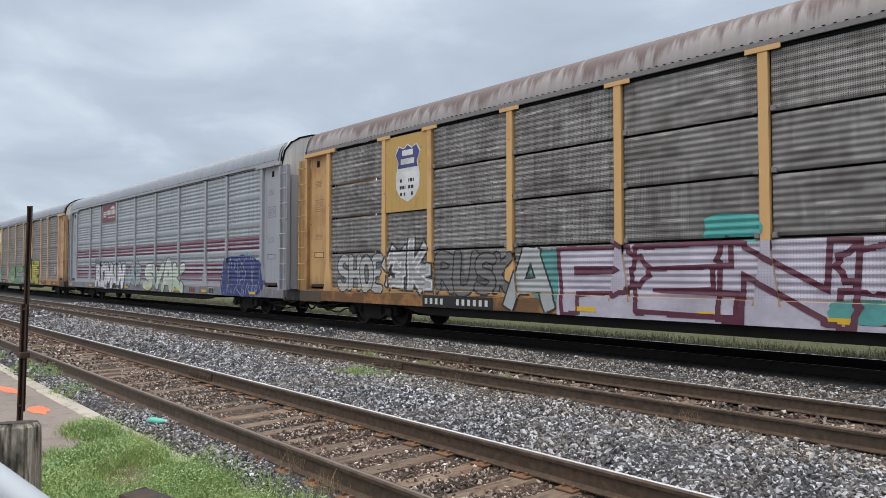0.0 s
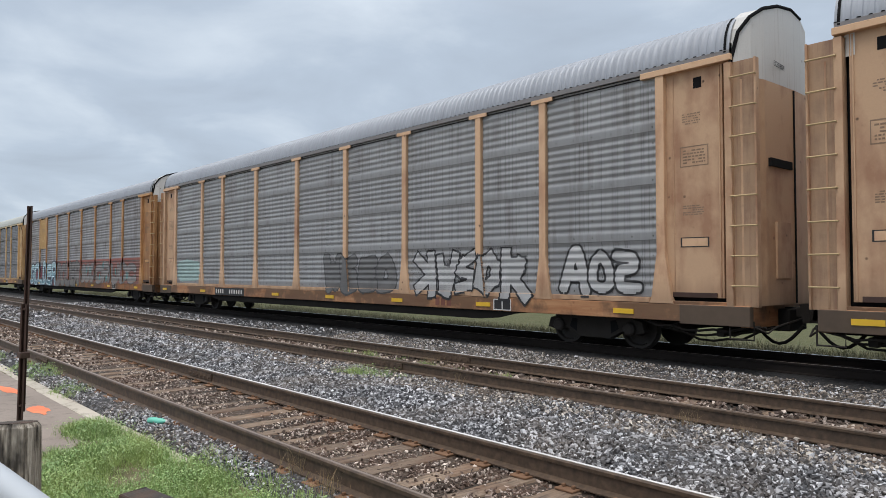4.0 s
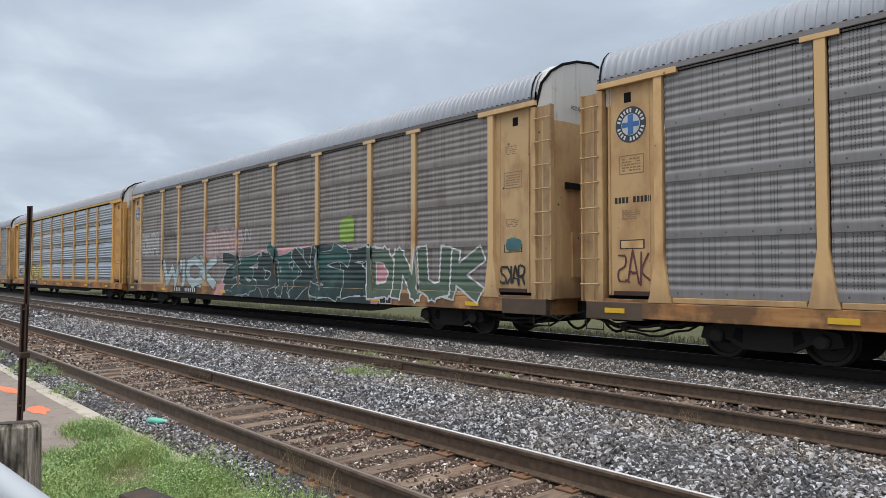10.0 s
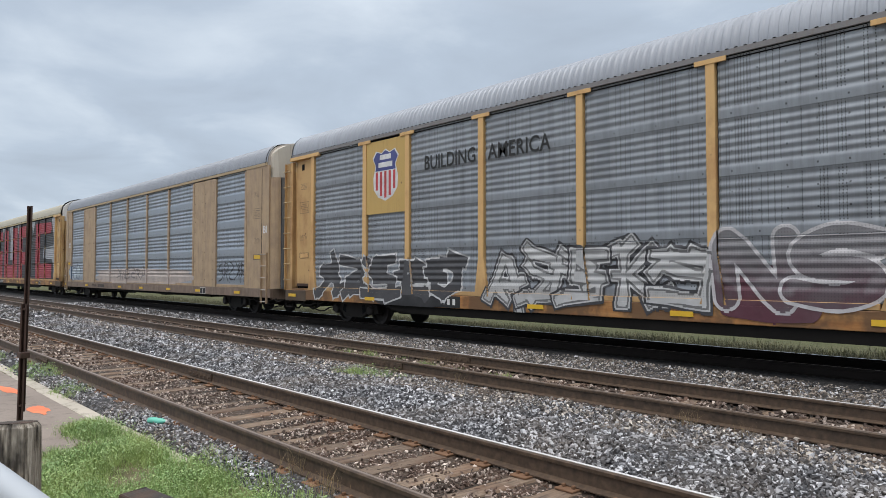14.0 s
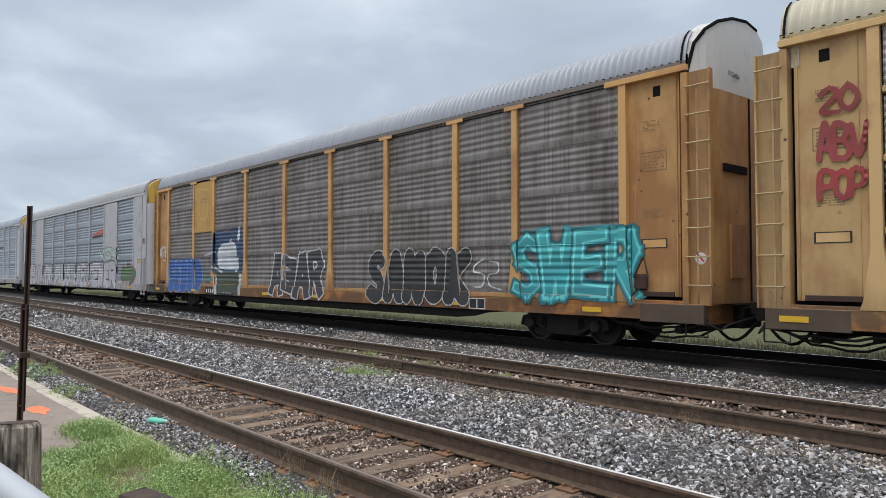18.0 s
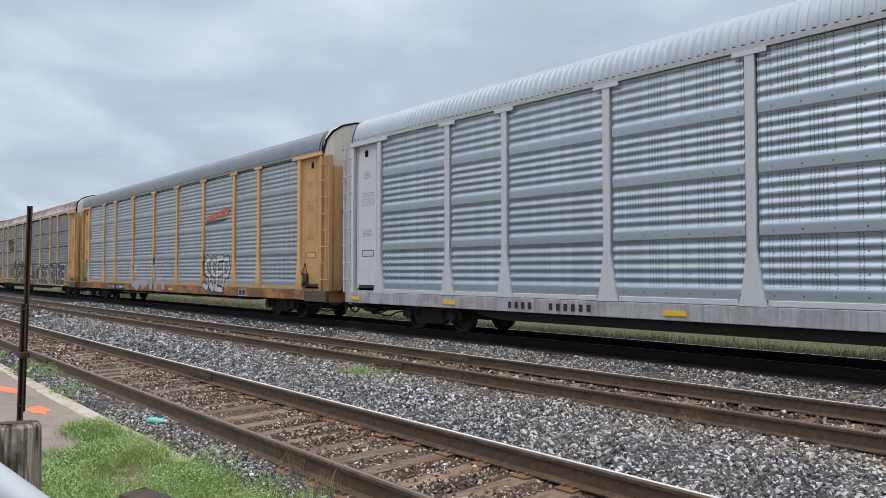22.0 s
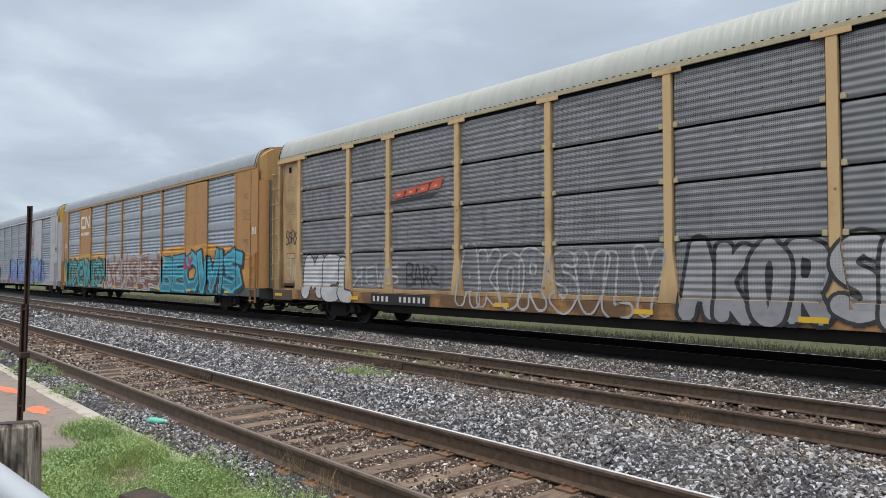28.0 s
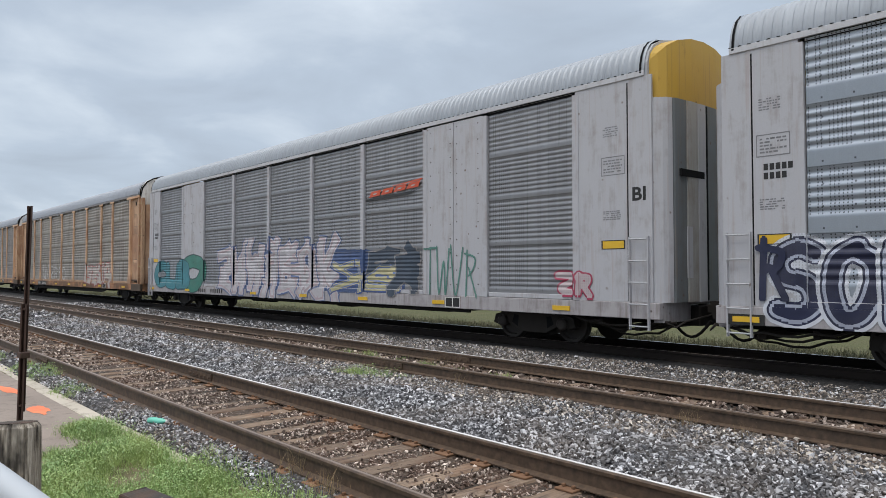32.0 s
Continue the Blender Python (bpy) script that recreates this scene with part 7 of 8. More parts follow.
def yellow_car(label, kind="A", tone=YELLOW, **more):
    d = dict(label=label, kind=kind, post=tone, sill=dim(tone, 0.9), end=tone, roof=ROOF_GREY, holes="mesh" if kind == "B" else "columns", **GREY_DIRTY)
    d.update(more)
    d["post"] = d["end"] = (tone[0] * 1.03, tone[1] * 0.985, tone[2] * 1.35)
    return d


def white_car(label, **more):
    d = dict(label=label, kind="C", post=WHITE, sill=(0.52, 0.49, 0.50), end=WHITE, roof=ROOF_WHITE, edge=(0.56, 0.56, 0.58), holes="faint", hood=(0.43, 0.44, 0.46), corner=(0.55, 0.34, 0.05),
             rust=0.12, mark_plate=False, lessor=False, gloss=0.42, metal=0.55, grime=0.10, **LIGHT)
    d.update(more)
    return d


# huge rolled-on letters in red over black, silver patches in place of bare sheet
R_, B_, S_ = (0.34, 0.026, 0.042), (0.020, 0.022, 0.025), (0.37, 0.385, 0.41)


def bar4(a, b, c, d):
    return [(a, c), (b, c), (b, d), (a, d)]


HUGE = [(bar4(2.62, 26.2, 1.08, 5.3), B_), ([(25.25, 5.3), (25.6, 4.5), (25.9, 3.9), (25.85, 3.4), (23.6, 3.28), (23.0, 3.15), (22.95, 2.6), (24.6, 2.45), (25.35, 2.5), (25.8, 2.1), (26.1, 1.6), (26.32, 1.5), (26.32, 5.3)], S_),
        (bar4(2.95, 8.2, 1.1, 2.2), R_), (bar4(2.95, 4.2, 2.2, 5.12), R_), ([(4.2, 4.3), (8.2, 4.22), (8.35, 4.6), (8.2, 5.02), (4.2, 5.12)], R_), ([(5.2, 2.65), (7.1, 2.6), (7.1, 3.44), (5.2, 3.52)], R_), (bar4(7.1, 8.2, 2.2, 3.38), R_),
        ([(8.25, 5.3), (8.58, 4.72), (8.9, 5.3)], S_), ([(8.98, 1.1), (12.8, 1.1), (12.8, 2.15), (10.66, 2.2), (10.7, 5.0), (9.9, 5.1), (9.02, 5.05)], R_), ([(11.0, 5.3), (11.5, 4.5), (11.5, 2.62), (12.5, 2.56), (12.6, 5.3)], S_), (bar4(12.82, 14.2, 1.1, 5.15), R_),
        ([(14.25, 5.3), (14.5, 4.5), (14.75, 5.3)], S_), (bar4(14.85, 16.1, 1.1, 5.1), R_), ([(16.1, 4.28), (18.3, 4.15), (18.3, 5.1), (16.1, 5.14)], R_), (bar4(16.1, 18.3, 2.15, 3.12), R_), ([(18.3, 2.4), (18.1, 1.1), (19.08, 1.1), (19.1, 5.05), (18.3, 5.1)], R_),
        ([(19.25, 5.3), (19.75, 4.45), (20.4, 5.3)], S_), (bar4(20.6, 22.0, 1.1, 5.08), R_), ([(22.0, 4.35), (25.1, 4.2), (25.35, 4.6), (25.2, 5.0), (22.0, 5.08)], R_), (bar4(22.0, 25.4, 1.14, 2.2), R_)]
# ------------------------------------------------ what is sprayed on each car, from the first to the last
LILAC, MAROON, TEAL, NAVY = (0.50, 0.46, 0.54), (0.11, 0.02, 0.045), (0.08, 0.37, 0.34), (0.012, 0.016, 0.05)
ART = [
    [("piece", "SHOE", 2.75, 5.05, 0.98, 2.12, (0.44, 0.44, 0.43), K, dict(fat=0.19, edge=0.04)), ("piece", "??", 5.3, 6.95, 0.95, 2.35, (0.40, 0.40, 0.40), K, dict(style="wild", edge=0.05, inline=W)),
     ("piece", "RUSK", 7.3, 10.0, 0.98, 2.12, (0.17, 0.165, 0.16), K, dict(edge=0.04, fat=0.17)), ("cloud", 0, 10.5, 12.0, 0.9, 2.08, (0.10, 0.30, 0.29), K), ("piece", "A", 9.9, 11.1, 0.72, 2.1, (0.40, 0.42, 0.42), K, dict(style="block")),
     ("block", 0, 11.3, 20.6, 0.66, 2.10, LILAC, K), ("cloud", 0, 14.6, 15.7, 2.05, 2.6, (0.06, 0.36, 0.33), K), ("piece", "PENS", 11.5, 18.7, 0.7, 2.14, LILAC, MAROON, dict(style="block", hollow=True, edge=0.10, fat=0.23)), ("cloud", 0, 16.7, 17.6, 0.75, 1.15, (0.10, 0.34, 0.32), K)],
    [("cloud", 0, 5.9, 7.2, 1.0, 2.4, (0.16, 0.22, 0.23), K), ("piece", "ROMAN", 6.3, 11.2, 0.64, 2.08, (0.66, 0.66, 0.68), K, dict(style="block", fat=0.19, edge=0.055, shadow=K, drop=(0.07, -0.06))), ("piece", "??", 11.3, 13.8, 0.85, 2.1, (0.33, 0.38, 0.40), (0.10, 0.11, 0.12), dict(style="wild", edge=0.05)),
     ("piece", "SYAK", 14.3, 19.2, 0.64, 2.12, (0.60, 0.64, 0.58), (0.03, 0.03, 0.03), dict(fat=0.22, edge=0.045, low=(0.52, 0.60, 0.46))),
     ("cloud", 0, 22.9, 26.6, 0.55, 2.2, (0.025, 0.04, 0.17), K), ("piece", "?????", 23.1, 26.4, 0.66, 2.15, (0.03, 0.05, 0.2), (0.34, 0.37, 0.48), dict(style="wild", hollow=True, edge=0.03, fat=0.2)), ("poly", [(24.75, 2.1), (25.3, 2.32), (25.2, 1.75), (25.55, 1.3), (25.5, 0.72), (24.95, 0.72), (25.0, 1.3)], 0, 1, 0, 1, (0.10, 0.48, 0.55), K)],
    [("piece", "CRES", 2.3, 7.3, 0.68, 2.05, (0.11, 0.38, 0.38), (0.02, 0.05, 0.05), dict(fat=0.2, alt=(0.26, 0.34, 0.33), low=(0.18, 0.40, 0.42))), ("cloud", 0, 9.9, 16.2, 0.58, 1.6, (0.29, 0.30, 0.40), K), ("piece", "O", 10.9, 13.1, 0.72, 2.1, (0.15, 0.34, 0.12), (0.02, 0.04, 0.03), dict(fat=0.3)),
     ("poly", [(11.55, 1.62), (11.75, 1.85), (12.05, 1.8), (12.1, 1.6), (11.85, 1.5)], 0, 1, 0, 1, W, K), ("poly", [(11.8, 1.66), (11.9, 1.74), (11.98, 1.66), (11.9, 1.58)], 0, 1, 0, 1, K, K), ("poly", [(11.2, 1.2), (12.7, 1.35), (12.6, 0.95), (11.3, 0.85)], 0, 1, 0, 1, (0.10, 0.06, 0.06), K), ("tag", "VVVVVVV", 11.25, 12.65, 0.9, 1.25, W, 0.025),
     ("piece", "LT", 13.0, 15.9, 0.72, 2.1, (0.17, 0.36, 0.13), (0.02, 0.04, 0.03), dict(style="block", fat=0.24, low=(0.13, 0.30, 0.12))), ("tag", "S??", 15.6, 16.6, 0.8, 1.5, (0.45, 0.45, 0.44), 0.03), ("piece", "TOWE", 16.3, 20.9, 0.60, 2.55, (0.52, 0.47, 0.07), (0.015, 0.02, 0.015), dict(style="bubble", fat=0.22, edge=0.07, low=(0.42, 0.41, 0.06), shadow=(0.02, 0.025, 0.02), drop=(0.12, -0.1))), ("tag", "??", 25.3, 25.9, 1.4, 1.95, W, 0.03)],
    [("cloud", 0, 2.4, 5.0, 1.15, 2.1, (0.30, 0.42, 0.40), K), ("piece", "????", 14.6, 18.2, 0.85, 2.2, (0.14, 0.14, 0.14), (0.06, 0.06, 0.06), dict(fat=0.2)), ("piece", "?????", 19.1, 23.0, 0.9, 2.15, (0.42, 0.42, 0.42), K, dict(style="block", edge=0.05)), ("piece", "???", 24.0, 25.9, 1.05, 2.1, (0.45, 0.45, 0.45), K, dict(edge=0.05))],
    [("poly", [(9.5, 0.99), (26.2, 0.99), (26.1, 2.26), (20.0, 2.30), (9.9, 2.22)], 0, 1, 0, 1, (0.23, 0.085, 0.065), K), ("block", 0, 9.7, 26.3, 2.2, 2.29, (0.33, 0.10, 0.075), K), ("cloud", 0, 2.0, 10.2, 0.60, 2.0, (0.18, 0.03, 0.045), K),
     ("piece", "GOLDER", 2.4, 10.0, 0.66, 2.25, (0.30, 0.50, 0.54), (0.015, 0.02, 0.05), dict(fat=0.19, edge=0.085, low=(0.03, 0.13, 0.20), shadow=(0.02, 0.025, 0.05), inline=(0.62, 0.74, 0.78))), ("tag", "O?P", 1.25, 2.05, 2.3, 3.3, K, 0.025), ("block", 0, 1.35, 2.0, 1.78, 1.98, (0.52, 0.44, 0.32), K), ("tag", "????", 1.3, 2.05, 1.25, 1.7, (0.5, 0.42, 0.25), 0.015),
     ("piece", "DOUER", 10.1, 15.5, 0.68, 2.2, (0.16, 0.145, 0.135), (0.035, 0.037, 0.037), dict(fat=0.2, edge=0.07)), ("piece", "SOC", 15.9, 18.5, 0.95, 2.1, (0.20, 0.185, 0.18), (0.07, 0.06, 0.055), dict(fat=0.24, edge=0.035, low=(0.25, 0.235, 0.225))), ("piece", "OR", 18.8, 21.4, 0.95, 2.1, (0.20, 0.185, 0.18), (0.07, 0.06, 0.055), dict(fat=0.24, edge=0.035, low=(0.25, 0.235, 0.225))), ("piece", "UOC", 21.7, 25.6, 0.95, 2.1, (0.20, 0.185, 0.18), (0.08, 0.065, 0.06), dict(fat=0.24, edge=0.03, low=(0.25, 0.235, 0.225))),
     *[("cloud", 0, a, a + 0.22, b, b + 0.4, (0.07, 0.25, 0.24), K) for a, b in ((16.9, 1.5), (17.6, 1.5), (19.5, 1.1), (20.1, 1.75), (20.7, 1.0), (22.3, 1.4), (24.2, 1.2))]],
    [("tag", "NAH", 11.25, 12.55, 1.15, 1.72, W, 0.045), ("scrawl", 1, 3.3, 3.9, 4.4, 5.1, W, W)],
    [("block", 0, 9.3, 15.8, 0.66, 0.92, (0.035, 0.035, 0.04), K), ("piece", "E", 7.3, 8.3, 0.98, 2.35, G, W, dict(style="block", hollow=True, edge=0.06)), ("piece", "CIDNZ", 8.3, 15.5, 0.98, 2.5, G, W, dict(style="block", hollow=True, edge=0.085, fat=0.2)), ("piece", "I", 15.7, 16.3, 1.0, 2.4, G, (0.4, 0.4, 0.4), dict(style="block", hollow=True, edge=0.04)), ("tag", "WERMO", 19.4, 21.0, 1.1, 1.45, W, 0.02), ("tag", "???", 1.25, 2.0, 1.35, 1.95, (0.12, 0.03, 0.03), 0.02)],
    [("poly", [(10.9, 0.66), (11.6, 1.35), (13.2, 1.9), (14.6, 2.35), (18.5, 2.45), (22.2, 2.2), (22.4, 1.2), (21.9, 0.66)], 0, 1, 0, 1, (0.60, 0.30, 0.33), K), ("piece", "WICK", 5.3, 10.9, 0.94, 2.25, (0.40, 0.50, 0.52), (0.05, 0.05, 0.05), dict(style="block", fat=0.2, edge=0.035)), ("piece", "BIGNO", 10.1, 13.2, 2.1, 3.3, (0.33, 0.28, 0.265), (0.58, 0.38, 0.37), dict(fat=0.2, edge=0.05, inline=(0.50, 0.33, 0.32))),
     ("piece", "KINM", 2.4, 4.5, 2.4, 3.4, (0.34, 0.335, 0.33), (0.55, 0.55, 0.55), dict(fat=0.2, edge=0.04)), ("tag", "????", 5.3, 6.7, 3.0, 3.5, (0.05, 0.05, 0.05), 0.02), ("tag", "VN", 13.2, 14.0, 2.7, 3.2, (0.45, 0.45, 0.45), 0.03),
     ("poly", [(11.7, 0.66), (12.2, 1.3), (12.7, 1.45), (13.3, 0.95), (14.4, 1.6), (15.0, 2.3), (15.4, 1.9), (17.0, 2.3), (19.0, 2.45), (21.4, 2.2), (21.6, 0.66)], 0, 1, 0, 1, (0.012, 0.03, 0.03), K), ("piece", "???????", 11.9, 21.3, 0.68, 2.45, (0.02, 0.095, 0.085), (0.48, 0.54, 0.54), dict(style="wild", fat=0.17, edge=0.028, lap=0.22, alt=(0.012, 0.03, 0.03), low=(0.015, 0.04, 0.04))),
     ("piece", "DNUK", 21.5, 26.0, 0.85, 2.25, (0.09, 0.14, 0.10), W, dict(style="block", fat=0.2, edge=0.05)), ("cloud", 0, 19.9, 20.7, 2.45, 3.25, (0.24, 0.40, 0.07), K), ("tag", "S??R", 26.65, 27.4, 1.3, 1.7, K, 0.025), ("cloud", 0, 26.8, 27.3, 2.05, 2.35, (0.05, 0.16, 0.18), K)],
    [("poly", [(3.9, 1.1), (4.2, 1.6), (4.6, 1.95), (10.7, 2.02), (10.5, 1.1)], 0, 1, 0, 1, (0.55, 0.45, 0.16), K), ("tag", "CAVNZSL", 4.0, 10.4, 1.12, 2.0, (0.02, 0.016, 0.012), 0.036), ("tag", "F?C", 2.9, 3.75, 1.45, 1.9, K, 0.025)],
    [("piece", "?????", 2.6, 9.3, 0.72, 2.15, (0.06, 0.06, 0.065), (0.55, 0.55, 0.55), dict(style="wild", fat=0.15, edge=0.045)), ("cloud", 0, 5.6, 8.6, 0.64, 1.05, K, K), ("piece", "?????", 10.1, 15.8, 0.75, 2.2, (0.50, 0.50, 0.50), (0.04, 0.04, 0.045), dict(style="wild", fat=0.16, edge=0.05, inline=(0.15, 0.15, 0.15))), ("cloud", 0, 15.8, 17.6, 0.7, 1.7, (0.10, 0.03, 0.045), K), ("piece", "NS", 15.9, 18.4, 0.9, 2.35, (0.22, 0.215, 0.225), (0.54, 0.52, 0.53), dict(fat=0.2, edge=0.06, low=(0.10, 0.05, 0.065))),
     ("cloud", 0, 19.0, 22.6, 0.7, 1.5, (0.17, 0.06, 0.08), K), ("piece", "RI", 18.8, 21.2, 0.78, 2.3, (0.56, 0.60, 0.64), (0.05, 0.06, 0.10), dict(style="block", fat=0.2)), ("piece", "SK", 21.3, 23.9, 0.78, 2.3, (0.44, 0.47, 0.50), (0.08, 0.08, 0.12), dict(style="block", fat=0.19))],
    [("cloud", 0, 6.9, 21.3, 1.0, 1.75, (0.46, 0.39, 0.35), K), ("tag", "??????", 11.0, 15.5, 1.2, 1.8, (0.08, 0.07, 0.07), 0.025), ("piece", "???", 1.8, 3.9, 1.05, 2.0, (0.42, 0.48, 0.52), (0.10, 0.14, 0.2), dict(style="wild")), ("tag", "?????", 23.7, 26.1, 1.2, 2.0, K, 0.025)],
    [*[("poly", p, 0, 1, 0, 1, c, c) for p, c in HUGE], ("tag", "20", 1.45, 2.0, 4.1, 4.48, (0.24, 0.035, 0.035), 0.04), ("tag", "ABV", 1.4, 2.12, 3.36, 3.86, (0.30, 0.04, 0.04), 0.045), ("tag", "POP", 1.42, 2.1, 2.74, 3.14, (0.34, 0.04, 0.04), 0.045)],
    [("piece", "SEBUD", 2.3, 5.95, 0.68, 2.2, (0.03, 0.115, 0.38), (0.30, 0.45, 0.66), dict(fat=0.27, edge=0.025, lap=0.03)),
     ("poly", [(7.02, 1.62), (7.1, 3.15), (7.6, 3.22), (8.3, 3.12), (8.9, 3.3), (9.62, 3.2), (9.74, 2.2), (9.7, 1.1), (9.6, 0.95), (9.5, 1.3), (9.3, 1.25), (9.22, 0.8), (9.12, 1.3), (8.4, 1.45), (7.8, 1.5), (7.3, 1.45)], 0, 1, 0, 1, (0.022, 0.06, 0.14), K), ("poly", [(7.1, 1.4), (7.5, 1.62), (8.3, 1.58), (9.3, 1.62), (9.6, 1.3), (9.55, 0.72), (8.4, 0.8), (7.3, 0.72)], 0, 1, 0, 1, (0.06, 0.075, 0.05), K),
     ("cloud", 0, 7.45, 9.25, 1.62, 2.72, (0.58, 0.62, 0.66), K), ("poly", [(7.75, 2.7), (7.85, 2.3), (7.78, 2.05), (7.92, 2.05), (8.0, 2.35), (7.95, 2.72)], 0, 1, 0, 1, (0.04, 0.08, 0.14), K), ("poly", [(8.9, 1.75), (9.3, 2.2), (9.38, 1.7), (9.1, 1.55)], 0, 1, 0, 1, (0.55, 0.6, 0.64), K), ("poly", [(9.2, 2.85), (9.3, 3.3), (9.45, 3.3), (9.42, 2.9), (9.3, 2.7)], 0, 1, 0, 1, (0.6, 0.65, 0.7), K),
     ("poly", [(8.5, 2.75), (8.75, 2.9), (8.7, 2.7), (8.55, 2.62)], 0, 1, 0, 1, (0.6, 0.65, 0.7), K), ("poly", [(7.15, 1.45), (7.35, 1.5), (7.55, 0.68), (7.3, 0.68)], 0, 1, 0, 1, (0.5, 0.53, 0.55), K), ("poly", [(9.35, 1.55), (9.6, 1.5), (9.62, 0.68), (9.42, 0.68)], 0, 1, 0, 1, (0.5, 0.53, 0.55), K), ("poly", [(6.2, 2.28), (7.3, 2.42), (7.3, 2.36), (6.2, 2.2)], 0, 1, 0, 1, (0.5, 0.53, 0.55), K), ("poly", [(6.9, 1.85), (8.0, 1.6), (7.9, 1.52), (6.9, 1.78)], 0, 1, 0, 1, (0.5, 0.53, 0.55), K), ("poly", [(6.3, 1.25), (6.9, 1.45), (7.05, 1.3), (6.8, 1.1)], 0, 1, 0, 1, (0.05, 0.20, 0.22), K),
     ("piece", "A?AR", 12.0, 15.3, 0.7, 2.25, (0.05, 0.05, 0.055), (0.60, 0.60, 0.62), dict(style="block", fat=0.2, edge=0.05)), ("piece", "SANOK", 17.8, 22.0, 0.68, 2.2, (0.03, 0.03, 0.032), (0.55, 0.55, 0.55), dict(fat=0.25, edge=0.028, lap=0.03)), ("tag", "??", 22.1, 23.1, 1.1, 1.9, W, 0.02), ("piece", "SWER", 23.5, 26.7, 0.95, 2.5, (0.05, 0.42, 0.44), (0.02, 0.16, 0.19), dict(style="block", fat=0.2, edge=0.05, low=(0.04, 0.33, 0.38), inline=(0.16, 0.68, 0.68))), ("tag", "WORRE", 1.15, 1.95, 2.25, 2.7, W, 0.018)],
    [("tag", "???", 1.2, 1.68, 2.2, 2.55, K, 0.02), *[("piece", a, b, c, 0.66, 2.12, (0.50, 0.50, 0.53), K, dict(fat=0.24, edge=0.05, lap=0.05)) for a, b, c in (("REBY", 1.9, 6.4), ("YORK", 7.0, 10.0), ("PUDS", 10.4, 14.2), ("CRELT", 15.0, 18.9), ("EWER", 19.0, 23.4))],
     ("piece", "VOK", 20.2, 23.7, 2.22, 2.95, (0.42, 0.56, 0.50), (0.03, 0.04, 0.04), dict(style="block", fat=0.22, edge=0.03)), ("piece", "???", 24.2, 26.4, 1.0, 1.95, (0.06, 0.20, 0.09), (0.35, 0.08, 0.09), dict(style="wild"))],
    [],
    [("piece", "SUTA", 10.1, 14.3, 0.75, 2.25, (0.38, 0.375, 0.42), (0.20, 0.19, 0.24), dict(style="block", fat=0.19, edge=0.03)), ("piece", "SSEP", 18.75, 21.05, 0.74, 2.25, (0.55, 0.55, 0.57), K, dict(style="block", fat=0.16, edge=0.06)), ("piece", "S", 1.25, 1.85, 1.15, 2.3, (0.03, 0.26, 0.21), (0.02, 0.06, 0.05), dict(style="wild", fat=0.2, edge=0.06))],
    [("piece", "XPERT", 10.0, 15.3, 0.70, 2.35, (0.014, 0.016, 0.014), (0.30, 0.31, 0.29), dict(style="block", fat=0.17, edge=0.022, shadow=(0.46, 0.44, 0.05), drop=(-0.24, 0.05), halo=(0.02, 0.022, 0.02))), ("piece", "MOBE", 17.4, 20.8, 0.68, 2.1, K, W, dict(fat=0.21, edge=0.045)), ("piece", "RUBE", 21.5, 25.3, 0.68, 2.15, K, W, dict(fat=0.21, edge=0.045)), ("tag", "SPETU", 2.7, 5.0, 1.2, 1.95, (0.04, 0.04, 0.045), 0.04), ("tag", "?????", 8.2, 9.5, 1.55, 2.0, (0.05, 0.05, 0.055), 0.03), ("tag", "??????", 8.2, 9.6, 1.15, 1.5, (0.05, 0.05, 0.055), 0.03),
     ("tag", "??", 16.0, 16.6, 1.65, 2.1, (0.05, 0.05, 0.055), 0.035), ("tag", "TRED", 15.9, 17.0, 1.35, 1.6, (0.05, 0.05, 0.055), 0.03), ("tag", "VAMPO", 15.9, 17.3, 1.05, 1.3, (0.05, 0.05, 0.055), 0.03), ("tag", "????", 1.25, 1.8, 3.4, 4.7, K, 0.02)],
    [("cloud", 0, 8.7, 15.3, 1.2, 2.3, (0.36, 0.37, 0.39), K), ("piece", "?????", 15.8, 21.2, 1.15, 2.3, (0.42, 0.41, 0.40), (0.26, 0.26, 0.27), dict(style="wild")), ("tag", "????????", 9.0, 15.0, 1.2, 2.1, W, 0.025)],
    [("tag", "S?R?", 1.25, 2.05, 2.5, 2.95, K, 0.022), ("tag", "??", 1.3, 2.0, 1.2, 2.1, (0.5, 0.45, 0.35), 0.018), ("piece", "MEL", 2.55, 5.35, 0.68, 2.1, (0.53, 0.53, 0.54), (0.04, 0.04, 0.04), dict(fat=0.26, edge=0.05, lap=0.04)), ("tag", "????", 5.4, 7.6, 1.15, 1.75, (0.42, 0.42, 0.42), 0.03), ("tag", "B???", 7.9, 9.2, 1.2, 1.75, (0.05, 0.05, 0.055), 0.03),
     ("piece", "AKOR", 10.0, 12.75, 0.7, 2.15, G, (0.45, 0.44, 0.44), dict(hollow=True, fat=0.24, edge=0.05)), ("piece", "SVLY", 12.95, 15.6, 0.7, 2.15, G, (0.42, 0.41, 0.41), dict(hollow=True, fat=0.24, edge=0.05)), ("piece", "AKOR", 16.0, 18.5, 0.66, 2.12, (0.30, 0.30, 0.31), (0.025, 0.025, 0.03), dict(fat=0.24, edge=0.075)), ("piece", "SDS", 18.6, 20.6, 0.68, 2.15, (0.36, 0.36, 0.37), (0.03, 0.03, 0.03), dict(fat=0.25, edge=0.06)), ("piece", "DOE", 21.6, 23.3, 0.95, 2.1, G, (0.44, 0.44, 0.44), dict(hollow=True, fat=0.24))],
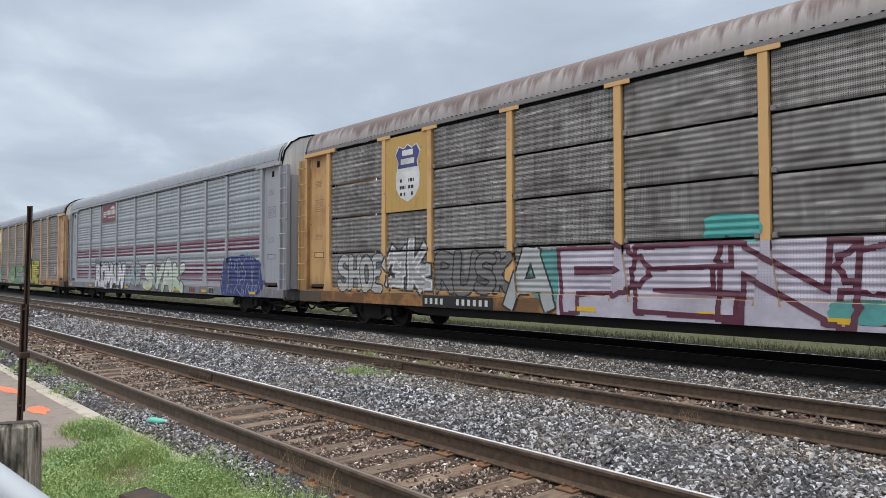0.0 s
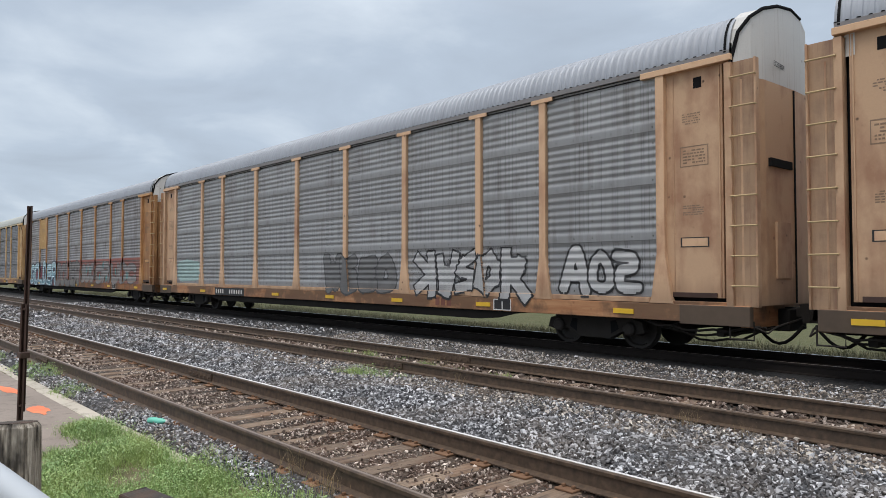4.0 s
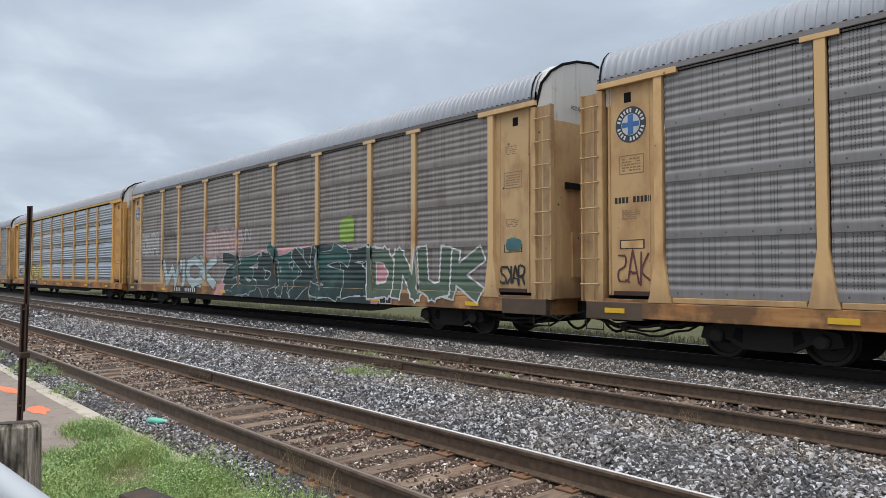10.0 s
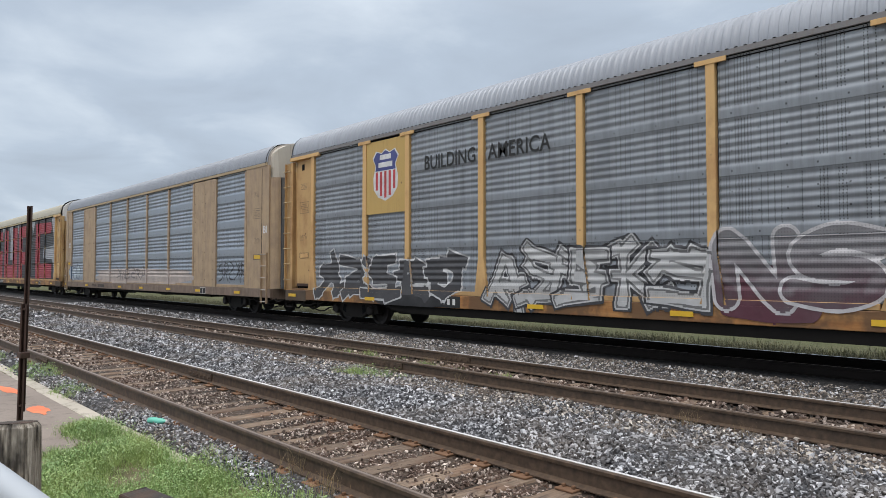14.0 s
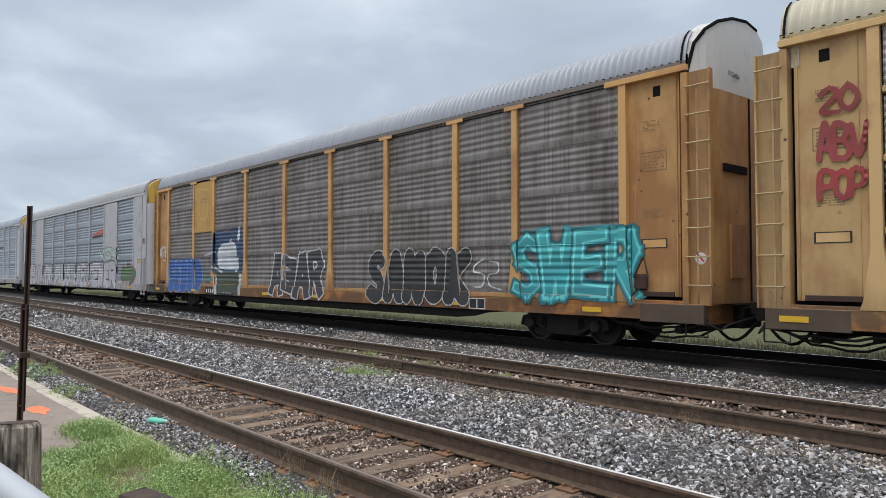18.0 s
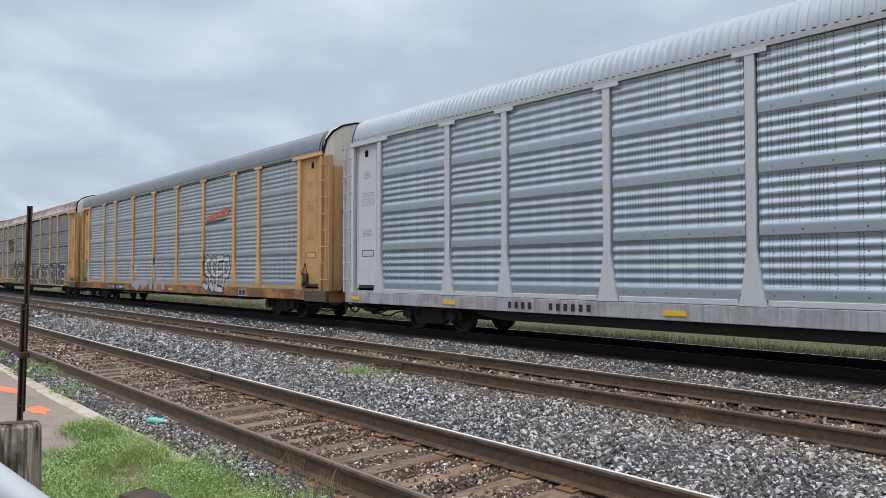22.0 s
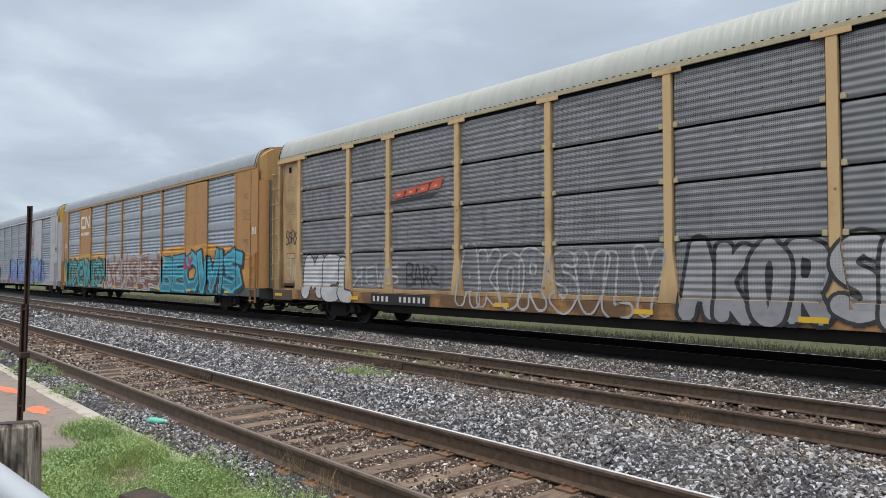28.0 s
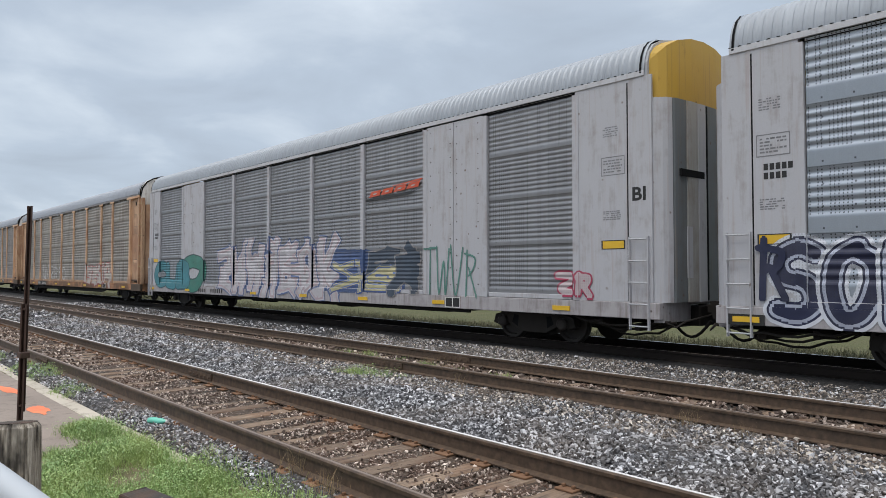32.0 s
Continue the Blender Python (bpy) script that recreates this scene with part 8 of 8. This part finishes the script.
    [("cloud", 0, 0.95, 10.7, 0.62, 2.68, (0.58, 0.30, 0.06), K), ("cloud", 0, 17.9, 27.4, 0.60, 2.75, (0.62, 0.29, 0.05), K), ("piece", "YOCKEYMOSH", 1.55, 9.95, 0.66, 2.32, (0.035, 0.33, 0.33), (0.01, 0.02, 0.02), dict(style="block", fat=0.19, edge=0.095, low=(0.07, 0.23, 0.21), inline=(0.06, 0.44, 0.46), lap=0.16, shadow=(0.01, 0.03, 0.03))),
     ("piece", "NOISE?", 10.1, 18.3, 0.64, 2.45, (0.25, 0.13, 0.085), (0.58, 0.56, 0.54), dict(style="wild", fat=0.18, edge=0.06, low=(0.16, 0.06, 0.04), inline=(0.52, 0.45, 0.41))), ("block", 0, 18.4, 26.4, 0.66, 0.85, (0.03, 0.17, 0.21), K), ("piece", "BE", 18.4, 21.2, 0.66, 2.35, (0.04, 0.34, 0.45), (0.01, 0.02, 0.03), dict(style="block", fat=0.21, edge=0.06, low=(0.02, 0.20, 0.27), inline=(0.06, 0.42, 0.54))), ("piece", "OWIS", 21.2, 26.6, 0.68, 2.5, (0.05, 0.36, 0.47), (0.01, 0.02, 0.03), dict(style="block", fat=0.2, edge=0.075, low=(0.02, 0.18, 0.26), inline=(0.07, 0.46, 0.58), lap=0.12, shadow=(0.01, 0.02, 0.03))), ("piece", "ILY", 21.0, 22.0, 1.7, 2.2, (0.5, 0.05, 0.12), (0.3, 0.02, 0.06), dict(style="block", edge=0.03))],
    [("piece", "SONS", 1.5, 4.7, 0.66, 2.2, NAVY, (0.58, 0.60, 0.65), dict(fat=0.22, edge=0.06, lap=0.05, inline=(0.38, 0.41, 0.50))), ("piece", "TUBER", 4.7, 8.6, 0.66, 2.05, (0.03, 0.015, 0.06), (0.34, 0.29, 0.44), dict(fat=0.24, edge=0.045)),
     ("cloud", 0, 12.3, 24.6, 0.55, 1.4, (0.24, 0.38, 0.15), K), ("poly", [(12.5, 0.95), (12.6, 1.9), (13.9, 2.1), (15.2, 2.3), (17.4, 2.2), (18.6, 2.5), (20.0, 2.65), (21.6, 2.35), (24.2, 2.4), (24.3, 0.9), (21.0, 0.8), (17.0, 1.0)], 0, 1, 0, 1, (0.09, 0.13, 0.36), K), ("piece", "????????", 12.5, 21.6, 0.78, 2.55, (0.26, 0.44, 0.60), (0.025, 0.04, 0.18), dict(style="wild", fat=0.19, edge=0.06, low=(0.17, 0.16, 0.44), inline=(0.13, 0.21, 0.48))), ("piece", "??", 21.4, 24.2, 0.7, 2.5, (0.24, 0.38, 0.58), (0.025, 0.04, 0.18), dict(style="wild", edge=0.06, low=(0.17, 0.15, 0.44), inline=(0.12, 0.19, 0.46))),
     ("poly", [(11.6, 0.68), (12.0, 1.5), (12.3, 1.0), (12.9, 0.68)], 0, 1, 0, 1, (0.30, 0.04, 0.07), K), *[("poly", [(a, b), (a + 0.16, b + 0.26), (a + 0.34, b + 0.05), (a + 0.2, b - 0.05)], 0, 1, 0, 1, (0.40, 0.04, 0.11), K) for a, b in ((14.2, 1.3), (16.0, 1.15), (16.8, 1.25), (18.5, 1.75), (19.1, 1.4), (20.4, 1.7), (22.2, 1.3), (19.8, 0.75))], ("tag", "?", 1.3, 1.8, 1.1, 2.1, NAVY, 0.06)],
    [("piece", "CUB", 1.6, 5.6, 0.8, 2.1, (0.05, 0.22, 0.26), (0.02, 0.08, 0.10), dict(fat=0.24)), ("piece", "O", 5.0, 7.0, 0.75, 2.3, (0.04, 0.20, 0.15), (0.02, 0.06, 0.06), dict(fat=0.26)), ("cloud", 0, 8.6, 20.6, 0.9, 2.3, (0.06, 0.10, 0.22), K), ("piece", "???????", 8.4, 17.0, 0.66, 2.7, (0.50, 0.48, 0.50), (0.10, 0.14, 0.28), dict(style="wild", fat=0.18, inline=(0.46, 0.36, 0.38))), ("piece", "??", 16.8, 20.4, 0.9, 1.9, (0.48, 0.44, 0.25), (0.06, 0.10, 0.26), dict(style="wild", inline=(0.14, 0.20, 0.42))),
     ("piece", "??", 18.6, 20.9, 1.0, 2.3, (0.05, 0.07, 0.10), (0.25, 0.24, 0.24), dict(style="wild")), ("tag", "TWV?", 21.2, 23.2, 1.0, 2.2, (0.10, 0.24, 0.20), 0.025), ("piece", "??", 25.55, 26.5, 1.0, 1.6, (0.50, 0.42, 0.43), (0.40, 0.05, 0.10), dict(edge=0.035))],
    [("piece", "????", 18.4, 23.2, 0.8, 2.1, (0.46, 0.41, 0.37), (0.30, 0.06, 0.06), dict(style="wild")), ("tag", "??????", 8.0, 14.0, 1.0, 2.0, W, 0.03)],
    [],
]
CARS = [
    yellow_car("yellow-posted car carrier with sooty mesh sheets and lavender spray letters", "B", tape=(12.0, 14.6, 17.0, 20.4, 23.0), placard=(1, "shield_worn", YELLOW), sign_box=(5.62, 6.72, 3.5, 5.05), mark=(6.9, 0.64), roof=(0.33, 0.295, 0.285), roof_rust=(0.14, 0.09, 0.08), roof_amount=0.5, grime=0.8,
               sheet=(0.40, 0.385, 0.37), dirt=(0.15, 0.13, 0.12)),
    dict(label="light grey car carrier with maroon stripes and white spray lettering", kind="A", post=(0.40, 0.41, 0.44), sill=(0.33, 0.33, 0.36), end=(0.38, 0.39, 0.42), roof=ROOF_GREY, holes="columns", edge=(0.36, 0.37, 0.39), rust=0.15, cap=False, grime=0.3, mark_plate=False, mark_lift=0.028, mark=(8.3, 0.64), hood=(0.45, 0.46, 0.48), rung=M_GALV,
         sheet=(0.465, 0.495, 0.53), dirt=(0.25, 0.265, 0.285), emblems=[("maroon", (7.35, 9.75, 4.32, 5.30))], stripes=[(2.74, 2.86, (0.17, 0.035, 0.07)), (2.58, 2.68, (0.17, 0.035, 0.07)), (2.40, 2.50, (0.17, 0.035, 0.07)), (1.82, 1.92, (0.17, 0.035, 0.07)), (1.60, 1.70, (0.17, 0.035, 0.07)), (1.40, 1.52, (0.17, 0.035, 0.07)), (1.2, 1.3, (0.17, 0.035, 0.07))],
         stencil=21.9),
    yellow_car("tan-posted car carrier with yellow and green spray-painted letters", tone=TAN, placard=(1, "flag", TAN), mark=(6.7, 0.64), **dict(GREY_BROWN)),
    yellow_car("tan-posted car carrier with grey sheets and faint spray scrawls", tone=TAN, grime=0.35, sheet=(0.37, 0.375, 0.38)),
    yellow_car("rusty yellow car carrier with red band and pale blue letters", tone=(0.44, 0.25, 0.075), rust=0.6, placard=(1, "ghost", (0.48, 0.28, 0.09)), sill=(0.30, 0.19, 0.09), grime=0.55, mark=(6.5, 0.64), sheet=(0.36, 0.36, 0.37), dirt=(0.15, 0.12, 0.105)),
    yellow_car("yellow-posted car carrier with clean dark mesh sheets and cream roof", "B", tone=(0.54, 0.37, 0.13), roof=ROOF_CREAM, edge=(0.44, 0.38, 0.25), mark=(7.0, 0.64), grime=0.35, sheet=(0.27, 0.28, 0.30), dirt=(0.13, 0.13, 0.135), emblems=[("stripes", (7.5, 9.45, 3.30, 4.22))]),
    yellow_car("yellow-posted car carrier with grey sheets and white outlined letters", tone=(0.56, 0.38, 0.13), sill=(0.40, 0.22, 0.08), sheet=(0.30, 0.292, 0.295), dirt=(0.2, 0.185, 0.175), grime=0.45, stencil=22.3, end_mark=True, emblems=[("roundel", (1.22, 1.92, 4.12, 4.84))]),
    yellow_car("yellow-posted car carrier with brown-grey sheets and many spray letters", tone=(0.54, 0.38, 0.14), edge=(0.15, 0.14, 0.14), sill=(0.36, 0.22, 0.10), **dict(GREY_BROWN), mark=(6.7, 0.64), emblems=[("roundel", (1.24, 1.9, 4.14, 4.82))]),
    yellow_car("bright yellow car carrier with clean silver punched sheets", tone=(0.59, 0.34, 0.075), holes="bands", rust=0.12, roof=(0.38, 0.385, 0.41), edge=(0.55, 0.35, 0.08), cap=False, grime=0.15, gloss=0.30, metal=0.7, placard=(1, "shield", (0.62, 0.335, 0.05)), sign_box=(5.72, 6.62, 3.98, 5.0), emblems=[("slogan", (5.3, 6.9, 3.62, 3.76))], mark=(6.45, 0.64), **SILVER),
    yellow_car("yellow-posted car carrier with dark blue-grey sheets and white spray letters", tone=(0.55, 0.36, 0.11), placard=(1, "shield", (0.56, 0.37, 0.12)), sign_box=(5.5, 6.72, 3.6, 5.04), **dict(GREY_BLUE), emblems=[("slogan", (0, 1, 0, 1))], mark=(6.7, 0.6), sill=(0.40, 0.25, 0.10)),
    white_car("faded tan car carrier with pale sheets and wide plain panels", post=(0.46, 0.33, 0.20), sill=(0.32, 0.23, 0.17), end=(0.44, 0.31, 0.19), edge=(0.44, 0.33, 0.2), rust=0.55, roof=ROOF_GREY, corner=(0.55, 0.50, 0.42), hood=(0.5, 0.45, 0.4)),
    yellow_car("cream-roofed car carrier covered with huge red and black letters", "B", tone=(0.54, 0.37, 0.12), roof=(0.46, 0.42, 0.32), edge=(0.46, 0.37, 0.2), cap=False, mark=(6.7, 0.66), sheet=(0.42, 0.43, 0.45), dirt=(0.24, 0.24, 0.25), grime=0.2, lessor=True),
    yellow_car("weathered yellow car carrier with brown-grey sheets and cyan spray letters", tone=(0.52, 0.31, 0.085), rust=0.55, placard=(1, "ghost", (0.52, 0.31, 0.08)), sheet=(0.30, 0.28, 0.27), dirt=(0.11, 0.085, 0.07), grime=0.75, mark=(6.5, 0.64), sill=(0.38, 0.24, 0.11), edge=(0.20, 0.17, 0.15)),
    white_car("dirty white car carrier with outlined bubble letters along the bottom", emblems=[("swoosh", (18.95, 21.1, 3.50, 4.05))], rust=0.22, roof=(0.43, 0.44, 0.455)),
    dict(label="clean white-framed car carrier with bright silver ribbed sheets", kind="A", post=(0.55, 0.565, 0.60), sill=(0.52, 0.525, 0.555), end=(0.60, 0.61, 0.64), roof=(0.385, 0.43, 0.485), deep=True, holes="faint", edge=(0.42, 0.43, 0.46), rust=0.05, grime=0.02, gloss=0.34, metal=0.65, hood=(0.62, 0.64, 0.66), corner=(0.58, 0.36, 0.04), mark_plate=False, mark=(7.2, 0.62), lessor=False, rung=M_GALV,
         sheet=(0.49, 0.56, 0.635), dirt=(0.37, 0.425, 0.48), emblems=[("cross", (18.72, 21.22, 3.42, 3.92))]),
    yellow_car("yellow-posted car carrier with silver-grey sheets and orange emblem", tone=(0.54, 0.335, 0.11), rust=0.2, grime=0.25, roof=(0.19, 0.215, 0.25), gloss=0.4, metal=0.5, sheet=(0.44, 0.485, 0.53), dirt=(0.24, 0.26, 0.28), mark=(6.3, 0.66), sill=(0.46, 0.26, 0.07), tape=(15.3,), rod=True, emblems=[("swoosh", (18.75, 21.1, 3.50, 4.15))]),
    yellow_car("yellow-posted car carrier with rust-streaked white roof and black letters", "B", tone=(0.56, 0.37, 0.12), roof=(0.50, 0.465, 0.45), roof_rust=(0.15, 0.045, 0.045), roof_amount=0.62, edge=(0.46, 0.34, 0.17), mark=(6.6, 0.64), sheet=(0.30, 0.31, 0.33), dirt=(0.14, 0.14, 0.145), grime=0.35, stencil=25.2,
               emblems=[("stripes", (7.35, 9.7, 3.32, 4.22))]),
    yellow_car("tan-posted car carrier with blue-grey sheets and worn white scrawls", tone=TAN, placard=(1, "shield", (0.50, 0.38, 0.20)), **dict(GREY_BLUE, grime=0.35), sill=(0.34, 0.24, 0.16)),
    yellow_car("cream-posted car carrier with grey mesh sheets and chalky bubble letters", "B", tone=(0.50, 0.36, 0.13), roof=(0.43, 0.44, 0.40), edge=(0.47, 0.41, 0.27), sill=(0.36, 0.26, 0.14), mark=(6.4, 0.66), sheet=(0.31, 0.315, 0.33), dirt=(0.15, 0.15, 0.155), grime=0.35, stencil=24.2, emblems=[("swoosh", (7.15, 9.4, 3.45, 4.05))]),
    white_car("brown car carrier with silver sheets and teal spray letters", post=(0.45, 0.235, 0.08), sill=(0.10, 0.12, 0.11), end=(0.42, 0.215, 0.075), edge=(0.42, 0.25, 0.09), rust=0.25, roof=(0.36, 0.395, 0.43), corner=(0.46, 0.27, 0.10), hood=(0.42, 0.245, 0.09), mark_white=True, mark_lift=0.02, mark=(8.7, 0.58), emblems=[("noodle", (5.0, 6.75, 3.75, 4.90))], **dict(sheet=(0.49, 0.545, 0.61), dirt=(0.27, 0.295, 0.32))),
    white_car("white car carrier with silver sheets and blue and violet spray letters", rust=0.22, emblems=[("swoosh", (18.5, 21.05, 3.50, 4.10))], mark=(8.6, 0.62), tape=(1.1, 14.1, 17.35, 21.1), backed=True),
    white_car("dirty white car carrier with grey sheets and pale wild spray letters", fine=True, rust=0.28, sheet=(0.33, 0.335, 0.35), dirt=(0.18, 0.18, 0.185), emblems=[("swoosh", (18.5, 21.05, 3.60, 4.10))]),
    yellow_car("faded tan car carrier with beige-grey sheets and red scrawls", tone=TAN, rust=0.5, sheet=(0.36, 0.335, 0.30), dirt=(0.18, 0.14, 0.11)),
    yellow_car("dusty yellow car carrier at the end of the visible train", tone=TAN, rust=0.4, **dict(GREY_BROWN)),
]
TRAIN = [build_car(i, spec) for i, spec in enumerate(CARS)]


# ------------------------------------------------ movement
def motions():
    for i, car in enumerate(TRAIN):
        rows = []
        for t, extra in ((0.0, 0.15), (5.0, 0.02), (10.0, -0.02), (16.0, 0.0), (22.0, -0.05), (27.0, -0.08), (32.0, -0.10)):
            rows.append((t, pose(START + SPEED * t - PITCH * i + extra, TRAIN_Y, TRAIN_Z)))
        walk(car, rows)
    # wheels roll without slip, a row for every step of time
    for k, group in enumerate(WHEELS):
        first = group[0]
        x = first.location.x
        turn = math.degrees(SPEED / 0.418) / FPS
        walk(first, [(j / FPS, pose(x, 0, 0.418, 0, (turn * j) % 360, 0)) for j in range(0, 32 * FPS + 1)])
        act, slot = first.animation_data.action, first.animation_data.action_slot
        for other in group[1:]:
            other.rotation_mode = "QUATERNION"
            other.animation_data_create()
            other.animation_data.action = act
            other.animation_data.action_slot = slot


motions()
